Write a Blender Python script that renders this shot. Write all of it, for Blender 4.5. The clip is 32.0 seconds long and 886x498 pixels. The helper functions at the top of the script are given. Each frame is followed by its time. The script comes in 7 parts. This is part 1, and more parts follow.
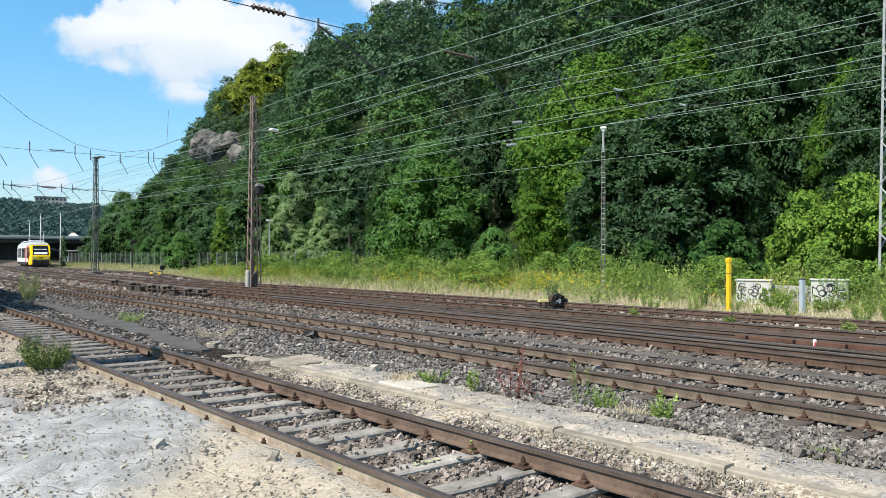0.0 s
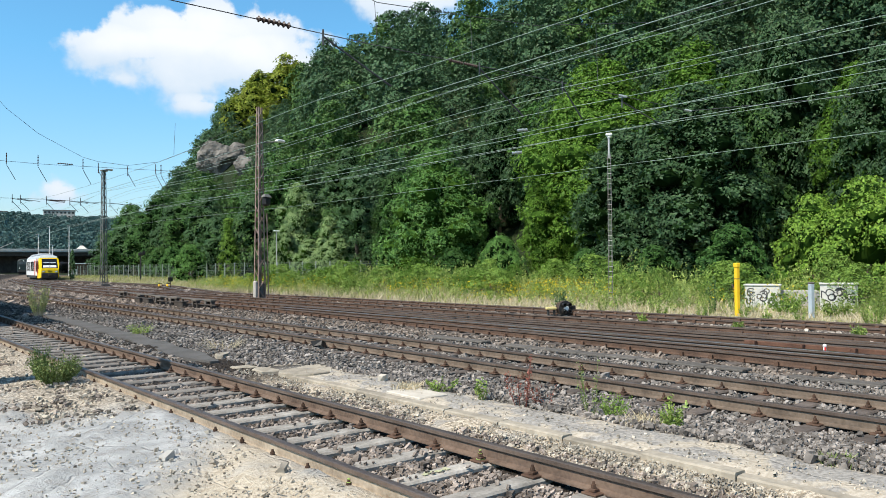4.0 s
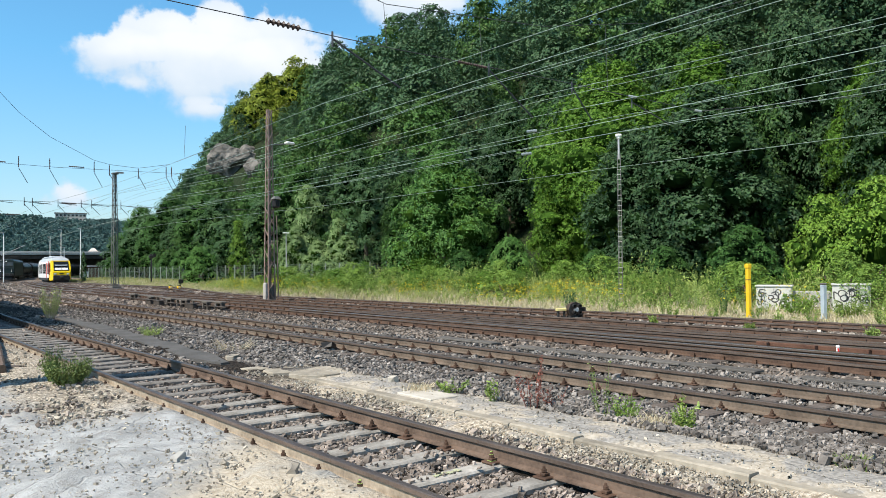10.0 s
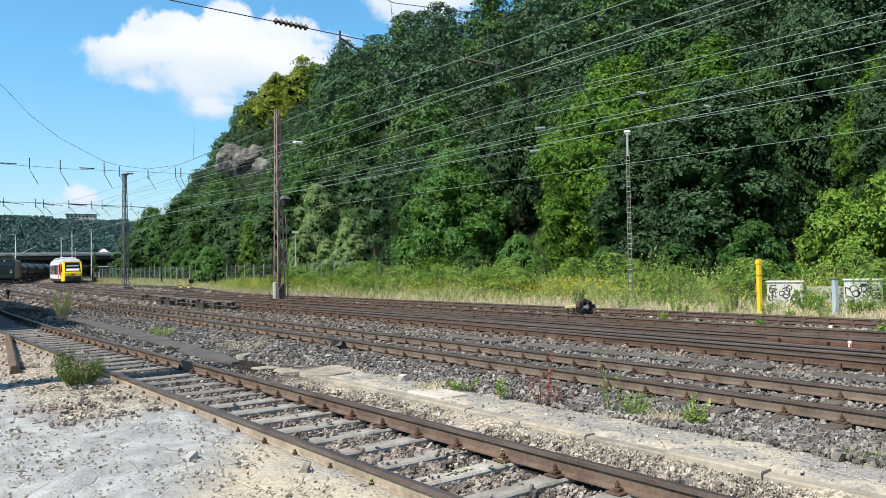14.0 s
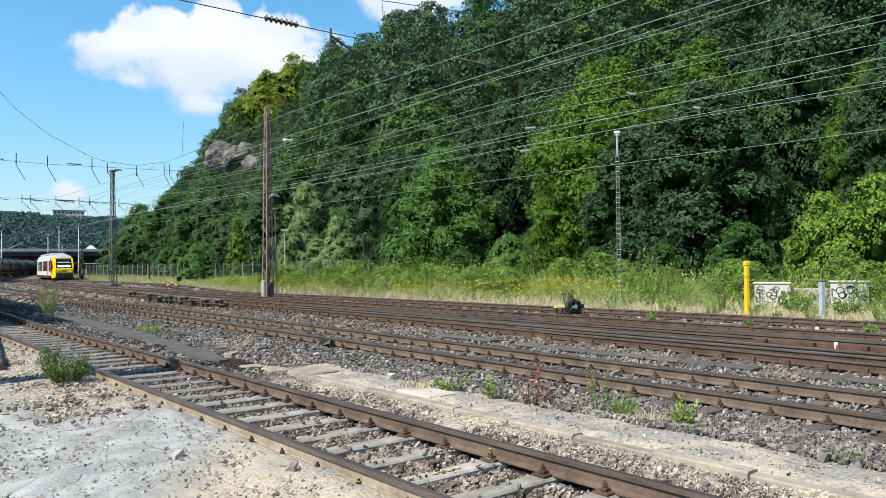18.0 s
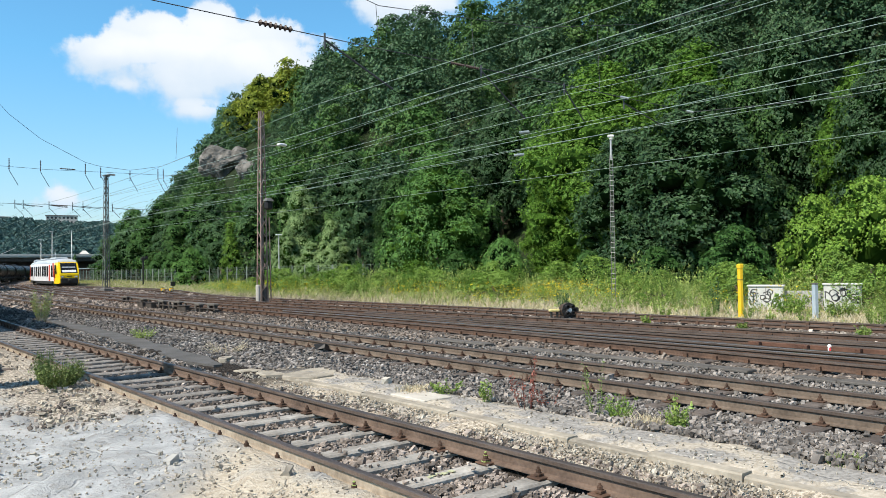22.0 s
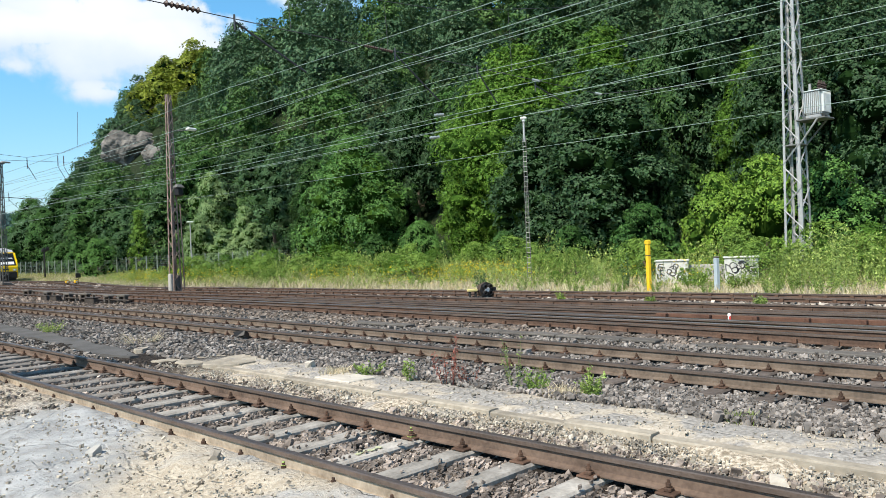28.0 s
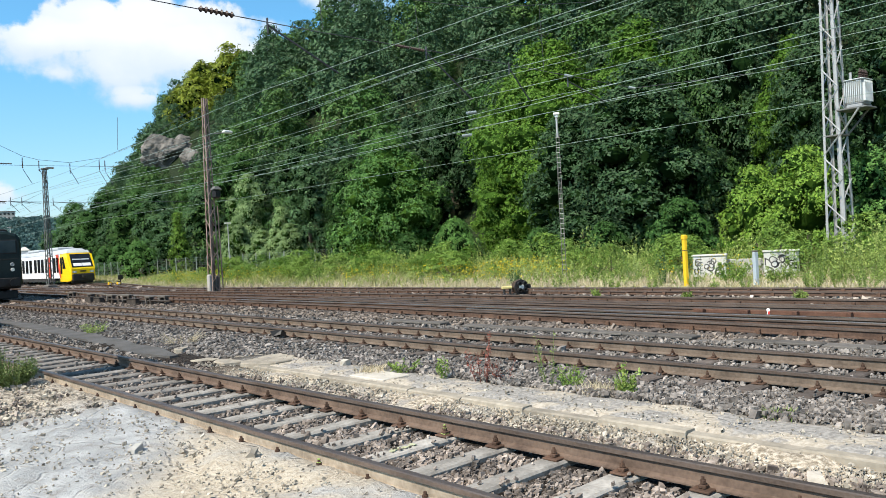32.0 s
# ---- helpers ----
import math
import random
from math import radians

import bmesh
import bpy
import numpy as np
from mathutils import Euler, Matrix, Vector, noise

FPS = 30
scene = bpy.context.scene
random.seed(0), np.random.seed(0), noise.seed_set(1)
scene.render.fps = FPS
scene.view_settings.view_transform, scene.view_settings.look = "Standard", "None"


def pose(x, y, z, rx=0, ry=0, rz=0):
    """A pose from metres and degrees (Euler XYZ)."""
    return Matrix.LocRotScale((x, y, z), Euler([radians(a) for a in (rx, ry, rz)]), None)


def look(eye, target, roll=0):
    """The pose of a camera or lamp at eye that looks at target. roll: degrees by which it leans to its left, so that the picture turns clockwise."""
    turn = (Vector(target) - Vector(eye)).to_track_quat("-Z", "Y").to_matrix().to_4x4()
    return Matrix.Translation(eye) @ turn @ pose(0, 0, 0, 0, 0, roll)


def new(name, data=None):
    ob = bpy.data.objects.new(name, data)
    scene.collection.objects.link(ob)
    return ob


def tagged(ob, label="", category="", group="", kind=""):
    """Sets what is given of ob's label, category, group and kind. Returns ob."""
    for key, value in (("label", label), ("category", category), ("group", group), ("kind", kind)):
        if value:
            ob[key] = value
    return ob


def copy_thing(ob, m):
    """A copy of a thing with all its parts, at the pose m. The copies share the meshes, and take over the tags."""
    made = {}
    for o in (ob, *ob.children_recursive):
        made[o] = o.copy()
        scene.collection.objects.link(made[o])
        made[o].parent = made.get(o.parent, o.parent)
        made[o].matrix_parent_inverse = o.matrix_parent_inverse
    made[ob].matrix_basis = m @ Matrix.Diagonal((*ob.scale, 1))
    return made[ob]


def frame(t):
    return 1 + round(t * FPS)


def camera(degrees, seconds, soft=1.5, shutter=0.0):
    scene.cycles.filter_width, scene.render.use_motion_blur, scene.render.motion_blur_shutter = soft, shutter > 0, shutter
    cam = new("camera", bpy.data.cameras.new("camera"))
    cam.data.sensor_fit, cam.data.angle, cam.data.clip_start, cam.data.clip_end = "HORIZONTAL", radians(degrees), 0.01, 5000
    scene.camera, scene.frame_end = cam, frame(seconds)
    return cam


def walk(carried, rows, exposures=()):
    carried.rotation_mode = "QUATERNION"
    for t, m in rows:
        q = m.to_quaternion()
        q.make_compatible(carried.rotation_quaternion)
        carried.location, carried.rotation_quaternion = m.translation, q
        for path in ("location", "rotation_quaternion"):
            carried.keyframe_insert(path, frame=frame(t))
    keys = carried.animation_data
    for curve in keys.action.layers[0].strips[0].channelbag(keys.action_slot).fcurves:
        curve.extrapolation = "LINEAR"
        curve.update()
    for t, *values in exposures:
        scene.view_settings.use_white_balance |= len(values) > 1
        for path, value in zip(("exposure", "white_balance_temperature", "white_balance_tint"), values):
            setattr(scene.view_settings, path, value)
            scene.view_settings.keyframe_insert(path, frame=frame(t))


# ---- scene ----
# ---------------------------------------------------------------- camera
cam = camera(60.67, 32.0, soft=0.7)
ROWS = [
(0, 0.004, -0.019, 1.907, -40.06, 0.60, 0.23),
    (0.5, 0.006, -0.018, 1.908, -40.11, 0.55, 0.18),
    (1, 0.005, -0.014, 1.909, -39.91, 0.88, 0.24),
    (1.5, 0.005, -0.027, 1.907, -39.93, 1.25, -0.04),
    (2, 0.009, -0.020, 1.909, -39.64, 1.10, -0.05),
    (2.5, 0.004, -0.029, 1.907, -39.61, 1.05, -0.03),
    (3, 0.008, -0.016, 1.913, -39.69, 0.90, -0.35),
    (3.5, 0.006, -0.024, 1.915, -39.53, 1.13, -0.45),
    (5.5, 0.001, -0.029, 1.911, -39.59, 1.38, -0.43),
    (6, 0.001, -0.013, 1.911, -39.39, 1.59, -0.51),
    (6.5, 0.003, -0.010, 1.911, -39.19, 1.49, -0.47),
    (7, -0.001, -0.013, 1.911, -38.99, 1.66, -0.56),
    (7.5, 0.004, -0.013, 1.912, -38.93, 1.58, -0.57),
    (8, 0.008, -0.010, 1.910, -38.83, 1.46, -0.45),
    (8.5, -0.003, -0.003, 1.907, -38.71, 1.58, -0.38),
    (9, 0.005, -0.011, 1.906, -38.81, 1.78, -0.48),
    (9.5, -0.003, -0.008, 1.910, -38.85, 1.69, -0.52),
    (10, 0.005, -0.004, 1.905, -38.84, 1.37, -0.58),
    (10.5, -0.001, -0.017, 1.904, -38.70, 1.53, -0.68),
    (11, -0.001, -0.014, 1.910, -38.68, 1.10, -0.73),
    (11.5, 0.008, 0.004, 1.909, -38.54, 1.25, -0.77),
    (12, 0.004, 0.005, 1.907, -38.43, 1.33, -0.74),
    (12.5, 0.007, -0.003, 1.908, -38.41, 1.27, -0.79),
    (13, 0.000, 0.001, 1.903, -38.39, 1.21, -0.92),
    (13.5, 0.010, 0.002, 1.905, -38.23, 1.07, -0.92),
    (14, -0.001, -0.002, 1.910, -38.17, 1.23, -1.00),
    (14.5, 0.003, 0.006, 1.907, -38.38, 1.04, -0.84),
    (16.5, 0.014, 0.018, 1.906, -39.16, 0.79, -0.87),
    (17, 0.010, 0.011, 1.910, -39.00, 0.94, -0.65),
    (17.5, 0.009, 0.007, 1.900, -38.93, 0.95, -0.63),
    (18, 0.010, 0.008, 1.906, -38.96, 1.16, -0.60),
    (18.5, -0.000, -0.002, 1.903, -39.21, 1.50, -0.56),
    (19, 0.002, -0.004, 1.903, -39.27, 1.41, -0.65),
    (19.5, 0.004, 0.002, 1.910, -39.28, 1.36, -0.88),
    (20, -0.001, -0.007, 1.909, -39.19, 1.36, -0.87),
    (20.5, 0.006, 0.001, 1.903, -39.07, 1.37, -0.84),
    (21, 0.005, 0.004, 1.906, -39.19, 1.37, -0.73),
    (21.5, 0.006, 0.004, 1.903, -39.26, 1.47, -0.65),
    (22, -0.000, -0.002, 1.902, -39.38, 1.46, -0.79),
    (22.5, 0.006, 0.000, 1.905, -39.47, 1.37, -0.96),
    (23, -0.003, -0.005, 1.914, -39.33, 1.32, -1.02),
    (23.5, 0.007, -0.003, 1.902, -39.26, 1.46, -1.00),
    (24, 0.008, 0.005, 1.900, -39.32, 1.65, -1.00),
    (24.5, -0.005, -0.006, 1.912, -39.71, 1.91, -1.00),
    (25, -0.005, -0.013, 1.906, -40.24, 1.70, -1.09),
    (25.5, -0.002, -0.016, 1.904, -40.79, 1.84, -1.11),
    (26, -0.015, -0.037, 1.900, -43.55, 0.14, -3.02),
    (26.5, -0.057, -0.095, 1.913, -45.70, 1.21, -2.12),
    (28.5, -0.164, -0.133, 1.884, -45.31, -0.32, -2.55),
    (29, -0.159, -0.177, 1.898, -43.95, 0.31, -2.55),
    (29.5, -0.151, -0.159, 1.897, -43.23, 0.01, -2.73),
    (30, -0.141, -0.161, 1.895, -43.45, -0.30, -2.80),
    (30.5, -0.151, -0.167, 1.895, -43.16, -0.45, -2.91),
    (31, -0.141, -0.122, 1.879, -43.24, -0.27, -3.02),
    (31.5, -0.158, -0.158, 1.903, -43.12, -0.33, -2.93),
    (32, -0.153, -0.169, 1.891, -42.95, -0.05, -3.03),

]
walk(cam, [(t, pose(x, y, z, 90 + pitch, 0, yaw) @ pose(0, 0, 0, 0, 0, roll)) for t, x, y, z, yaw, pitch, roll in ROWS],
     exposures=[(0, 0.42, 6250, 10), (26.4, 0.42, 6250, 10), (28.6, 0.49, 6250, 10), (32, 0.49, 6250, 10)])

# ---------------------------------------------------------------- sky and sun
SUN_ELEVATION, SUN_AZIMUTH = 50.0, 266.0     # azimuth clockwise from +y, towards the sun
to_sun = Vector((math.sin(radians(SUN_AZIMUTH)) * math.cos(radians(SUN_ELEVATION)),
                 math.cos(radians(SUN_AZIMUTH)) * math.cos(radians(SUN_ELEVATION)), math.sin(radians(SUN_ELEVATION))))
sun = new("sun", bpy.data.lights.new("sun", "SUN"))
sun.data.energy, sun.data.angle, sun.data.color = 5.0, radians(0.6), (1.0, 0.89, 0.735)
sun.matrix_world = look((0, 0, 60), Vector((0, 0, 60)) - to_sun)


def sky_world():
    world = bpy.data.worlds.new("sky")
    scene.world = world
    world.use_nodes = True
    nt = world.node_tree
    nt.nodes.clear()
    n = nt.nodes.new
    out, bg, sky = n("ShaderNodeOutputWorld"), n("ShaderNodeBackground"), n("ShaderNodeTexSky")
    sky.sky_type, sky.sun_disc = "NISHITA", False
    sky.sun_elevation, sky.sun_rotation = radians(SUN_ELEVATION), radians(SUN_AZIMUTH)
    sky.air_density, sky.dust_density, sky.ozone_density = 1.0, 1.0, 2.2
    co = n("ShaderNodeTexCoord")
    big, fine = n("ShaderNodeTexNoise"), n("ShaderNodeTexNoise")
    big.inputs["Scale"].default_value, big.inputs["Detail"].default_value = 20.0, 9.0
    big.inputs["Roughness"].default_value = 0.52
    fine.inputs["Scale"].default_value, fine.inputs["Detail"].default_value = 6.0, 3.0
    for tex in (big, fine):
        nt.links.new(co.outputs["Generated"], tex.inputs["Vector"])

    def calc(op, a, b=None, c=None):
        m = n("ShaderNodeMath")
        m.operation = op
        for k, v in enumerate((a, b, c)):
            if v is None:
                continue
            if isinstance(v, (int, float)):
                m.inputs[k].default_value = v
            else:
                nt.links.new(v, m.inputs[k])
        return m.outputs[0]
    # cumulus banks: direction, half width (radians), flattening in height, weight
    banks = [((0.314, 0.911, 0.272), 0.118, 0.42, 1.0), ((0.405, 0.872, 0.278), 0.120, 0.52, 1.0), ((0.255, 0.933, 0.256), 0.070, 0.45, 0.9), ((0.35, 0.909, 0.235), 0.135, 0.40, 1.05), ((0.44, 0.865, 0.245), 0.09, 0.5, 1.0),
             ((0.576, 0.749, 0.330), 0.105, 0.38, 1.0), ((0.362, 0.912, 0.196), 0.056, 0.34, 0.95), ((0.218, 0.972, 0.087), 0.040, 0.5, 0.62),
             ((-0.5, 0.8, 0.33), 0.22, 0.6, 1.0), ((0.95, -0.1, 0.45), 0.25, 0.6, 1.0),
             ((-0.7, -0.6, 0.40), 0.3, 0.6, 1.0), ((0.3, -0.85, 0.45), 0.26, 0.6, 1.0)]
    total, lift = None, None
    for d, r, flat, weight in banks:
        d = Vector(d).normalized()
        sub = n("ShaderNodeVectorMath")
        sub.operation = "SUBTRACT"
        nt.links.new(co.outputs["Generated"], sub.inputs[0])
        sub.inputs[1].default_value = d
        mul = n("ShaderNodeVectorMath")
        mul.operation = "MULTIPLY"
        nt.links.new(sub.outputs[0], mul.inputs[0])
        mul.inputs[1].default_value = (1 / r, 1 / r, 1 / (r * flat))
        ln = n("ShaderNodeVectorMath")
        ln.operation = "LENGTH"
        nt.links.new(mul.outputs[0], ln.inputs[0])
        height = n("ShaderNodeSeparateXYZ")
        nt.links.new(mul.outputs[0], height.inputs[0])
        bank = calc("MULTIPLY", calc("SUBTRACT", 1.0, ln.outputs["Value"]), weight)
        # how far up in its bank a place lies, where the bank is thick
        up = calc("MULTIPLY", calc("MAXIMUM", bank, 0.0), calc("ADD", height.outputs["Z"], 0.15))
        total = bank if total is None else calc("MAXIMUM", total, bank)
        lift = up if lift is None else calc("ADD", lift, up)
    shape = calc("ADD", total, calc("ADD", calc("MULTIPLY", calc("SUBTRACT", big.outputs["Fac"], 0.5), 2.0), calc("MULTIPLY", calc("SUBTRACT", fine.outputs["Fac"], 0.5), 0.7)))
    # crisp heads, soft hazy undersides
    low = n("ShaderNodeMapRange")
    low.inputs["From Min"].default_value, low.inputs["From Max"].default_value = -0.25, 0.2
    low.inputs["To Min"].default_value, low.inputs["To Max"].default_value = 0.95, 0.34
    nt.links.new(lift, low.inputs["Value"])
    ramp = n("ShaderNodeMapRange")
    ramp.interpolation_type = "SMOOTHSTEP"
    ramp.inputs["From Min"].default_value = 0.10
    nt.links.new(low.outputs["Result"], ramp.inputs["From Max"])
    nt.links.new(shape, ramp.inputs["Value"])
    veil = ramp.outputs["Result"]
    shade = n("ShaderNodeMix")
    shade.data_type, shade.clamp_factor = "RGBA", True
    shade.inputs["A"].default_value, shade.inputs["B"].default_value = (7.4, 8.6, 9.7, 1), (10.6, 10.7, 10.7, 1)
    nt.links.new(calc("ADD", calc("MULTIPLY", lift, 1.7), calc("MULTIPLY", shape, 0.42)), shade.inputs["Factor"])
    hue = n("ShaderNodeMix")
    hue.data_type, hue.blend_type = "RGBA", "MULTIPLY"
    hue.inputs["Factor"].default_value = 1.0
    height, haze, tint = n("ShaderNodeSeparateXYZ"), n("ShaderNodeMapRange"), n("ShaderNodeMix")
    nt.links.new(co.outputs["Generated"], height.inputs[0])
    nt.links.new(height.outputs["Z"], haze.inputs["Value"])
    haze.inputs["From Min"].default_value, haze.inputs["From Max"].default_value = 0.02, 0.26
    tint.data_type = "RGBA"
    tint.inputs["A"].default_value, tint.inputs["B"].default_value = (1.72, 1.80, 1.86, 1), (1.22, 2.10, 2.22, 1)
    nt.links.new(haze.outputs["Result"], tint.inputs["Factor"])
    # the deep blue of the zenith
    deep, high = n("ShaderNodeMapRange"), n("ShaderNodeMix")
    deep.interpolation_type = "SMOOTHSTEP"
    deep.inputs["From Min"].default_value, deep.inputs["From Max"].default_value = 0.36, 0.75
    nt.links.new(height.outputs["Z"], deep.inputs["Value"])
    high.data_type = "RGBA"
    nt.links.new(deep.outputs["Result"], high.inputs["Factor"])
    nt.links.new(tint.outputs["Result"], high.inputs["A"])
    high.inputs["B"].default_value = (0.72, 1.08, 1.22, 1)
    nt.links.new(high.outputs["Result"], hue.inputs["B"])
    nt.links.new(sky.outputs["Color"], hue.inputs["A"])
    mix = n("ShaderNodeMix")
    mix.data_type = "RGBA"
    nt.links.new(veil, mix.inputs["Factor"])
    nt.links.new(hue.outputs["Result"], mix.inputs["A"])
    nt.links.new(shade.outputs["Result"], mix.inputs["B"])
    nt.links.new(mix.outputs["Result"], bg.inputs["Color"])
    bg.inputs["Strength"].default_value = 0.071
    nt.links.new(bg.outputs["Background"], out.inputs["Surface"])


sky_world()


# ---------------------------------------------------------------- materials
def material(name, a, b, grain=20.0, stain=2.0, rough=0.8, metal=0.0, bump=0.3, depth=0.01, spread=0.0, island=0.0, hue=0.0, translucent=0.0, spec=0.3):
    """Two colours mixed by a fine grain and a coarse stain, with relief; spread varies it by object, island by loose piece."""
    m = bpy.data.materials.new(name)
    m.use_nodes = True
    nt = m.node_tree
    nt.nodes.clear()
    n, link = nt.nodes.new, nt.links.new
    out, bsdf = n("ShaderNodeOutputMaterial"), n("ShaderNodeBsdfPrincipled")
    co = n("ShaderNodeTexCoord")
    n1, n2 = n("ShaderNodeTexNoise"), n("ShaderNodeTexNoise")
    n1.inputs["Scale"].default_value, n1.inputs["Detail"].default_value = grain, 3.0
    n2.inputs["Scale"].default_value, n2.inputs["Detail"].default_value = stain, 4.0
    link(co.outputs["Object"], n1.inputs["Vector"])
    link(co.outputs["Object"], n2.inputs["Vector"])
    add = n("ShaderNodeMath")
    add.operation = "MULTIPLY_ADD"
    link(n1.outputs["Fac"], add.inputs[0])
    add.inputs[1].default_value = 0.9
    m2 = n("ShaderNodeMath")
    m2.operation = "MULTIPLY_ADD"
    link(n2.outputs["Fac"], m2.inputs[0])
    m2.inputs[1].default_value, m2.inputs[2].default_value = 1.5, -0.7
    link(m2.outputs[0], add.inputs[2])
    mix = n("ShaderNodeMix")
    mix.data_type = "RGBA"
    mix.clamp_factor = True
    link(add.outputs[0], mix.inputs["Factor"])
    mix.inputs["A"].default_value, mix.inputs["B"].default_value = (*a, 1), (*b, 1)
    colour = mix.outputs["Result"]
    if spread or island:
        hsv = n("ShaderNodeHueSaturation")
        total = None
        for amount, node, socket in ((spread, "ShaderNodeObjectInfo", "Random"), (island, "ShaderNodeNewGeometry", "Random Per Island")):
            if amount:
                src = n(node)
                k = n("ShaderNodeMath")
                k.operation = "MULTIPLY_ADD"
                link(src.outputs[socket], k.inputs[0])
                k.inputs[1].default_value, k.inputs[2].default_value = amount, -amount / 2
                if total is None:
                    total = k.outputs[0]
                else:
                    s = n("ShaderNodeMath")
                    link(total, s.inputs[0])
                    link(k.outputs[0], s.inputs[1])
                    total = s.outputs[0]
        v = n("ShaderNodeMath")
        link(total, v.inputs[0])
        v.inputs[1].default_value = 1.0
        link(v.outputs[0], hsv.inputs["Value"])
        if hue:
            hh = n("ShaderNodeMath")
            hh.operation = "MULTIPLY_ADD"
            link(total, hh.inputs[0])
            hh.inputs[1].default_value, hh.inputs[2].default_value = hue, 0.5
            link(hh.outputs[0], hsv.inputs["Hue"])
        link(colour, hsv.inputs["Color"])
        colour = hsv.outputs["Color"]
    link(colour, bsdf.inputs["Base Color"])
    bsdf.inputs["Roughness"].default_value, bsdf.inputs["Metallic"].default_value = rough, metal
    bsdf.inputs["Specular IOR Level"].default_value = spec
    if bump:
        bp = n("ShaderNodeBump")
        bp.inputs["Strength"].default_value, bp.inputs["Distance"].default_value = bump, depth
        link(n1.outputs["Fac"], bp.inputs["Height"])
        link(bp.outputs["Normal"], bsdf.inputs["Normal"])
    shader = bsdf.outputs["BSDF"]
    if translucent:
        tl, ms = n("ShaderNodeBsdfTranslucent"), n("ShaderNodeMixShader")
        link(colour, tl.inputs["Color"])
        ms.inputs["Fac"].default_value = translucent
        link(shader, ms.inputs[1])
        link(tl.outputs["BSDF"], ms.inputs[2])
        shader = ms.outputs["Shader"]
    link(shader, out.inputs["Surface"])
    return m


def leaf_material(name, a, b, translucent=0.10, island=0.35, hue=0.02):
    """Leaves that each have a tone of their own, drifting over the crown."""
    m = bpy.data.materials.new(name)
    m.use_nodes = True
    nt = m.node_tree
    nt.nodes.clear()
    n, link = nt.nodes.new, nt.links.new
    out, bsdf, co, geo, info = n("ShaderNodeOutputMaterial"), n("ShaderNodeBsdfPrincipled"), n("ShaderNodeTexCoord"), n("ShaderNodeNewGeometry"), n("ShaderNodeObjectInfo")

    def calc(op, p, q, r=0.0):
        k = n("ShaderNodeMath")
        k.operation = op
        for i, v in enumerate((p, q, r)):
            if isinstance(v, (int, float)):
                k.inputs[i].default_value = v
            else:
                link(v, k.inputs[i])
        return k.outputs[0]
    stain = n("ShaderNodeTexNoise")
    stain.inputs["Scale"].default_value, stain.inputs["Detail"].default_value = 0.45, 3.0
    link(co.outputs["Object"], stain.inputs["Vector"])
    pick = geo.outputs["Random Per Island"]
    mix = n("ShaderNodeMix")
    mix.data_type, mix.clamp_factor = "RGBA", True
    link(calc("MULTIPLY_ADD", stain.outputs["Fac"], 1.2, calc("MULTIPLY_ADD", pick, 0.7, -0.45)), mix.inputs["Factor"])
    mix.inputs["A"].default_value, mix.inputs["B"].default_value = (*a, 1), (*b, 1)
    hsv = n("ShaderNodeHueSaturation")
    drift = calc("ADD", calc("MULTIPLY_ADD", info.outputs["Random"], 0.3, -0.15), calc("MULTIPLY_ADD", geo.outputs["Random Per Island"], island, -island / 2))
    link(calc("ADD", drift, 1.0), hsv.inputs["Value"])
    link(calc("MULTIPLY_ADD", drift, -hue, 0.5), hsv.inputs["Hue"])
    link(mix.outputs["Result"], hsv.inputs["Color"])
    link(hsv.outputs["Color"], bsdf.inputs["Base Color"])
    bsdf.inputs["Roughness"].default_value, bsdf.inputs["Specular IOR Level"].default_value = 0.55, 0.2
    tl, ms = n("ShaderNodeBsdfTranslucent"), n("ShaderNodeMixShader")
    link(hsv.outputs["Color"], tl.inputs["Color"])
    ms.inputs["Fac"].default_value = translucent
    link(bsdf.outputs["BSDF"], ms.inputs[1])
    link(tl.outputs["BSDF"], ms.inputs[2])
    link(ms.outputs["Shader"], out.inputs["Surface"])
    return m


M = {}
M["rust"] = material("rusty steel", (0.055, 0.027, 0.019), (0.15, 0.078, 0.052), 30, 3, 0.75, 0.0, 0.4, 0.004)
M["rail_dusty"] = material("sand dusted rail web", (0.16, 0.126, 0.092), (0.43, 0.365, 0.285), 25, 2.5, 0.85, 0.0, 0.3, 0.003)
M["rail_rust"] = material("red brown rail web", (0.062, 0.042, 0.032), (0.20, 0.142, 0.107), 25, 2.5, 0.8, 0.0, 0.3, 0.003)
M["rail_web"] = material("brown rail web", (0.064, 0.048, 0.036), (0.20, 0.155, 0.12), 25, 2.5, 0.8, 0.0, 0.3, 0.003)
M["rail_side"] = material("rusty rail web", (0.036, 0.022, 0.016), (0.14, 0.088, 0.063), 25, 2.5, 0.75, 0.0, 0.3, 0.003)
M["rail_head"] = material("dark flank of a rail head", (0.06, 0.045, 0.037), (0.18, 0.138, 0.115), 30, 2.0, 0.55, 0.1, 0.2, 0.002)
M["rail_top"] = material("dull worn rail head", (0.05, 0.041, 0.038), (0.13, 0.108, 0.098), 40, 1.5, 0.45, 0.3, 0.2, 0.002)
M["rail_bright"] = material("polished rail head", (0.28, 0.27, 0.27), (0.42, 0.41, 0.40), 40, 1.5, 0.3, 0.8, 0.1, 0.002)
M["plate"] = material("rusty fastening", (0.045, 0.028, 0.02), (0.13, 0.075, 0.05), 60, 6, 0.8, 0.0, 0.4, 0.004, spread=0.5)
M["green_paint"] = material("lime green marking paint", (0.3, 0.42, 0.1), (0.42, 0.54, 0.18), 60, 9, 0.6, 0.0, 0.2, 0.002)
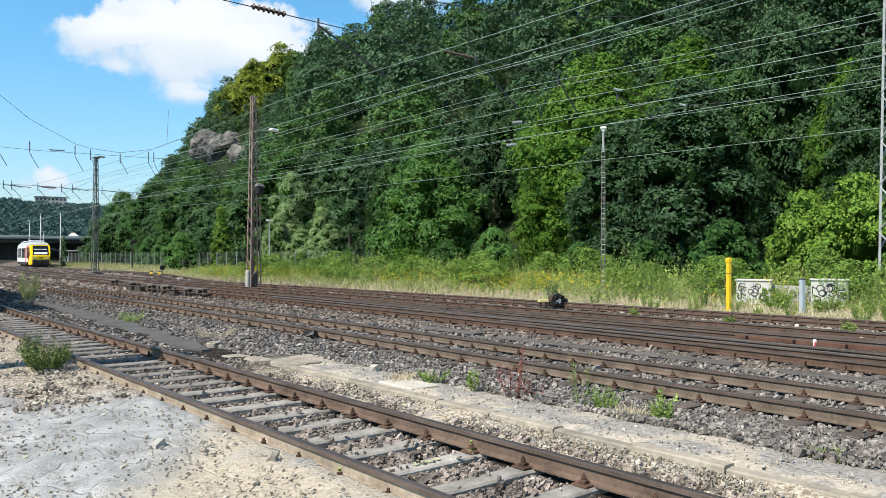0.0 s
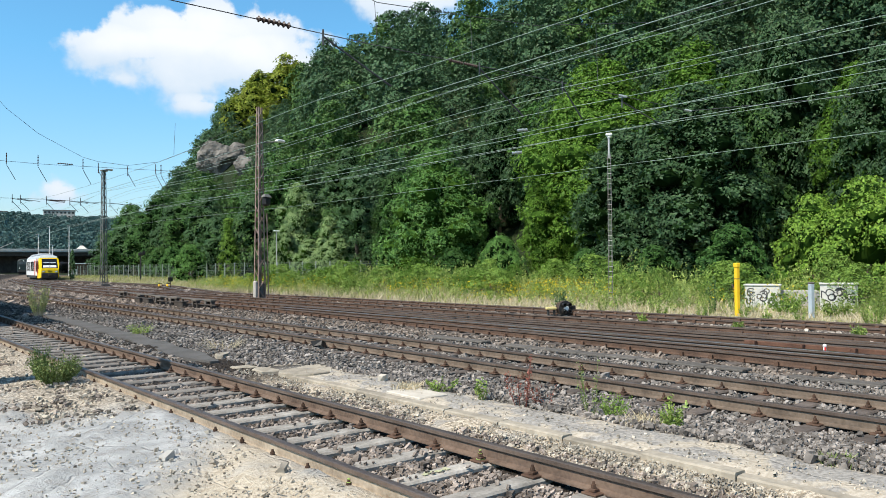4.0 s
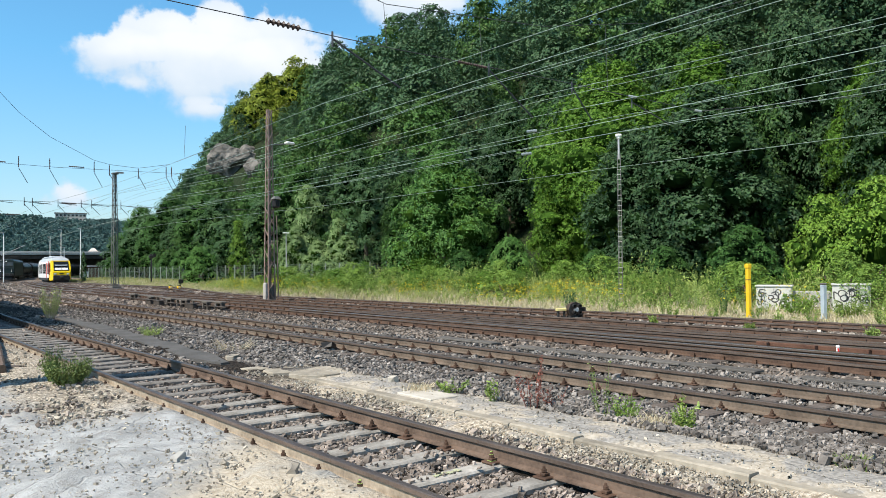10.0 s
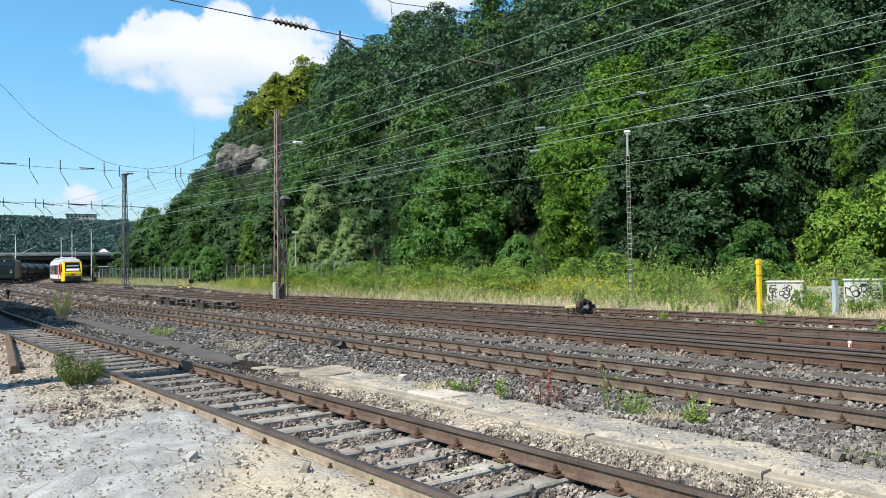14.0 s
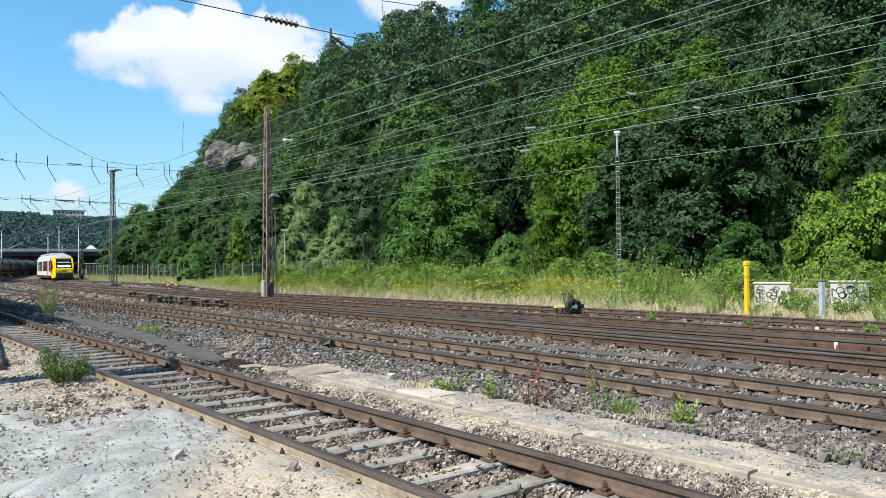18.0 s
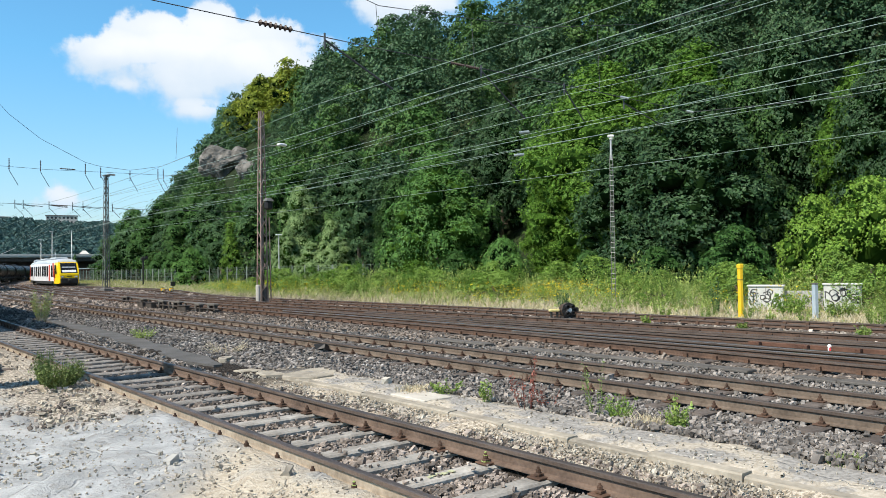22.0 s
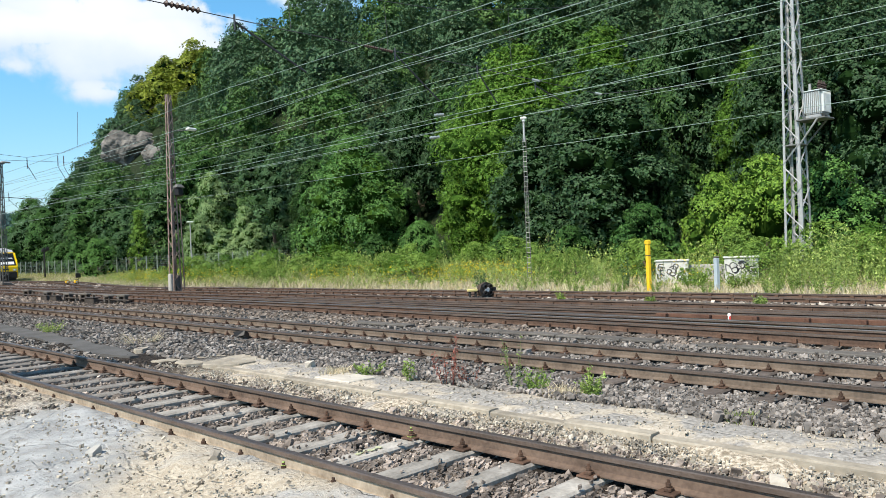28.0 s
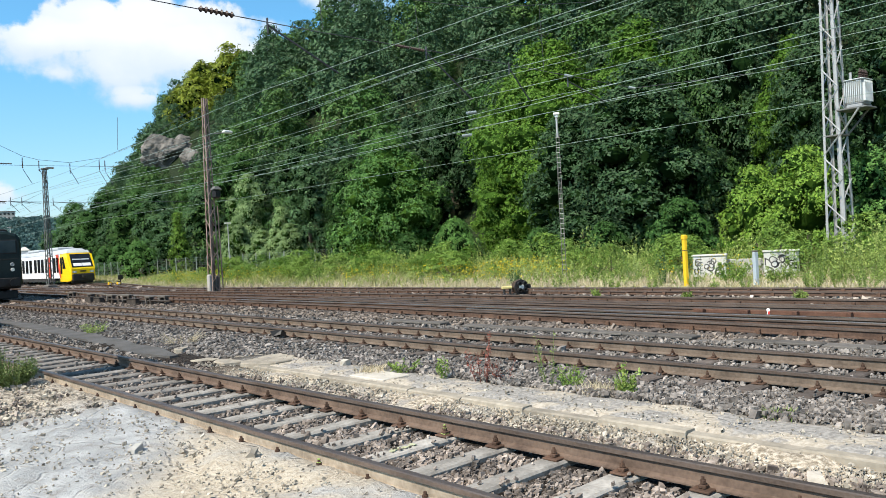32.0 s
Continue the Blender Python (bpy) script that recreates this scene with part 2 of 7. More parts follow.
M["sleeper"] = material("weathered grey sleeper", (0.095, 0.09, 0.082), (0.285, 0.265, 0.243), 28, 4, 0.9, 0.0, 0.6, 0.006, spread=0.45)
M["sleeper_pale"] = material("bleached grey sleeper", (0.16, 0.15, 0.135), (0.46, 0.435, 0.395), 28, 4, 0.9, 0.0, 0.6, 0.006, spread=0.35)
M["sleeper_dark"] = material("dark oily sleeper", (0.06, 0.05, 0.043), (0.15, 0.125, 0.11), 28, 4, 0.9, 0.0, 0.6, 0.006, spread=0.4)
M["stone"] = material("grey ballast stone", (0.036, 0.033, 0.031), (0.375, 0.340, 0.310), 12, 3, 0.9, 0.0, 0.3, 0.006, island=1.0)
M["stone_dark"] = material("dark brown ballast stone", (0.042, 0.035, 0.031), (0.44, 0.375, 0.325), 12, 3, 0.9, 0.0, 0.3, 0.006, island=1.0)
M["stone_mixed"] = material("brown grey ballast stone", (0.04, 0.033, 0.028), (0.35, 0.295, 0.25), 12, 3, 0.9, 0.0, 0.3, 0.006, island=1.0)
M["stone_yard"] = material("pale brown yard rubble", (0.15, 0.13, 0.105), (0.50, 0.45, 0.37), 12, 3, 0.92, 0.0, 0.3, 0.006, island=0.9)
M["stone_pale"] = material("pale limestone rubble", (0.20, 0.178, 0.145), (0.53, 0.48, 0.40), 12, 3, 0.92, 0.0, 0.3, 0.006, island=0.8)
M["stone_far"] = material("dusty grey ballast stone", (0.11, 0.095, 0.08), (0.50, 0.44, 0.375), 12, 3, 0.92, 0.0, 0.3, 0.006, island=1.0)
M["stone_single"] = material("grey ballast stone, loose", (0.036, 0.033, 0.031), (0.375, 0.340, 0.310), 30, 3, 0.9, 0.0, 0.3, 0.006, spread=1.0)
M["stone_dark_single"] = material("dark brown ballast stone, loose", (0.042, 0.035, 0.031), (0.44, 0.375, 0.325), 30, 3, 0.9, 0.0, 0.3, 0.006, spread=1.0)
M["slab"] = material("weathered pale concrete slab", (0.20, 0.18, 0.145), (0.43, 0.385, 0.315), 18, 3.0, 0.9, 0.0, 0.5, 0.006, spread=0.25)
M["white_slab"] = material("clean pale concrete", (0.38, 0.35, 0.30), (0.60, 0.56, 0.49), 14, 3, 0.9, 0.0, 0.3, 0.004)
M["concrete"] = material("grey concrete", (0.30, 0.29, 0.27), (0.48, 0.47, 0.44), 10, 1.2, 0.9, 0.0, 0.4, 0.006, spread=0.15)
M["concrete_dark"] = material("grimy concrete", (0.085, 0.078, 0.072), (0.21, 0.195, 0.18), 10, 1.2, 0.9, 0.0, 0.4, 0.006, spread=0.2)
M["trough_lid"] = material("stained concrete lid", (0.065, 0.06, 0.055), (0.17, 0.158, 0.145), 14, 2.5, 0.9, 0.0, 0.5, 0.006, spread=0.35)
M["black_concrete"] = material("near black concrete", (0.03, 0.027, 0.025), (0.09, 0.08, 0.072), 10, 1.2, 0.9, 0.0, 0.4, 0.006, spread=0.2)
M["mast_rust"] = material("rusted grey lattice steel", (0.16, 0.105, 0.085), (0.34, 0.27, 0.24), 12, 1.0, 0.8, 0.1, 0.3, 0.003)
M["mast_dark"] = material("dark grey lattice steel", (0.075, 0.08, 0.078), (0.20, 0.205, 0.195), 12, 1.0, 0.8, 0.1, 0.3, 0.003)
M["zinc"] = material("galvanised steel", (0.27, 0.28, 0.285), (0.45, 0.46, 0.46), 16, 1.2, 0.55, 0.3, 0.2, 0.002)
M["fin"] = material("pale blue grey paint", (0.46, 0.50, 0.51), (0.58, 0.62, 0.63), 12, 2, 0.5, 0.0, 0.1, 0.002)
M["wire"] = material("pale green copper wire", (0.22, 0.30, 0.26), (0.38, 0.46, 0.41), 8, 0.5, 0.6, 0.2, 0.0)
M["wire_dark"] = material("dark cable", (0.04, 0.045, 0.05), (0.09, 0.095, 0.105), 8, 0.5, 0.6, 0.2, 0.0)
M["insulator"] = material("brown glazed porcelain", (0.03, 0.02, 0.018), (0.07, 0.045, 0.038), 8, 2, 0.5, 0.0, 0.0)
M["insulator_glass"] = material("pale blue grey insulator", (0.16, 0.20, 0.21), (0.28, 0.33, 0.34), 8, 2, 0.2, 0.0, 0.0)
M["yellow"] = material("yellow painted steel", (0.72, 0.44, 0.015), (0.82, 0.53, 0.03), 12, 2, 0.5, 0.0, 0.1, 0.002)
M["box"] = material("whitewashed concrete cabinet", (0.42, 0.42, 0.4), (0.6, 0.6, 0.57), 9, 2, 0.85, 0.0, 0.3, 0.004)
M["cream"] = material("cream yellow paint", (0.58, 0.50, 0.20), (0.70, 0.62, 0.30), 9, 2, 0.6, 0.0, 0.1, 0.002)
M["spray"] = material("black spray paint", (0.03, 0.03, 0.035), (0.08, 0.08, 0.085), 9, 2, 0.7, 0.0, 0.0)
M["grey_paint"] = material("blue grey painted post", (0.30, 0.36, 0.42), (0.42, 0.48, 0.54), 9, 2, 0.6, 0.0, 0.1, 0.002)
M["black"] = material("sooty black paint", (0.012, 0.012, 0.013), (0.035, 0.034, 0.034), 12, 1.5, 0.5, 0.0, 0.15, 0.003)
M["signal_brown"] = material("rust brown signal paint", (0.03, 0.022, 0.017), (0.10, 0.07, 0.05), 14, 3, 0.7, 0.0, 0.3, 0.004)
M["tank"] = material("black tank wagon paint", (0.015, 0.014, 0.014), (0.05, 0.047, 0.045), 6, 0.8, 0.42, 0.0, 0.1, 0.003)
M["loco"] = material("dark green locomotive paint", (0.008, 0.017, 0.017), (0.020, 0.034, 0.033), 8, 1.0, 0.4, 0.0, 0.05, 0.002)
M["cab_glass"] = material("blue tinted cab glass", (0.03, 0.05, 0.065), (0.05, 0.075, 0.095), 3, 0.5, 0.06, 0.0, 0.0, spec=0.8)
M["faded_paint"] = material("faded yellow marking paint", (0.36, 0.37, 0.22), (0.52, 0.53, 0.36), 60, 9, 0.8, 0.0, 0.2, 0.002)
M["glass_dark"] = material("dark window glass", (0.010, 0.012, 0.014), (0.02, 0.022, 0.025), 3, 0.5, 0.08, 0.0, 0.0, spec=0.6)
M["train_white"] = material("light grey train paint", (0.70, 0.71, 0.72), (0.80, 0.80, 0.80), 4, 0.6, 0.35, 0.0, 0.0)
M["train_yellow"] = material("bright yellow train paint", (0.85, 0.56, 0.0), (0.92, 0.64, 0.01), 4, 0.6, 0.35, 0.0, 0.0)
M["train_red"] = material("red train paint", (0.50, 0.045, 0.02), (0.62, 0.07, 0.03), 4, 0.6, 0.4, 0.0, 0.0)
M["train_roof"] = material("grey train roof", (0.36, 0.39, 0.42), (0.52, 0.55, 0.58), 4, 0.6, 0.5, 0.0, 0.0)
M["train_dark"] = material("dark underframe grime", (0.02, 0.02, 0.02), (0.05, 0.048, 0.045), 12, 1.5, 0.7, 0.0, 0.2, 0.003)
M["lens"] = material("pale lamp lens", (0.72, 0.74, 0.72), (0.85, 0.86, 0.84), 6, 1, 0.15, 0.0, 0.0)
M["white_sign"] = material("white enamel", (0.74, 0.74, 0.73), (0.82, 0.82, 0.81), 9, 2, 0.4, 0.0, 0.0)
M["red_sign"] = material("red enamel", (0.60, 0.03, 0.03), (0.68, 0.05, 0.05), 9, 2, 0.4, 0.0, 0.0)
M["bark"] = material("grey brown bark", (0.07, 0.055, 0.04), (0.19, 0.155, 0.12), 9, 1.5, 0.95, 0.0, 0.8, 0.02)
M["rock"] = material("grey weathered cliff rock", (0.05, 0.048, 0.044), (0.255, 0.242, 0.222), 0.9, 0.3, 0.95, 0.0, 0.9, 0.35)
M["fence"] = material("green grey fence steel", (0.16, 0.20, 0.18), (0.27, 0.31, 0.28), 9, 1, 0.7, 0.0, 0.0)
M["wall_far"] = material("pale rendered facade", (0.52, 0.50, 0.47), (0.66, 0.64, 0.60), 0.4, 0.05, 0.9, 0.0, 0.0)
M["bridge"] = material("pale concrete bridge deck", (0.36, 0.38, 0.38), (0.50, 0.52, 0.52), 0.6, 0.08, 0.9, 0.0, 0.0)
M["leaf_dark"] = leaf_material("dark green foliage", (0.031, 0.070, 0.029), (0.058, 0.113, 0.045))
M["leaf_mid"] = leaf_material("mid green foliage", (0.042, 0.11, 0.023), (0.072, 0.162, 0.035))
M["leaf_bright"] = leaf_material("bright yellow green foliage", (0.058, 0.132, 0.013), (0.096, 0.194, 0.020))
M["leaf_yellow"] = leaf_material("yellow blossoming foliage", (0.13, 0.178, 0.018), (0.25, 0.3, 0.03))
M["leaf_grey"] = leaf_material("pale grey green willow foliage", (0.16, 0.25, 0.095), (0.26, 0.37, 0.155))
# distance haze is mixed into this leaf colour
M["leaf_far_haze"] = leaf_material("distant foliage tinted blue for haze", (0.026, 0.066, 0.066), (0.070, 0.132, 0.122))
M["leaf_deep"] = leaf_material("deep green foliage", (0.028, 0.070, 0.033), (0.055, 0.115, 0.050))
M["leaf_warm"] = leaf_material("olive green foliage", (0.036, 0.09, 0.022), (0.064, 0.135, 0.032))
M["leaf_birch"] = leaf_material("grey green birch foliage", (0.06, 0.122, 0.05), (0.092, 0.172, 0.07))
# the far slope's haze is put into these two leaf colours
M["leaf_haze"] = leaf_material("blue green foliage with haze in its colour", (0.036, 0.083, 0.040), (0.074, 0.142, 0.062))
M["leaf_haze_light"] = leaf_material("light green foliage with haze in its colour", (0.052, 0.116, 0.030), (0.100, 0.190, 0.048))
M["leaf_ash"] = leaf_material("fresh green ash foliage", (0.070, 0.165, 0.034), (0.118, 0.245, 0.055))
M["leaf_lime"] = leaf_material("yellow green young foliage", (0.10, 0.19, 0.024), (0.175, 0.30, 0.040))
M["weed_olive"] = leaf_material("olive green weed", (0.105, 0.16, 0.045), (0.23, 0.29, 0.10))
M["tar"] = material("worn tar surface", (0.062, 0.06, 0.058), (0.135, 0.132, 0.128), 30, 1.5, 0.9, 0.0, 0.5, 0.005)
M["plank"] = material("weathered grey board", (0.07, 0.065, 0.06), (0.17, 0.16, 0.148), 20, 2, 0.9, 0.0, 0.4, 0.004)
# crown cores: the shade between the leaves is put into their dark colours
M["leaf_core_shade_light"] = material("dark yellow green crown core, shade in its colour", (0.022, 0.052, 0.009), (0.045, 0.095, 0.014), 2.5, 0.6, 1.0, 0.0, 0.0, spec=0.02)
M["leaf_core_shade"] = material("near black crown core, shade in its colour", (0.005, 0.014, 0.004), (0.012, 0.030, 0.008), 2.0, 0.4, 1.0, 0.0, 0.0, spec=0.02)
M["weed"] = leaf_material("fresh green weeds", (0.13, 0.20, 0.045), (0.25, 0.34, 0.085))
M["hedge"] = leaf_material("lush yellow green weeds", (0.105, 0.19, 0.030), (0.20, 0.315, 0.058))
M["weed_red"] = leaf_material("reddish dry weed", (0.17, 0.055, 0.042), (0.32, 0.12, 0.09))
M["tall_weed"] = leaf_material("tall yellow green weeds", (0.15, 0.23, 0.05), (0.36, 0.45, 0.13), island=0.6)
M["flower"] = leaf_material("yellow wild flowers", (0.55, 0.42, 0.01), (0.75, 0.58, 0.02), hue=0.01)
M["grass_dry"] = leaf_material("dry straw grass", (0.40, 0.345, 0.225), (0.60, 0.53, 0.39), hue=0.02)
M["grass"] = leaf_material("meadow grass", (0.22, 0.25, 0.085), (0.38, 0.40, 0.165), hue=0.03)


# ---------------------------------------------------------------- mesh kit
class Shape:
    """Collects faces with material numbers and becomes one mesh."""

    def __init__(self):
        self.v, self.f, self.m = [], [], []

    def add(self, verts, faces, mat=0):
        k = len(self.v)
        self.v.extend(tuple(p) for p in verts)
        self.f.extend(tuple(i + k for i in f) for f in faces)
        self.m.extend([mat] * len(faces))
        return self

    def box(self, lo, hi, mat=0, chamfer=0.0):
        (x0, y0, z0), (x1, y1, z1) = lo, hi
        c = min(chamfer, (x1 - x0) * 0.45, (y1 - y0) * 0.45, (z1 - z0) * 0.45)
        if c <= 0:
            vs = [(x, y, z) for z in (z0, z1) for x, y in ((x0, y0), (x1, y0), (x1, y1), (x0, y1))]
            fs = [(3, 2, 1, 0), (4, 5, 6, 7)] + [(i, (i + 1) % 4, 4 + (i + 1) % 4, 4 + i) for i in range(4)]
            return self.add(vs, fs, mat)
        rings = []
        for z, e in ((z0, c), (z0 + c, 0), (z1 - c, 0), (z1, c)):
            a, b, d, f = x0 + e, x1 - e, y0 + e, y1 - e
            rings.append([(a + c, d, z), (b - c, d, z), (b, d + c, z), (b, f - c, z), (b - c, f, z), (a + c, f, z), (a, f - c, z), (a, d + c, z)])
        return self.loft(rings, mat)

    def loft(self, rings, mat=0, caps=True, closed=True):
        n = len(rings[0])
        vs = [p for r in rings for p in r]
        fs = []
        for k in range(len(rings) - 1):
            for i in range(n if closed else n - 1):
                j = (i + 1) % n
                fs.append((k * n + i, k * n + j, (k + 1) * n + j, (k + 1) * n + i))
        if caps:
            fs.append(tuple(range(n))[::-1])
            fs.append(tuple(range((len(rings) - 1) * n, len(rings) * n)))
        return self.add(vs, fs, mat)

    def tube(self, a, b, r, n=6, mat=0, r2=None, caps=True):
        a, b = Vector(a), Vector(b)
        d = (b - a).normalized()
        u = d.cross(Vector((0, 0, 1)) if abs(d.z) < 0.9 else Vector((1, 0, 0))).normalized()
        w = d.cross(u)
        rings = [[p + (u * math.cos(2 * math.pi * i / n) + w * math.sin(2 * math.pi * i / n)) * q for i in range(n)] for p, q in ((a, r), (b, r if r2 is None else r2))]
        return self.loft(rings, mat, caps)

    def lathe(self, base, profile, n=12, mat=0, axis=(0, 0, 1)):
        d = Vector(axis).normalized()
        u = d.cross(Vector((0, 0, 1)) if abs(d.z) < 0.9 else Vector((1, 0, 0))).normalized()
        w = d.cross(u)
        base = Vector(base)
        rings = [[base + d * t + (u * math.cos(2 * math.pi * i / n) + w * math.sin(2 * math.pi * i / n)) * max(r, 1e-4) for i in range(n)] for t, r in profile]
        return self.loft(rings, mat)

    def mesh(self, name, mats, smooth=False):
        me = bpy.data.meshes.new(name)
        me.from_pydata(self.v, [], self.f)
        for m in mats if isinstance(mats, (list, tuple)) else [mats]:
            me.materials.append(m)
        me.polygons.foreach_set("material_index", self.m)
        if smooth:
            me.polygons.foreach_set("use_smooth", [True] * len(me.polygons))
        me.update()
        return me


def part(name, shape, mats, parent, label="", smooth=False, at=None):
    ob = new(name, shape.mesh(name, mats, smooth) if isinstance(shape, Shape) else shape)
    ob.parent = parent
    if at is not None:
        ob.matrix_basis = at
    return tagged(ob, label) if label else ob


def thing(name, label, category, group="", kind="", at=None):
    ob = new(name)
    ob.empty_display_size = 0.2
    if at is not None:
        ob.matrix_basis = at
    return tagged(ob, label, category, group, kind)


def solid(name, shape, mats, label, category, group="", kind="", smooth=False, at=None):
    ob = new(name, shape.mesh(name, mats, smooth) if isinstance(shape, Shape) else shape)
    if at is not None:
        ob.matrix_basis = at
    return tagged(ob, label, category, group, kind)


def array_mesh(name, verts, counts, mats, index=None, smooth=False):
    """A mesh from numpy vertices in loose polygons of counts corners each (all alike)."""
    me = bpy.data.meshes.new(name)
    nf = len(verts) // counts
    me.vertices.add(len(verts))
    me.vertices.foreach_set("co", np.ascontiguousarray(verts, dtype=np.float32).ravel())
    me.loops.add(nf * counts)
    me.loops.foreach_set("vertex_index", np.arange(nf * counts, dtype=np.int32))
    me.polygons.add(nf)
    me.polygons.foreach_set("loop_start", np.arange(0, nf * counts, counts, dtype=np.int32))
    for m in mats:
        me.materials.append(m)
    if index is not None:
        me.polygons.foreach_set("material_index", np.ascontiguousarray(index, dtype=np.int32))
    me.update(calc_edges=True)
    me.polygons.foreach_set("use_smooth", np.full(nf, False, dtype=bool))
    return me


def indexed_mesh(name, verts, faces, mats, index=None, smooth=False):
    me = bpy.data.meshes.new(name)
    k = faces.shape[1]
    me.vertices.add(len(verts))
    me.vertices.foreach_set("co", np.ascontiguousarray(verts, dtype=np.float32).ravel())
    me.loops.add(faces.size)
    me.loops.foreach_set("vertex_index", np.ascontiguousarray(faces, dtype=np.int32).ravel())
    me.polygons.add(len(faces))
    me.polygons.foreach_set("loop_start", np.arange(0, faces.size, k, dtype=np.int32))
    for m in mats:
        me.materials.append(m)
    if index is not None:
        me.polygons.foreach_set("material_index", np.ascontiguousarray(index, dtype=np.int32))
    me.update(calc_edges=True)
    me.polygons.foreach_set("use_smooth", np.full(len(faces), smooth, dtype=bool))
    return me


def smooth_step(a, b, v):
    k = np.clip((np.asarray(v, float) - a) / (b - a), 0, 1)
    return k * k * (3 - 2 * k)


# ---------------------------------------------------------------- the lines of the tracks (x across, y along)
def bend(y, start, radius):
    return np.maximum(np.asarray(y, float) - start, 0) ** 2 / (2 * radius)


def track_a(y):
    return 4.345 + bend(y, 22, 330)


def track_b(y):
    return 9.84 + 0.0215 * np.asarray(y, float) + bend(y, 60, 474)


def track_c(y):
    u = np.minimum(np.asarray(y, float), 36.0)
    return 14.0 + 0.09 * u - 0.0012 * u * u + bend(y, 34, 600)


def track_d(y):
    return 18.5 + 0.1 * smooth_step(20, 40, y) - 0.6 * smooth_step(34, 60, y) + bend(y, 44, 600)


def track_e(y):
    return 22.75 - 0.5 * smooth_step(5, 36, y) - 1.5 * smooth_step(34, 64, y) + bend(y, 58, 600)


def track_f(y):
    return 27.0 - 6.2 * (1 - smooth_step(44, 84, y)) + bend(y, 120, 165)


# ---------------------------------------------------------------- the ground, with the hill
def ridge(y):
    """Height of the hill's crest along the line."""
    return np.interp(y, [-400, -60, 60, 150, 235, 252, 293, 330, 390, 3000], [20, 48, 48, 56, 58, 56, 45, 30, 0, 0])


def hill(x, y):
    foot = 43 + 10 * smooth_step(120, 330, y)
    k = np.clip((x - foot) / 62, 0, 1)
    rise = np.where(k < 1, 0.85 * k + 0.15 * np.sin(k * math.pi / 2), 1.0)
    d = np.hypot(x, y) + 1e-6
    nose = np.interp(np.degrees(np.arctan2(x, y)), [-180, 15.5, 17.8, 19.7, 21.5, 22.5, 23.3, 24.5, 27.4, 30.8, 37.6, 43.7, 60, 180], [0, 0.4, 4.0, 7.3, 8.8, 9.9, 12.2, 13.2, 14.4, 16.7, 18.3, 19.1, 24, 40])
    return np.clip(np.minimum(ridge(y) * rise, d * np.tan(np.radians(nose)) - 8.5 - 0.017 * np.minimum(d, 220)), 0, None)


def far_hill(x, y):
    d = smooth_step(480, 900, y) * (46 + 5 * np.sin(x / 140) + 4 * np.sin(x / 61 + 1))
    return d


def ground_height(x, y):
    x, y = np.asarray(x, float), np.asarray(y, float)
    z = np.full(np.broadcast(x, y).shape, -0.06)
    z = z + 0.12 * (1 - smooth_step(3.50, 3.62, x))                     # the sandy yard
    z = z + 0.08 * smooth_step(5.25, 5.9, x) * (1 - smooth_step(7.6, 8.4, x)) + 0.062 * smooth_step(6.27, 6.42, x) * (1 - smooth_step(6.9, 7.7, x)) * (1 - smooth_step(12.5, 14, y))
    z = z + 0.06 * smooth_step(24.0, 27.0, x) + 0.4 * smooth_step(27, 40, x)
    return z + hill(x, y) + far_hill(x, y)


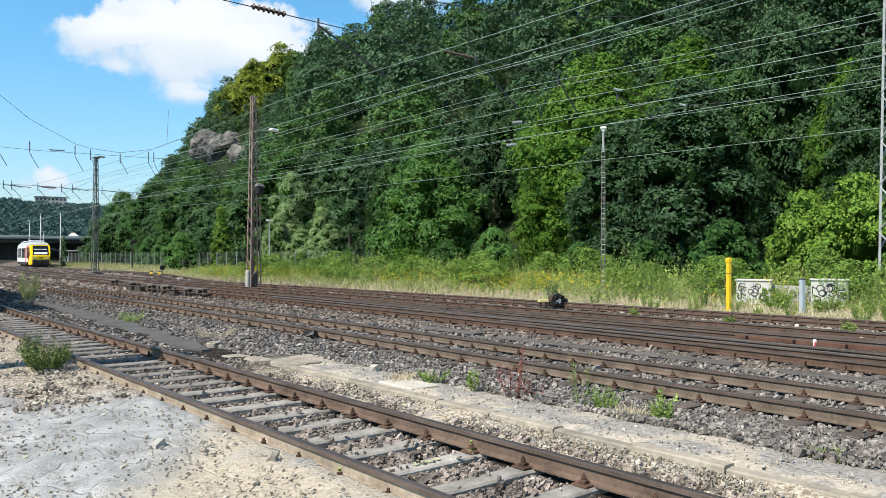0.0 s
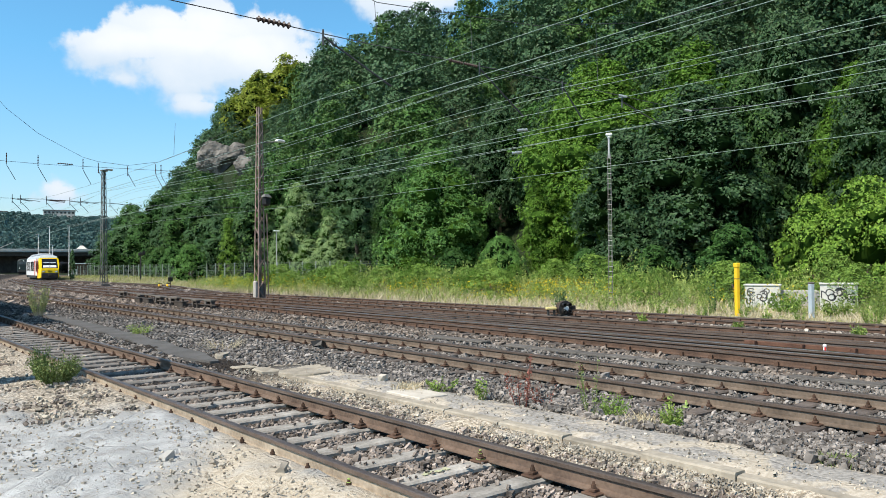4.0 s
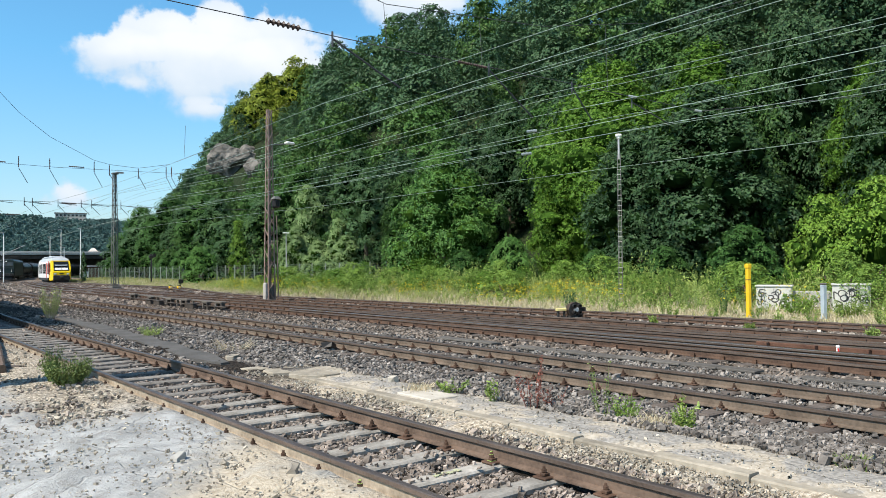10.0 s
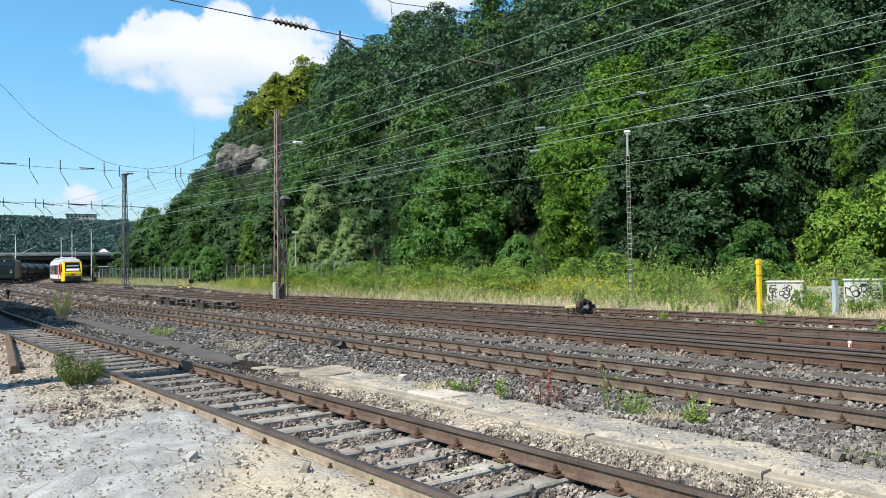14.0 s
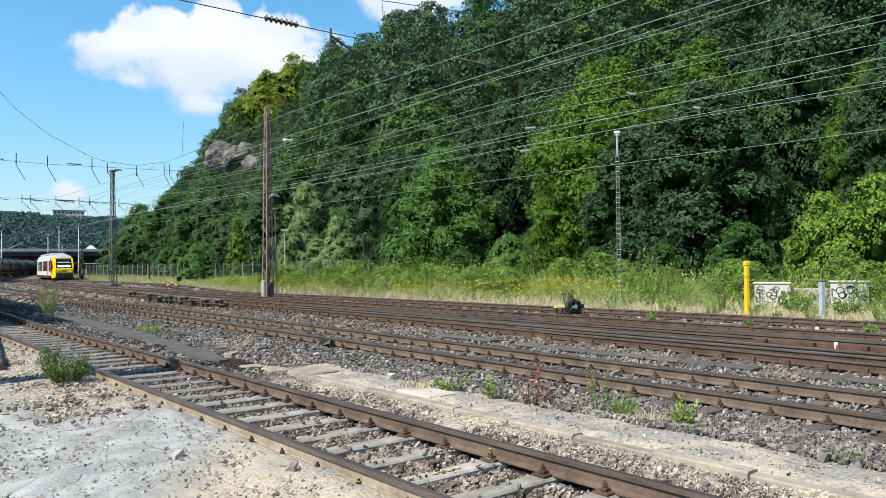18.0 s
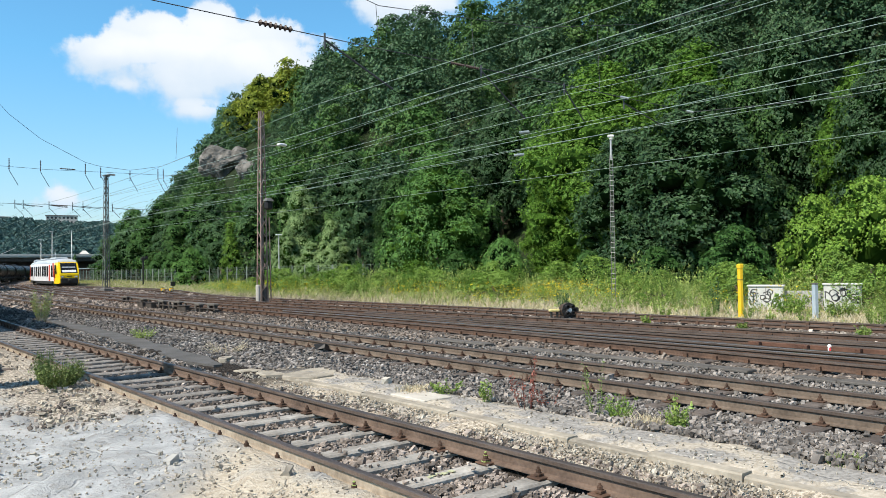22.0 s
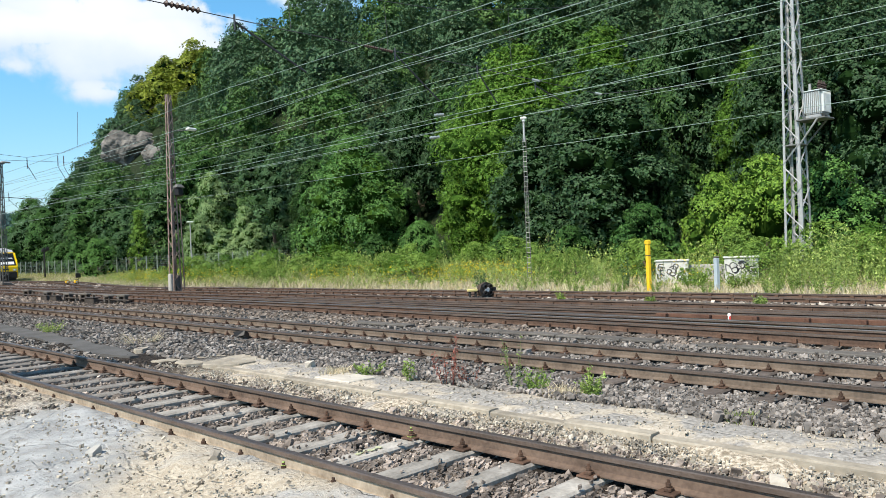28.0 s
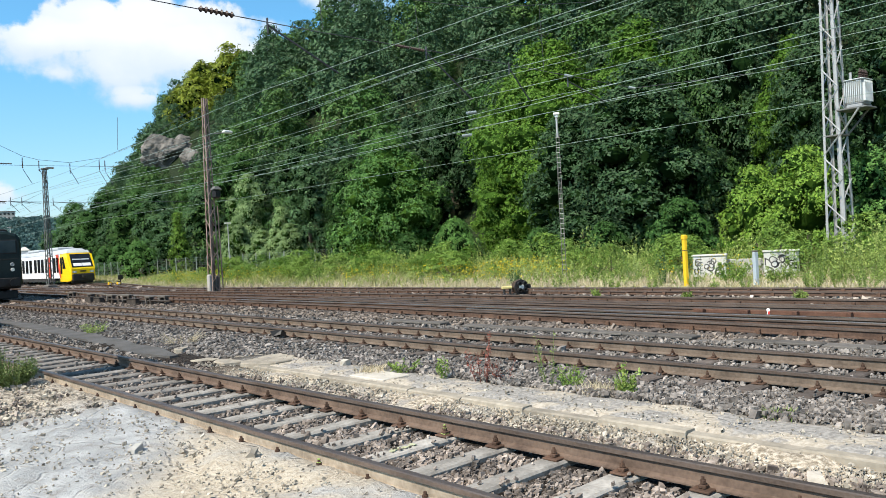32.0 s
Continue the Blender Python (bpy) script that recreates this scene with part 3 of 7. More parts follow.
def ground_material():
    m = bpy.data.materials.new("yard ground")
    m.use_nodes = True
    nt = m.node_tree
    nt.nodes.clear()
    n, link = nt.nodes.new, nt.links.new
    out, bsdf, co = n("ShaderNodeOutputMaterial"), n("ShaderNodeBsdfPrincipled"), n("ShaderNodeTexCoord")
    sep = n("ShaderNodeSeparateXYZ")
    link(co.outputs["Object"], sep.inputs[0])

    def noise_tex(scale, detail=4.0, rough=0.55):
        t = n("ShaderNodeTexNoise")
        t.inputs["Scale"].default_value, t.inputs["Detail"].default_value, t.inputs["Roughness"].default_value = scale, detail, rough
        link(co.outputs["Object"], t.inputs["Vector"])
        return t.outputs["Fac"]

    def calc(op, a, b):
        k = n("ShaderNodeMath")
        k.operation = op
        for i, v in enumerate((a, b)):
            if isinstance(v, (int, float)):
                k.inputs[i].default_value = v
            else:
                link(v, k.inputs[i])
        return k.outputs[0]

    def step(value, lo, hi):
        r = n("ShaderNodeMapRange")
        r.interpolation_type = "SMOOTHSTEP"
        r.inputs["From Min"].default_value, r.inputs["From Max"].default_value = lo, hi
        link(value, r.inputs["Value"])
        return r.outputs["Result"]

    def mix(fac, a, b):
        k = n("ShaderNodeMix")
        k.data_type = "RGBA"
        k.clamp_factor = True
        link(fac, k.inputs["Factor"])
        for socket, v in (("A", a), ("B", b)):
            if isinstance(v, tuple):
                k.inputs[socket].default_value = (*v, 1)
            else:
                link(v, k.inputs[socket])
        return k.outputs["Result"]
    broad, mid, fine, speck = noise_tex(0.55), noise_tex(2.6, 6.0), noise_tex(22, 4.0), noise_tex(70, 2.0)
    far = calc("MAXIMUM", calc("SUBTRACT", sep.outputs["Y"], 30.0), 0.0)
    straight = calc("SUBTRACT", sep.outputs["X"], calc("MULTIPLY", calc("MULTIPLY", far, far), 1 / 1200))
    wob = calc("ADD", straight, calc("MULTIPLY", calc("SUBTRACT", mid, 0.5), 1.3))
    # grey dust yard with ochre sand towards the track and dark cinders further along
    yard = mix(step(mid, 0.35, 0.7), (0.30, 0.31, 0.312), (0.455, 0.465, 0.468))
    yard = mix(calc("MULTIPLY", step(fine, 0.56, 0.74), 0.4), yard, (0.28, 0.265, 0.245))
    warp, crack = n("ShaderNodeVectorMath"), n("ShaderNodeTexVoronoi")
    warp.operation = "MULTIPLY_ADD"
    drift = n("ShaderNodeTexNoise")
    drift.inputs["Scale"].default_value, drift.inputs["Detail"].default_value = 1.3, 5.0
    link(co.outputs["Object"], drift.inputs["Vector"])
    link(drift.outputs["Color"], warp.inputs[0])
    warp.inputs[1].default_value = (0.9, 0.9, 0.0)
    link(co.outputs["Object"], warp.inputs[2])
    crack.feature = "DISTANCE_TO_EDGE"
    crack.inputs["Scale"].default_value = 1.15
    link(warp.outputs[0], crack.inputs["Vector"])
    seam = calc("SUBTRACT", 1.0, step(crack.outputs["Distance"], 0.004, 0.03))
    yard = mix(calc("MULTIPLY", calc("MULTIPLY", seam, step(mid, 0.42, 0.6)), 0.28), yard, (0.2, 0.185, 0.165))
    yard = mix(calc("MULTIPLY", step(noise_tex(5.5, 7.0, 0.7), 0.53, 0.64), 0.6), yard, (0.24, 0.225, 0.205))
    ochre = mix(step(fine, 0.35, 0.65), (0.40, 0.345, 0.265), (0.53, 0.472, 0.38))
    south = calc("SUBTRACT", calc("ADD", wob, 0.0), calc("MULTIPLY", calc("SUBTRACT", sep.outputs["Y"], 6.6), 0.75))
    yard = mix(calc("MULTIPLY", step(south, 1.9, 3.0), step(broad, 0.40, 0.57)), yard, ochre)
    cinder = mix(step(fine, 0.4, 0.65), (0.055, 0.048, 0.042), (0.15, 0.13, 0.115))
    heap = calc("MULTIPLY", step(wob, 1.6, 2.4), step(sep.outputs["Y"], 9.5, 11.0))
    rubble = mix(step(fine, 0.4, 0.66), (0.24, 0.21, 0.17), (0.56, 0.5, 0.41))
    yard = mix(heap, yard, rubble)
    yard = mix(calc("MULTIPLY", step(mid, 0.42, 0.55), step(sep.outputs["Y"], 19, 24)), yard, cinder)
    # ballast bed: its near black carries the shade in the gaps between stones
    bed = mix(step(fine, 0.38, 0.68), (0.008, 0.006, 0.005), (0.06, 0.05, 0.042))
    bed = mix(calc("MULTIPLY", step(speck, 0.57, 0.72), 0.3), bed, (0.22, 0.195, 0.17))
    brown = mix(step(fine, 0.38, 0.68), (0.09, 0.069, 0.056), (0.34, 0.27, 0.215))
    brown = mix(calc("MULTIPLY", step(mid, 0.47, 0.62), 0.6), brown, (0.06, 0.048, 0.041))
    bed = mix(step(wob, 11.5, 14.0), bed, brown)
    pale = mix(step(fine, 0.35, 0.66), (0.25, 0.21, 0.155), (0.62, 0.545, 0.44))
    pale = mix(calc("MULTIPLY", step(mid, 0.48, 0.62), 0.7), pale, (0.27, 0.26, 0.25))
    soil = mix(step(fine, 0.4, 0.65), (0.34, 0.30, 0.16), (0.52, 0.46, 0.27))
    meadow = mix(step(mid, 0.4, 0.62), soil, (0.15, 0.20, 0.05))
    # woodland floor, near black: shade under the trees painted into the ground
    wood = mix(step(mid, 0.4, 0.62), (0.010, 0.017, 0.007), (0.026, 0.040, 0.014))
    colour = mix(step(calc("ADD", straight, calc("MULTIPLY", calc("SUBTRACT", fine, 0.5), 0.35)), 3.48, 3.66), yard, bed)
    path = calc("MULTIPLY", step(sep.outputs["X"], 5.32, 5.55), calc("SUBTRACT", 1.0, step(wob, 6.7, 7.5)))
    path = calc("MULTIPLY", path, calc("SUBTRACT", 1.0, step(sep.outputs["Y"], 10.5, 12.5)))
    colour = mix(path, colour, pale)
    # worn grey surface behind the kerb, with sand blown over it
    worn = mix(step(fine, 0.35, 0.66), (0.23, 0.22, 0.205), (0.37, 0.352, 0.325))
    worn = mix(step(noise_tex(1.5, 7.0, 0.62), 0.49, 0.58), worn, mix(step(fine, 0.35, 0.66), (0.36, 0.318, 0.255), (0.49, 0.442, 0.37)))
    back = calc("MULTIPLY", step(sep.outputs["X"], 6.22, 6.28), calc("SUBTRACT", 1.0, step(wob, 6.95, 7.3)))
    colour = mix(calc("MULTIPLY", back, calc("SUBTRACT", 1.0, step(sep.outputs["Y"], 11.5, 13.0))), colour, worn)
    colour = mix(step(wob, 23.4, 24.6), colour, meadow)
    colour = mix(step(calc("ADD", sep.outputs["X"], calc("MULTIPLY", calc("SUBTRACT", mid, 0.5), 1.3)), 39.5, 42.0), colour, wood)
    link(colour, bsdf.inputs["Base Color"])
    bsdf.inputs["Roughness"].default_value = 0.95
    bsdf.inputs["Specular IOR Level"].default_value = 0.15
    bump = n("ShaderNodeBump")
    bump.inputs["Strength"].default_value, bump.inputs["Distance"].default_value = 0.85, 0.035
    grit = calc("MULTIPLY", calc("ADD", calc("MULTIPLY", fine, 0.7), calc("MULTIPLY", speck, 0.35)), calc("SUBTRACT", 1.0, calc("MULTIPLY", back, 0.65)))
    link(calc("SUBTRACT", grit, calc("MULTIPLY", seam, 0.35)), bump.inputs["Height"])
    link(bump.outputs["Normal"], bsdf.inputs["Normal"])
    link(bsdf.outputs["BSDF"], out.inputs["Surface"])
    return m


def build_ground():
    def spaced(stops):
        line = [stops[0][0]]
        for (a, _), (b, step) in zip(stops, stops[1:]):
            k = max(1, round((b - a) / step))
            line += [a + (b - a) * (i + 1) / k for i in range(k)]
        return np.array(line)
    xs = spaced([(-2600, 0), (-300, 460), (-40, 40), (-6, 4), (-1, 0.5), (8.5, 0.16), (24, 0.6), (44, 2), (130, 4), (400, 45), (2800, 480)])
    ys = spaced([(-2600, 0), (-300, 460), (-30, 45), (-2, 4), (1, 0.5), (20, 0.18), (40, 1), (120, 5), (420, 10), (1000, 40), (3200, 550)])
    gx, gy = np.meshgrid(xs, ys)
    gz = ground_height(gx, gy)
    rng = np.random.default_rng(4)
    near = (gx > -4) & (gx < 8.3) & (gy > 0) & (gy < 24)
    rough = np.zeros_like(gz)
    for w, a in ((1.9, 0.028), (0.8, 0.018), (0.37, 0.016)):
        ph = rng.uniform(0, 6.28, 8)
        for k in range(4):
            th = ph[k] + k
            rough += a * 0.5 * np.sin((gx * math.cos(th) + gy * math.sin(th)) * 2 * math.pi / w * (1 + 0.13 * k) + ph[k + 4])
    calm = 1 - 0.85 * smooth_step(3.1, 3.5, gx) * (1 - smooth_step(5.2, 5.6, gx))
    calm = calm * (1 - 0.85 * smooth_step(6.1, 6.25, gx) * (1 - smooth_step(7.0, 7.5, gx)))
    gz = gz + np.where(near, rough * calm, 0) + np.where(near, rng.normal(0, 0.006, gz.shape), 0)
    nx, ny = len(xs), len(ys)
    idx = np.arange(nx * ny).reshape(ny, nx)
    faces = np.stack([idx[:-1, :-1], idx[:-1, 1:], idx[1:, 1:], idx[1:, :-1]], -1).reshape(-1, 4)
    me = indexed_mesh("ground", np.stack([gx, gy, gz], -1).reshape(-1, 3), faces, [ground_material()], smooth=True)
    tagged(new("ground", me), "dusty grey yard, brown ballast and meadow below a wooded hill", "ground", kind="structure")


build_ground()


# ---------------------------------------------------------------- tracks
def rail_shape(line, offset, y0, y1, step, bright=False, height=0.17, z0=0.0):
    half = [(0.068, 0.0), (0.068, 0.012), (0.014, 0.034), (0.009, height - 0.056), (0.034, height - 0.044), (0.036, height - 0.008), (0.028, height)]
    profile = [(-a, b) for a, b in half][::-1] + half
    profile = profile[::-1]
    k = max(2, int(round((y1 - y0) / step)) + 1)
    rings = []
    for y in np.linspace(y0, y1, k):
        slope = float(line(y + 0.5) - line(y - 0.5))
        length = math.hypot(1, slope)
        cx, cy = float(line(y)) + offset / length, y - offset * slope / length
        rings.append([(cx + a / length, cy - a * slope / length, z0 + b) for a, b in profile])
    s = Shape().loft(rings, 0)
    n = len(profile)
    for q in range((k - 1) * n):
        if q % n in (n - 1, n - 2, 0):
            s.m[q] = 1
        elif q % n in (1, n - 3):
            s.m[q] = 2
    return s


def sleeper_mesh(name, mat, w=0.23, l=2.55, h=0.16):
    return Shape().box((-l / 2, -w / 2, -h), (l / 2, w / 2, 0), chamfer=0.02).mesh(name, mat)


def fastening_mesh(name, mats):
    s = Shape()
    s.box((-0.17, -0.08, 0.0), (0.17, 0.08, 0.018), 0, 0.004)
    for side in (-1, 1):
        s.box((side * 0.095 - 0.035, -0.03, 0.016), (side * 0.095 + 0.035, 0.03, 0.05), 0, 0.008)
        s.tube((side * 0.10, 0, 0.03), (side * 0.10, 0, 0.105), 0.013, 6, 0)
        s.tube((side * 0.10, 0, 0.055), (side * 0.10, 0, 0.08), 0.024, 6, 0)
    return s.mesh(name, mats)


SLEEPER = sleeper_mesh("sleeper", M["sleeper"])
SLEEPER_PALE = sleeper_mesh("sleeper", M["sleeper_pale"])
SLEEPER_DARK = sleeper_mesh("sleeper", M["sleeper_dark"])
FASTENING = fastening_mesh("fastening", [M["plate"]])
FASTENING_GREEN = Shape().tube((0.10, 0, 0.03), (0.10, 0, 0.11), 0.012, 6).tube((0.10, 0, 0.052), (0.10, 0, 0.078), 0.022, 6).box((0.07, -0.03, 0.016), (0.13, 0.03, 0.024)).mesh("painted_bolt", M["green_paint"])


def build_track(line, label, y0, y1, pitch=0.7, phase=0.0, near=35, sleeper=None, fast=True, bright=False, flank=("rail_web", "rail_web"), rail=0.17):
    root = thing("railway_track", label, "railway track", "tracks of the yard", "structure")
    for side, web in ((-0.7535, flank[0]), (0.7535, flank[1])):
        part("rail", rail_shape(line, side, y0, y1, 1.5, bright, rail), [M[web], M["rail_bright"] if bright else M["rail_top"], M["rail_head"]], root)
    far, bolts = Shape(), Shape()
    y = y0 + phase
    while y < y1:
        slope = float(line(y + 0.5) - line(y - 0.5))
        turn = -math.degrees(math.atan(slope))
        cx = float(line(y))
        if y < near:
            wob = random.uniform(-0.8, 0.8)
            part("sleeper", SLEEPER_PALE if sleeper is SLEEPER and y < 10.5 else sleeper, None, root, at=pose(cx + random.uniform(-0.03, 0.03), y, random.uniform(-0.012, 0.0), 0, 0, turn + wob))
            if fast:
                for side in (-0.7535, 0.7535):
                    part("fastening", FASTENING, None, root, at=pose(cx + side, y, 0.0, 0, 0, turn))
            else:
                for side in (-0.7535, 0.7535):
                    for d in (-0.1, 0.1):
                        bolts.box((cx + side + d - 0.03, y - 0.04, 0.0), (cx + side + d + 0.03, y + 0.04, 0.075))
        else:
            far.box((cx - 1.27, y - 0.13, -0.12), (cx + 1.27, y + 0.13, -0.004))
            for side in (-0.7535, 0.7535):
                for d in (-0.1, 0.1):
                    bolts.box((cx + side + d - 0.03, y - 0.05, 0.0), (cx + side + d + 0.03, y + 0.05, 0.085))
        y += pitch
    if far.v:
        tagged(part("far_sleepers", far, sleeper.materials[0], root), kind="stuff")
    if bolts.v:
        tagged(part("rail_bolts", bolts, M["plate"], root), kind="stuff")
    return root


# phase puts a sleeper of the first track at y = 5.48
track_near = build_track(track_a, "siding of rusty rails on weathered grey sleepers in ballast", -4.32, 66, 0.7, 0.0, 36, SLEEPER, flank=("rail_dusty", "rail_rust"))
track_second = build_track(track_b, "running track of rusty brown rails in grey ballast", -6, 150, 0.7, 0.3, 34, SLEEPER_DARK)
build_track(track_c, "turnout track of rusty rails in dark brown ballast", -10, 150, 0.7, 0.1, 24, SLEEPER_DARK, fast=False, flank=("rail_side", "rail_side"))
build_track(track_d, "rusty track joining a turnout in brown ballast", -12, 150, 0.7, 0.2, 16, SLEEPER_DARK, fast=False, flank=("rail_side", "rail_side"))
build_track(track_e, "overgrown rusty track beside the meadow", -14, 150, 0.7, 0.4, 0, SLEEPER_DARK, fast=False, flank=("rail_side", "rail_side"), rail=0.125)
build_track(track_f, "curving track used by the yellow railcar", 48, 240, 0.7, 0.4, 0, SLEEPER_DARK, fast=False, flank=("rail_side", "rail_side"))


def build_turnout():
    root = thing("turnout_rails", "closure and check rails of a rusty turnout", "railway switch", kind="structure")
    for a, b, y0, y1, bright in ((16.6, 16.4, 34, -10, False), (15.55, 14.75, 30, -10, True), (15.55, 14.75, 20, -8, False), (14.75, 14.0, 15, -6, True), (17.15, 17.3, 26, 2, False)):
        def line(y, a=a, b=b, y0=y0, y1=y1):
            return a + (b - a) * smooth_step(0, 1.6, (y0 - np.asarray(y, float)) / (y0 - y1)) * 1.19
        part("check_rail", rail_shape(line, 0.0, y1, y0, 1.5, bright), [M["rail_side"], M["rail_bright"] if bright else M["rail_top"], M["rail_head"]], root)
    brackets = Shape()
    brackets.box((16.35, -6, 0.02), (16.43, 9.0, 0.15), 0, 0.01)
    part("guard_beam", brackets, M["rust"], root, "rust red guard beam")
    one = Shape()
    one.box((-0.14, -0.05, 0.0), (0.0, 0.05, 0.16), 0, 0.01)
    one.box((-0.2, -0.09, 0.0), (0.0, 0.09, 0.03), 0, 0.006)
    me = one.mesh("bracket", M["rust"])
    for k in range(14):
        part("bracket", me, None, root, at=pose(16.34, -5.2 + k * 1.07, 0))


build_turnout()
# the bolts marked with green paint
for x, y, turn, track in ((5.0985, 5.48, 180, track_near), (3.5915, 5.48, 180, track_near), (8.927, 5.66, 180, track_second)):
    part("painted_bolt", FASTENING_GREEN, None, track, "bolt sprayed lime green", at=pose(x, y, 0.004, 0, 0, turn))
mark = Shape()
for k in range(6):
    mark.box((4.28 + 0.055 * k, 5.44 + 0.012 * ((k * 5) % 3), 0.0), (4.32 + 0.055 * k, 5.49 + 0.012 * ((k * 3) % 4), 0.006))
tagged(part("paint_mark", mark, M["faded_paint"], track_near), "faded yellow spray mark", kind="stuff")


# ---------------------------------------------------------------- ballast and rubble
def stone_cloud(seed, centres, size, flat=0.92):
    """Angular loose stones: jittered blocks."""
    rng = np.random.default_rng(seed)
    n = len(centres)
    base = np.array([(x, y, z) for z in (-1, 1) for x, y in ((-1, -1), (1, -1), (1, 1), (-1, 1))], float) * 0.66
    v = base[None] * rng.uniform(0.7, 1.25, (n, 1, 3)) + rng.normal(0, 0.2, (n, 8, 3))
    ang = rng.uniform(0, 2 * math.pi, n)
    tilt = rng.normal(0, 0.5, n)
    c, s = np.cos(ang), np.sin(ang)
    ct, st = np.cos(tilt), np.sin(tilt)
    y2, z2 = v[..., 1] * ct[:, None] - v[..., 2] * st[:, None], v[..., 1] * st[:, None] + v[..., 2] * ct[:, None]
    x3, y3 = v[..., 0] * c[:, None] - y2 * s[:, None], v[..., 0] * s[:, None] + y2 * c[:, None]
    sz = (size * rng.lognormal(0, 0.32, n))[:, None]
    verts = np.stack([x3 * sz * 1.15, y3 * sz * 0.8, z2 * sz * flat], -1) + centres[:, None]
    quad = np.array([(4, 5, 6, 7), (0, 1, 5, 4), (1, 2, 6, 5), (2, 3, 7, 6), (3, 0, 4, 7)])
    faces = (np.arange(n)[:, None, None] * 8 + quad[None]).reshape(-1, 4)
    return verts.reshape(-1, 3), faces


def scatter(seed, x0, x1, y0, y1, near, fall, line=None):
    """Random ground points, near per square metre at the start and thinning along the line."""
    rng = np.random.default_rng(seed)
    area = (x1 - x0) * (y1 - y0)
    n = int(near * area)
    p = np.stack([rng.uniform(x0, x1, n), rng.uniform(y0, y1, n)], -1)
    d = np.hypot(p[:, 0], p[:, 1])
    keep = rng.random(n) < np.clip((fall / d) ** 2, 0, 1)
    p = p[keep]
    if line is not None:
        p[:, 0] += line(p[:, 1]) - line(0.0)
    return p


def between_rails(p, centre):
    """Keeps stones off the rails and the sleepers' tops."""
    u = np.abs(p[:, 0] - centre(p[:, 1]))
    return np.abs(u - 0.7535) > 0.10


def ballast(name, seed, x0, x1, y0, y1, near, fall, size, mat, label, line=None, tracks=(), lift=0.0, phase=None, single=None):
    p = scatter(seed, x0, x1, y0, y1, near, fall, line)
    rng = np.random.default_rng(seed + 1)
    for tr in tracks:
        p = p[between_rails(p, tr)]
    z = ground_height(p[:, 0], p[:, 1]) + lift + rng.uniform(-0.018, 0.032, len(p))
    if phase is not None:
        k = np.abs(((p[:, 1] - phase) / 0.7 + 0.5) % 1 - 0.5) * 0.7
        u = np.abs(p[:, 0] - tracks[0](p[:, 1]))
        on = (k < 0.155) & (u < 1.3)
        keep = ~on | (rng.random(len(p)) < 0.035)
        p, z, on = p[keep], z[keep], on[keep]
        z = np.where(on, 0.012, np.where(u[keep] < 1.3, z - 0.004, z))
    d = np.hypot(p[:, 0], p[:, 1])
    sz = size * np.clip(d / 16, 1.0, 1.25)
    if single is None:
        v, f = stone_cloud(seed + 2, np.column_stack([p, z]), sz)
        tagged(new(name, indexed_mesh(name, v, f, [mat])), label, "gravel", kind="stuff")
        return
    # the stones along the first metres lie singly, the others are joined
    order = np.argsort(p[:, 1], kind="stable")
    first, rest = order[:300], order[300:]
    v, f = stone_cloud(seed + 2, np.column_stack([p, z])[rest], sz[rest])
    bed = tagged(new(name, indexed_mesh(name, v, f, [mat])), label, "gravel", kind="stuff")
    kinds = []
    for k in range(10):
        v, f = stone_cloud(seed + 40 + k, np.zeros((1, 3)), np.full(1, size), 0.8)
        kinds.append(indexed_mesh("stone", v, f, [single]))
    for k, i in enumerate(first):
        part("stone", kinds[k % 10], None, bed, at=pose(float(p[i, 0]), float(p[i, 1]), float(z[i]), 0, 0, (k * 83) % 360))


ballast("ballast_near", 11, 3.62, 5.75, 1.6, 34, 1150, 7.0, 0.0215, M["stone_dark"], "brown and grey ballast stones between the sleepers", None, (track_a,), 0.0, 5.48, M["stone_dark_single"])
ballast("ballast_near", 13, 3.62, 5.75, -4.2, 1.62, 420, 7.0, 0.026, M["stone_dark"], "brown and grey ballast stones between the sleepers", None, (track_a,), 0.0, 5.48)
ballast("ballast_second", 23, 7.1, 12.6, -4.2, 2.0, 150, 8.0, 0.03, M["stone"], "loose grey ballast beside the running track", None, (track_b,), 0.02, -5.7)
ballast("ballast_second", 21, 7.1, 12.6, 2.0, 45, 950, 8.0, 0.0245, M["stone"], "loose grey ballast beside the running track", None, (track_b,), 0.02, -5.7, M["stone_single"])
p = scatter(25, 5.3, 7.3, 12.8, 40, 420, 11.0)
p = p[np.abs(p[:, 0] - np.interp(p[:, 1], [12, 15, 16.4, 22, 30, 42], [5.95, 6.07, 6.17, 6.6, 6.98, 7.6])) > 0.36]
p = p[p[:, 0] > track_a(p[:, 1]) + 0.85]
v, f = stone_cloud(26, np.column_stack([p, ground_height(p[:, 0], p[:, 1]) + np.random.default_rng(27).uniform(-0.01, 0.035, len(p))]), np.full(len(p), 0.027))
tagged(new("ballast_walkway", indexed_mesh("ballast_walkway", v, f, [M["stone"]])), "loose grey ballast along the tarred walkway", "gravel", kind="stuff")
ballast("ballast_third", 31, 12.6, 17.6, 0.5, 60, 280, 12.5, 0.034, M["stone_mixed"], "brown grey ballast round the turnout", None, (track_c,), 0.0)
p = scatter(51, 3.0, 25.0, 45, 150, 16, 40.0, lambda y: bend(y, 30, 600))
v, f = stone_cloud(52, np.column_stack([p, ground_height(p[:, 0], p[:, 1]) + 0.02]), np.full(len(p), 0.085))
tagged(new("ballast_distant", indexed_mesh("ballast_distant", v, f, [M["stone_dark"]])), "dark brown ballast among the distant rails", "gravel", kind="stuff")
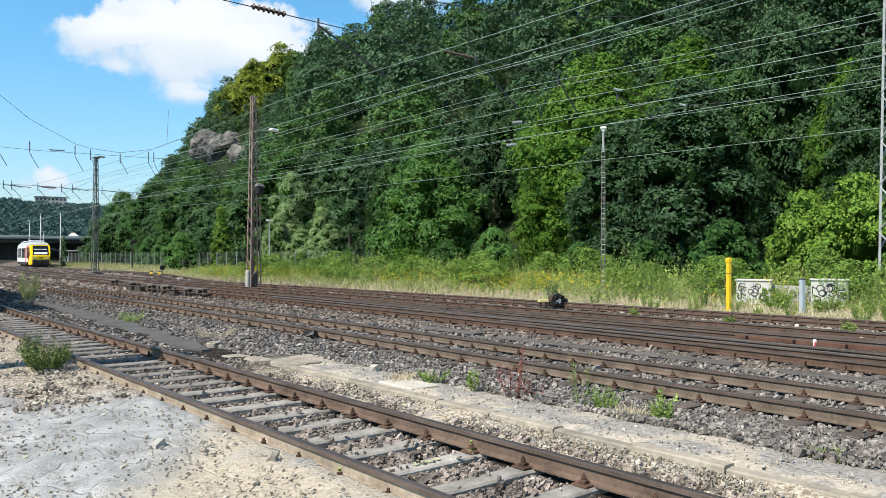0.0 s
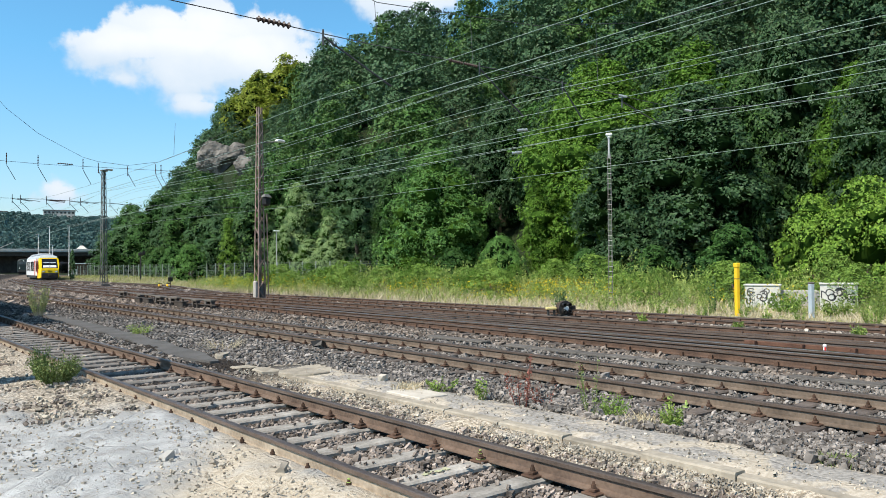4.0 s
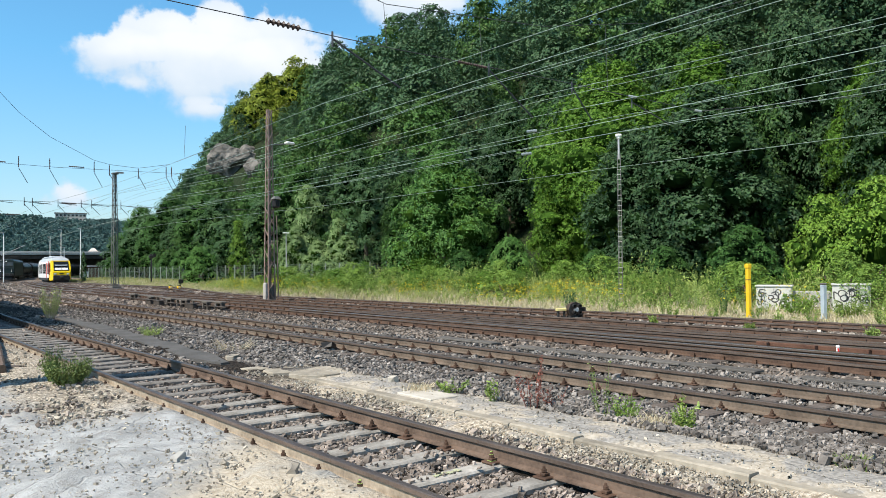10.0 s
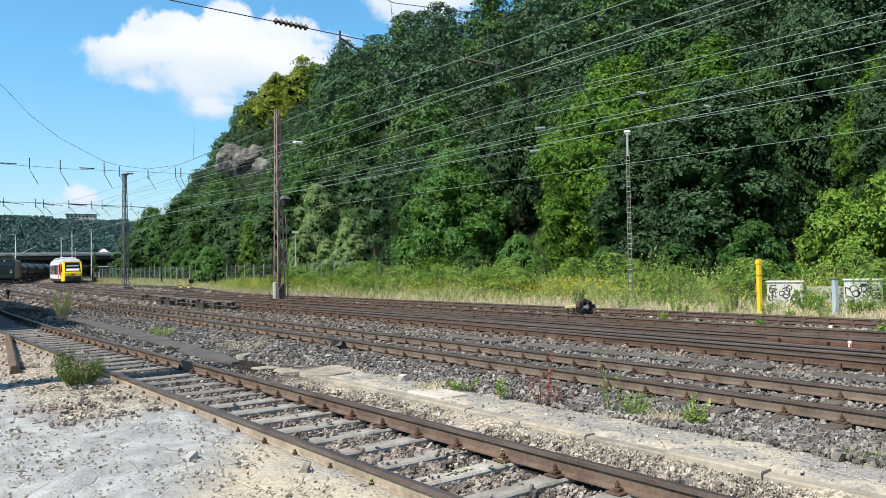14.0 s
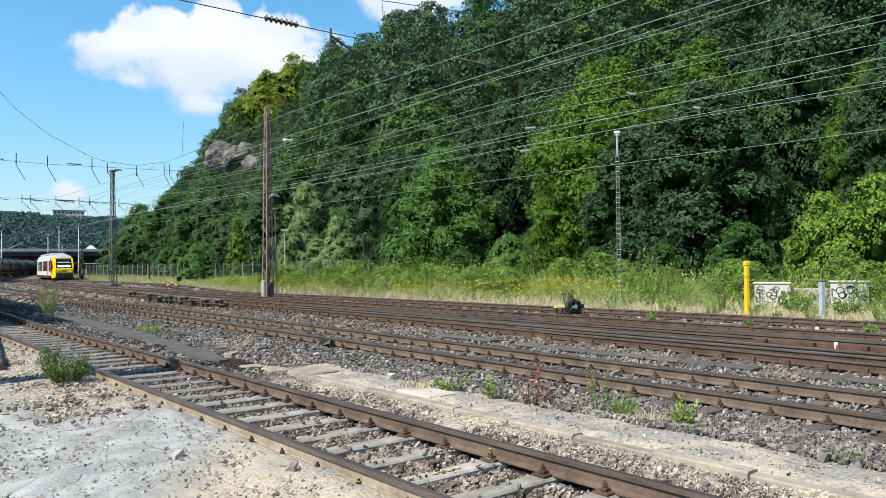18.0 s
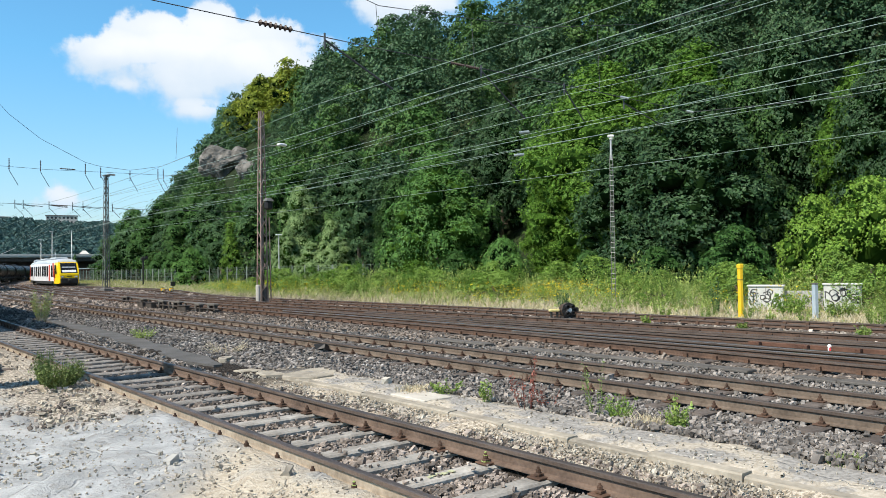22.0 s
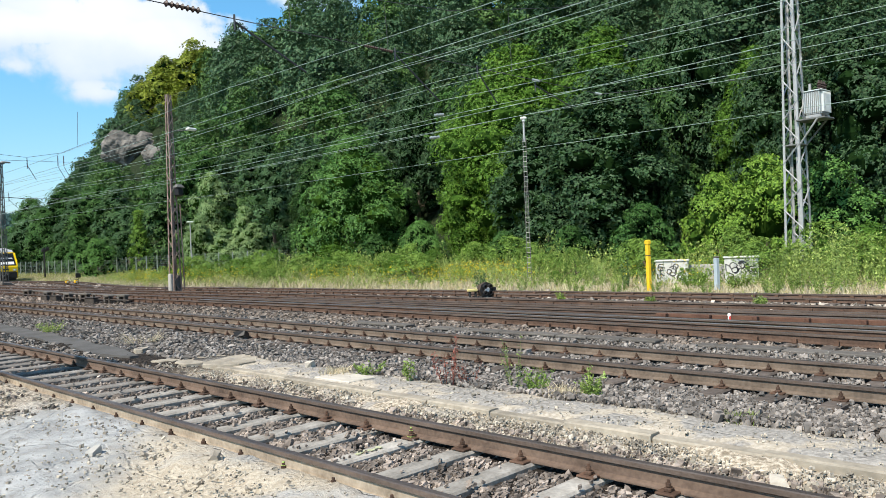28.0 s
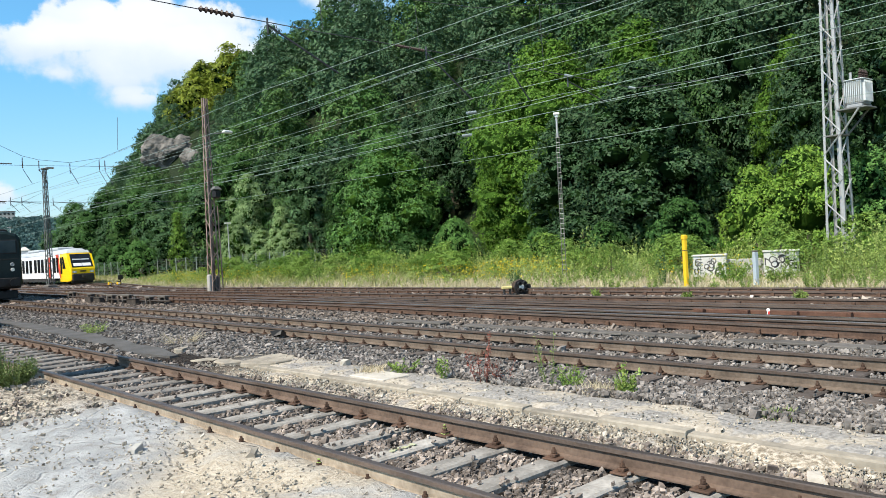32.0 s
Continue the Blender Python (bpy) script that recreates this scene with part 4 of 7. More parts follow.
ballast("ballast_far", 41, 17.6, 25.2, 0.5, 60, 100, 19.0, 0.036, M["stone_far"], "dusty grey stones among the far rails", None, (track_d, track_e), 0.0)
ballast("rubble_path", 51, 5.25, 6.12, 1.2, 13, 1150, 7.5, 0.0135, M["stone_pale"], "pale limestone rubble beside the slabs", None, (track_a,), 0.0)
ballast("rubble_on_slabs", 55, 6.3, 7.2, 1.2, 12.5, 130, 8.0, 0.0105, M["stone_pale"], "limestone chips strewn behind the kerb slabs", None, (), 0.0)
ballast("yard_rubble", 61, 1.0, 3.4, 3.0, 24, 100, 8.0, 0.011, M["stone_pale"], "pale rubble at the edge of the dusty yard")
ballast("yard_cinders", 65, 1.45, 3.3, 9.8, 14.5, 60, 10.0, 0.022, M["stone_dark"], "dark rubble and cinders at the yard's edge")
ballast("yard_heap", 75, 2.1, 3.4, 10, 25, 90, 10.0, 0.022, M["stone_yard"], "pale brown rubble beside the siding")
ballast("yard_chips", 71, -1.0, 3.3, 2.0, 20, 75, 8.0, 0.009, M["stone_yard"], "small chips strewn over the dusty yard")


# ---------------------------------------------------------------- the slab path between the first tracks
def build_slabs():
    root = thing("slab_path", "broken pale concrete slabs between two tracks", "path", kind="structure")
    rng = random.Random(5)
    y = -3.0
    while y < 11.4:
        l = rng.choice((0.5, 0.98, 1.0, 1.02))
        top, out = 0.092 + rng.uniform(-0.02, 0.008), rng.uniform(-0.012, 0.012)
        lean = rng.uniform(-0.008, 0.008)
        # the kerb stone: a worn front edge, broken here and there
        edge = [(6.145 + out, y + 0.005), (6.29 + rng.uniform(-0.02, 0.05), y + 0.005), (6.29 + rng.uniform(-0.02, 0.05), y + l - 0.006), (6.145 + out + lean, y + l - 0.006), (6.145 + out + rng.uniform(0, 0.02), y + l * rng.uniform(0.3, 0.7))]
        chip = [rng.uniform(0.010, 0.030) for _ in edge]
        s = Shape()
        s.loft([[(px, py, -0.14) for px, py in edge], [(px, py, top - 0.022) for px, py in edge],
                [(px + (c if px < 6.2 else -0.012), py, top - (0.35 * c if px < 6.2 else rng.uniform(0, 0.012))) for (px, py), c in zip(edge, chip)]])
        part("kerb_stone", s, M["slab"], root)
        # a lower course shows where the ballast has fallen away
        if rng.random() < 0.5:
            o = rng.uniform(0.02, 0.045)
            part("kerb_stone", Shape().box((6.10 - o, y + 0.02, -0.12), (6.16, y + l * rng.uniform(0.6, 0.97), 0.018 + rng.uniform(-0.015, 0.01)), 0, 0.012), M["slab"], root)
        y += l
    part("slab", Shape().box((6.36, 8.2, 0.0), (6.86, 9.0, 0.104), 0, 0.012), M["white_slab"], root, "clean white slab", at=pose(0, 0, 0))
    # broken slabs where the path ends
    for k, (x, y, w, l, z, turn) in enumerate(((6.45, 11.7, 0.34, 0.5, 0.06, 12), (6.86, 11.9, 0.30, 0.42, 0.05, -20), (6.36, 12.55, 0.36, 0.40, 0.03, 6), (6.82, 12.75, 0.3, 0.34, 0.02, 30), (6.4, 13.35, 0.42, 0.28, 0.005, -9), (6.95, 13.6, 0.26, 0.24, -0.01, 15), (6.62, 15.4, 0.5, 0.13, 0.04, 62))):
        edge = []
        for i in range(7):
            a = 2 * math.pi * i / 7
            q = rng.uniform(0.8, 1.1)
            edge.append((max(-w, min(w, math.cos(a) * w * 1.35)) * q, max(-l, min(l, math.sin(a) * l * 1.35)) * q))
        s = Shape().loft([[(px, py, -0.09) for px, py in edge], [(px, py, 0.028) for px, py in edge], [(px * 0.95, py * 0.96, 0.04 + rng.uniform(-0.004, 0.004)) for px, py in edge]])
        part("slab", s, M["slab"], root, at=pose(x, y, z, rng.uniform(-3, 3), rng.uniform(-3, 3), turn))


build_slabs()
# a low tarred walkway further along
def walkway_line(y):
    return np.interp(y, [12, 15, 16.4, 22, 30, 42], [5.95, 6.07, 6.17, 6.6, 6.98, 7.6])


walkway = Shape()
for k in range(30):
    y = 14.4 + k * 0.8
    ring = []
    for yy in (y, y + 0.8):
        cx, hw = float(walkway_line(yy)), (0.31 + 0.05 * math.sin(yy * 2.1) + 0.03 * math.sin(yy * 5.3)) * min(1.0, 0.3 + (yy - 14.4) / 2.2)
        ring.append([(cx - hw, yy, -0.08), (cx + hw, yy, -0.08), (cx + hw, yy, 0.062 + 0.004 * math.sin(yy)), (cx - hw, yy, 0.062 + 0.004 * math.sin(yy + 1))])
    walkway.loft(ring)
solid("walkway", walkway, M["tar"], "dark grey paved walkway between two tracks", "path", kind="structure")
# the cable trough, lid after lid, some tilted
trough = thing("cable_trough", "grey concrete cable trough with lids in the ballast", "cable trough", kind="structure")
part("channel", Shape().box((12.5, -4, -0.12), (12.8, 16.0, -0.03), 0, 0.01), M["concrete_dark"], trough)
lid_rng = random.Random(12)
for k in range(26):
    if k % 9 == 4:
        continue
    part("lid", Shape().box((-0.17, 0.006, 0.0), (0.17, 0.744, 0.05), 0, 0.012), M["trough_lid"], trough, at=pose(12.65 + lid_rng.uniform(-0.02, 0.02), -3.6 + 0.75 * k, -0.012 + lid_rng.uniform(-0.018, 0.012), 0, lid_rng.uniform(-2, 2), lid_rng.uniform(-1, 1)))
# stones and lumps in the yard
for x, y, s, mat, label in ((2.62, 7.38, 0.062, "concrete", "broken grey paving block on the dusty ground"), (3.22, 6.15, 0.07, "stone_pale", "pale limestone lump on the sand"), (2.9, 6.9, 0.05, "stone_pale", "pale limestone lump on the sand"), (6.95, 9.95, 0.06, "white_slab", "white chip of stone on the ballast"),
                            (5.62, 2.1, 0.07, "white_slab", "white stone beside the rail"), (7.35, 7.35, 0.06, "stone_pale", "pale stone in the ballast")):
    v, f = stone_cloud(int(x * 1000), np.array([(0.0, 0.0, s * 0.55)]), np.array([s]), 0.9)
    if mat == "concrete":
        wedge = [(-s, -s * 0.75), (s * 1.05, -s * 0.6), (s * 0.9, s * 0.7), (-s * 0.8, s * 0.85)]
        ob = solid("stone", Shape().loft([[(px, py, 0) for px, py in wedge], [(px * 0.98, py, s * (0.9 + px / s * 0.35)) for px, py in wedge], [(px * 0.8, py * 0.8, s * (1.05 + px / s * 0.4)) for px, py in wedge]]), M[mat], label, "stone", "loose stones")
    else:
        ob = tagged(new("stone", indexed_mesh("stone", v, f, [M[mat]])), label, "stone", "loose stones")
    z = float(ground_height(x, y)) if x < 5.9 else 0.1
    ob.matrix_basis = pose(x, y, z - 0.01, 0, 6 if mat == "concrete" else 0, 25)


# ---------------------------------------------------------------- masts
def lattice(root, height, base, top, leg, brace, bays, mat, turn=0.0, skip=0.0):
    def corner(z, i):
        w = base + (top - base) * z / height
        sx, sy = ((-1, -1), (1, -1), (1, 1), (-1, 1))[i]
        return Vector((sx * w / 2, sy * w / 2, z))
    for i in range(4):
        s = Shape()
        sx, sy = ((-1, -1), (1, -1), (1, 1), (-1, 1))[i]
        a, b = corner(0, i), corner(height, i)
        rings = []
        for p in (a, b):
            t = leg * 0.14
            rings.append([(p.x, p.y, p.z), (p.x - sx * leg, p.y, p.z), (p.x - sx * leg, p.y - sy * t, p.z), (p.x - sx * t, p.y - sy * t, p.z), (p.x - sx * t, p.y - sy * leg, p.z), (p.x, p.y - sy * leg, p.z)])
        part("leg", s.loft(rings), mat, root)
    edges = [height * k / bays for k in range(bays + 1)]
    for i in range(4):
        for k in range(bays):
            lo, hi = (i, (i + 1) % 4) if k % 2 else ((i + 1) % 4, i)
            part("brace", Shape().tube(corner(edges[k] + 0.05, lo) * 0.995, corner(edges[k + 1] - 0.05, hi) * 0.995, brace, 4), mat, root)


def mast_rusty():
    root = thing("catenary_mast", "rusted steel lattice mast on a concrete foot", "mast", at=pose(19.75, 40.6, 0, 0, 0, 8))
    part("foot", Shape().box((-0.40, -0.14, -0.1), (-0.06, 0.14, 1.1), 0, 0.05), M["concrete"], root, "chipped pale concrete foot")
    part("foot", Shape().box((0.02, -0.14, -0.1), (0.36, 0.14, 0.98), 0, 0.05), M["concrete_dark"], root, "grimy concrete foot")
    lattice(root, 11.2, 0.50, 0.25, 0.08, 0.026, 18, M["mast_rust"])
    part("centre_rail", Shape().box((-0.04, -0.04, 0.9), (0.04, 0.04, 11.15), 0, 0.01), M["mast_rust"], root)
    part("cable_duct", Shape().tube((0.42, -0.25, 0.2), (0.34, -0.22, 5.0), 0.035, 6), M["mast_rust"], root)
    horn = part("signal_box", Shape().box((-0.1, -0.66, 5.42), (0.34, -0.3, 5.92), 0, 0.08), M["black"], root, "dark hooded box")
    part("hood", Shape().loft([[(-0.14, -0.7, 5.92), (0.38, -0.7, 5.92), (0.38, -0.26, 5.92), (-0.14, -0.26, 5.92)], [(0.0, -0.58, 6.10), (0.24, -0.58, 6.10), (0.24, -0.38, 6.10), (0.0, -0.38, 6.10)]]), M["mast_dark"], horn)
    lamp = part("lamp_arm", Shape().tube((0.1, 0, 9.15), (1.0, -0.5, 9.25), 0.035, 6), M["mast_dark"], root)
    part("lamp_head", Shape().box((0.75, -0.7, 9.2), (1.35, -0.4, 9.36), 0, 0.05), M["lens"], lamp, "pale lamp head")


def mast_dark():
    root = thing("catenary_mast", "dark grey steel lattice mast beside the tracks", "mast", at=pose(22.85, 83.0, 0, 0, 0, 10))
    lattice(root, 12.0, 0.58, 0.34, 0.085, 0.028, 16, M["mast_dark"])
    part("foot", Shape().box((-0.5, -0.5, -0.1), (0.5, 0.5, 0.3), 0, 0.05), M["concrete_dark"], root)
    part("cap", Shape().box((-0.28, -0.26, 11.95), (0.34, 0.26, 12.12), 0, 0.04), M["mast_dark"], root)
    part("cap_lamp", Shape().box((0.1, -0.16, 12.1), (0.95, 0.16, 12.26), 0, 0.05), M["zinc"], root)


def mast_zinc():
    root = thing("transformer_mast", "galvanised steel lattice mast carrying a pale transformer", "mast", at=pose(34.28, 11.9, 0.2, 0, 0, -95))
    lattice(root, 19.0, 0.87, 0.36, 0.1, 0.032, 20, M["zinc"])
    part("inner_pipe", Shape().tube((0.05, 0.1, 0), (0.05, 0.1, 19), 0.07, 8), M["zinc"], root)
    shelf = part("platform", Shape().box((0.3, -0.5, 6.54), (1.5, 0.5, 6.62), 0, 0.02), M["mast_dark"], root, "steel bracket platform")
    part("strut", Shape().tube((0.38, -0.3, 5.6), (1.2, -0.5, 6.55), 0.04, 6), M["zinc"], shelf)
    part("strut", Shape().tube((0.38, 0.3, 5.6), (1.2, 0.4, 6.55), 0.04, 6), M["mast_dark"], shelf)
    part("clamp", Shape().box((-0.36, -0.36, 5.55), (0.42, 0.36, 5.62), 0, 0.01), M["mast_dark"], shelf)
    tank = part("transformer", Shape().box((0.66, -0.42, 6.72), (1.34, 0.42, 7.72), 0, 0.05), M["zinc"], root, "pale grey ribbed transformer tank")
    fin = Shape().box((0, 0, 0), (0.11, 0.03, 0.86), 0, 0.012).mesh("cooling_fin", M["fin"])
    for k in range(9):
        part("cooling_fin", fin, None, tank, at=pose(0.67 + k * 0.078, -0.41, 6.82, 0, 0, -90))
        part("cooling_fin", fin, None, tank, at=pose(1.33, -0.36 + k * 0.085, 6.82))
    part("skid", Shape().box((0.7, -0.46, 6.62), (1.32, -0.3, 6.73), 0, 0.01), M["zinc"], tank)
    part("skid", Shape().box((0.7, 0.3, 6.62), (1.32, 0.46, 6.73), 0, 0.01), M["zinc"], tank)
    part("lid", Shape().box((0.62, -0.5, 7.72), (1.42, 0.46, 7.77), 0, 0.02), M["fin"], tank)
    for k in range(3):
        prof = [(0, 0.06), (0.05, 0.10), (0.1, 0.05), (0.15, 0.10), (0.2, 0.05), (0.25, 0.10), (0.3, 0.05), (0.4, 0.03)]
        part("bushing", Shape().lathe((1.24, -0.3 + 0.26 * k, 7.78), prof, 8), M["insulator"], tank)
    part("filler", Shape().tube((0.86, -0.3, 7.77), (0.86, -0.3, 8.08), 0.06, 8), M["zinc"], tank)


def lamp_mast():
    root = thing("lamp_mast", "slim galvanised lattice lamp mast with a flat pale head", "lamp mast", at=pose(28.45, 22.2, 0.05, 0, 0, -50))
    lattice(root, 7.0, 0.20, 0.15, 0.022, 0.007, 1, M["mast_dark"])
    rung = Shape().box((-0.09, -0.10, 0), (0.09, -0.078, 0.022)).mesh("rung", M["concrete"])
    for k in range(28):
        part("rung", rung, None, root, at=pose(0, 0, 0.3 + k * 0.24))
    part("pole", Shape().tube((0, 0, 6.8), (0, 0, 7.85), 0.05, 8), M["zinc"], root)
    part("lamp_head", Shape().box((-0.15, -0.13, 7.84), (0.15, 0.13, 7.97), 0, 0.04).lathe((0, 0, 7.72), [(0, 0.05), (0.05, 0.09), (0.12, 0.10)], 10), M["white_sign"], root, "flat white lamp head")


mast_rusty(), mast_dark(), mast_zinc(), lamp_mast()
small = thing("street_lamp", "slender grey lamp post behind the fence", "street lamp", at=pose(36.5, 71.2, 0.25))
part("pole", Shape().tube((0, 0, 0), (0, 0, 5.35), 0.07, 8, r2=0.05), M["zinc"], small)
part("lamp_head", Shape().box((-0.35, -0.12, 5.3), (0.35, 0.12, 5.42), 0, 0.04), M["lens"], small)
# the mast beyond the picture whose shadow falls across the siding
shade_mast = thing("catenary_mast", "plain steel lattice mast beside the yard", "mast", at=pose(-1.6, 13.95, 0.05))
lattice(shade_mast, 8.4, 0.95, 0.5, 0.2, 0.06, 12, M["mast_dark"])
part("centre_rail", Shape().box((-0.25, -0.22, 0), (0.25, 0.22, 8.4), 0, 0.01), M["mast_dark"], shade_mast)
# unseen block, added and sized only to throw the shadow over the siding
solid("goods_shed", Shape().box((-14, 28.6, -0.1), (0.2, 35.0, 7.2), 0, 0.1).box((-14.4, 28.3, 7.2), (0.5, 34.9, 7.45), 0, 0.05).box((-14, 35.0, -0.1), (0.2, 66, 9.0), 0, 0.1).box((-14.4, 34.8, 9.0), (0.5, 66.4, 9.3), 0, 0.05), M["concrete_dark"], "plain unseen block added to shade the siding", "shed")


# ---------------------------------------------------------------- overhead wires
def wire(name, pts, r, mat, label, group="overhead wires"):
    s = Shape()
    ring = []
    for i, p in enumerate(pts):
        p = Vector(p)
        d = (Vector(pts[min(i + 1, len(pts) - 1)]) - Vector(pts[max(i - 1, 0)])).normalized()
        u = d.cross(Vector((0, 0, 1))).normalized()
        w = d.cross(u)
        ring.append([p + u * r, p + w * r, p - u * r, p - w * r])
    return solid(name, s.loft(ring), mat, label, "wire", group, "structure")


def along_track(line, k0, height, sag, y0=-12.0, y1=150.0, span=39.1, offset=0.0):
    """A wire above a track, hung from the cross spans at y = 18.9 and 58."""
    pts = []
    for y in np.linspace(y0, y1, 55):
        u = ((y - 18.9) / span) % 1.0
        pts.append((float(line(y)) + offset + 0.2 * math.sin(y / span * math.pi), float(y), height - sag * 4 * u * (1 - u)))
    return pts


def long_wires():
    for line, off, z, sag, r in ((track_b, 0.0, 5.74, 0.03, 0.011), (track_b, 0.0, 6.45, 0.30, 0.010), (track_c, 0.0, 7.45, 0.35, 0.012), (track_c, 0.0, 5.52, 0.03, 0.011), (track_d, 0.0, 7.75, 0.30, 0.012),
                            (track_d, 0.25, 7.62, 0.25, 0.010), (track_d, 0.0, 7.05, 0.25, 0.012), (track_e, 0.0, 7.5, 0.28, 0.012), (track_d, 0.0, 6.0, 0.04, 0.011), (track_e, 0.0, 5.57, 0.03, 0.011), (track_c, 0.35, 7.6, 0.22, 0.010), (track_e, 0.3, 6.95, 0.2, 0.010)):
        wire("overhead_wire", along_track(line, 0, z, sag, offset=off), r * 0.7, M["wire"], "pale green overhead line wire above the tracks")
    # droppers between the upper and the contact wire
    for line, lo, hi, sag in ((track_b, 5.74, 6.45, 0.3), (track_c, 5.52, 7.45, 0.35), (track_e, 5.57, 7.5, 0.28)):
        for y in (4.5, 9.0, 14.0, 25.0, 32.0, 40.0, 48.0):
            u = ((y - 18.9) / 39.1) % 1.0
            x = float(line(y)) + 0.2 * math.sin(y / 39.1 * math.pi)
            wire("dropper", [(x, y, lo), (x, y, hi - sag * 4 * u * (1 - u))], 0.004, M["wire"], "thin dropper wire between overhead wires", "droppers")


def insulator(at, axis, mat, length=0.55, r=0.055, label="ribbed brown insulator on a span wire"):
    prof = [(0, 0.02)]
    k = 7
    for i in range(k):
        t = length * (i + 0.5) / k
        prof += [(t - length * 0.3 / k, r * 0.45), (t, r), (t + length * 0.3 / k, r * 0.45)]
    prof.append((length, 0.02))
    return solid("insulator", Shape().lathe(at, prof, 8, axis=axis), mat, label, "insulator", "insulators")


def cross_spans():
    Y = 18.9
    wire("span_wire", [(-3, Y, 8.75), (6.46, Y, 8.65), (13, Y, 8.62), (20, Y, 8.72), (30, Y, 8.72), (33.6, 13.4, 8.9)], 0.014, M["wire_dark"], "dark cross span wire above the tracks")
    wire("span_wire", [(-3, Y, 14.2), (5, Y, 11.4), (13.1, Y, 9.95), (20, Y, 10.6), (27, Y, 12.1), (33.6, 13.4, 14.2)], 0.012, M["wire_dark"], "sagging cross span wire above the tracks")
    for x, l in ((9.12, 1.05), (15.95, 0.6), (16.6, 0.6)):
        insulator((x, Y, 8.655), (1, 0, -0.01), M["insulator"], l, 0.095 if l > 1 else 0.055)
    for x in (24.9, 29.6):
        insulator((x, Y, 8.72), (1, 0, 0), M["insulator_glass"], 0.5, 0.06, "pale ribbed insulator on a span wire")
    for x, z in ((13.0, 9.97), (16.9, 10.2), (23.5, 11.3)):
        wire("hanger", [(x, Y, z), (x + 0.1, Y, 8.7)], 0.01, M["wire_dark"], "dark hanger wire of the cross span")
    for x0, z0, x1, z1 in ((11.2, 8.55, 13.6, 7.45), (17.3, 8.6, 19.4, 7.2), (25.1, 8.5, 27.6, 7.9), (21.5, 8.6, 22.6, 7.5)):
        solid("steady_arm", Shape().tube((x0, Y, z0), (x1, Y, z1), 0.028, 6).tube((x0, Y, z0 - 0.25), (x0, Y, z0 + 0.2), 0.03, 6), M["wire_dark"], "dark steady arm below the span wire", "steady arm", "steady arms")
    for x, y, z in ((20.4, 20.2, 7.0), (20.3, 20.4, 6.15)):
        insulator((x, y, z), (1, -0.25, 0.15), M["insulator_glass"], 0.45, 0.065, "pale blue ribbed insulator in an overhead wire")
    # the further cross span
    Y = 58.0
    wire("span_wire", [(5, Y, 17.0), (8.23, Y, 14.4), (9.75, Y, 12.75), (11.67, Y, 11.26), (14.56, Y, 9.85), (15.6, Y, 9.62), (17.65, Y, 9.5), (19.92, Y, 9.95), (23, Y, 11.4), (30, Y, 16)], 0.013, M["wire_dark"], "sagging dark cross span wire")
    wire("span_wire", [(3, Y, 9.3), (12, Y, 9.15), (20, Y, 9.3), (30, Y, 9.6)], 0.012, M["wire_dark"], "thin dark cross span wire")
    wire("span_wire", [(3, Y, 6.6), (12, Y, 6.72), (18, Y, 6.6), (30, Y, 6.8)], 0.013, M["wire_dark"], "dark lower cross span wire")
    for x, top in ((9.75, 12.7), (11.67, 11.2), (14.56, 9.8), (15.6, 9.55), (17.65, 9.45), (19.7, 9.9), (20.1, 10.0)):
        wire("hanger", [(x, Y, top), (x, Y, 6.7)], 0.008, M["wire_dark"], "thin dark hanger wire")
        insulator((x, Y, min(top, 9.75)), (0, 0, -1), M["insulator"], 0.75, 0.05, "dark hanging rod insulator")
        solid("steady_arm", Shape().tube((x, Y, 8.95), (x + 0.55, Y, 7.95), 0.02, 6), M["wire_dark"], "dark steady arm below a hanger", "steady arm", "steady arms")
    for x in (8.2, 10.1, 10.6, 12.2, 13.7, 14.4, 16.4):
        solid("steady_arm", Shape().tube((x, Y, 6.95), (x, Y, 6.35), 0.024, 6).tube((x, Y, 6.5), (x + 0.55, Y, 5.9), 0.017, 6).tube((x, Y, 6.66), (x + 1.2, Y, 6.55), 0.02, 6), M["wire_dark"], "dark steady arm on the lower span wire", "steady arm", "steady arms")
    for x in (8.0, 12.9):
        insulator((x, Y, 9.28), (1, 0, 0), M["insulator"], 1.0, 0.06)
        insulator((x - 0.5, Y, 6.66), (1, 0, 0), M["insulator"], 1.0, 0.06)
    wire("hanger", [(19.0, 52, 11.9), (18.9, 52, 9.7)], 0.012, M["wire_dark"], "thin dark hanger wire")


long_wires()
cross_spans()


# ---------------------------------------------------------------- line side things
def yellow_post():
    root = thing("marker_post", "bright yellow square steel post in the grass", "post", at=pose(25.95, 14.52, 0, 0, 0, -20))
    part("post", Shape().box((-0.075, -0.075, -0.1), (0.075, 0.075, 1.84), 0, 0.02), M["yellow"], root)
    part("cap", Shape().box((-0.10, -0.095, 1.74), (0.10, 0.095, 1.92), 0, 0.03), M["yellow"], root)
    part("band", Shape().box((-0.078, -0.078, 1.32), (0.078, 0.078, 1.345)), M["spray"], root)


def grey_post():
    root = thing("marker_post", "blue grey steel post with a dark cap", "post", at=pose(26.68, 12.17, 0, 0, 0, -20))
    part("post", Shape().box((-0.085, -0.075, -0.1), (0.085, 0.075, 1.16), 0, 0.02), M["grey_paint"], root)
    part("cap", Shape().box((-0.095, -0.085, 1.16), (0.095, 0.085, 1.22), 0, 0.02), M["concrete_dark"], root)


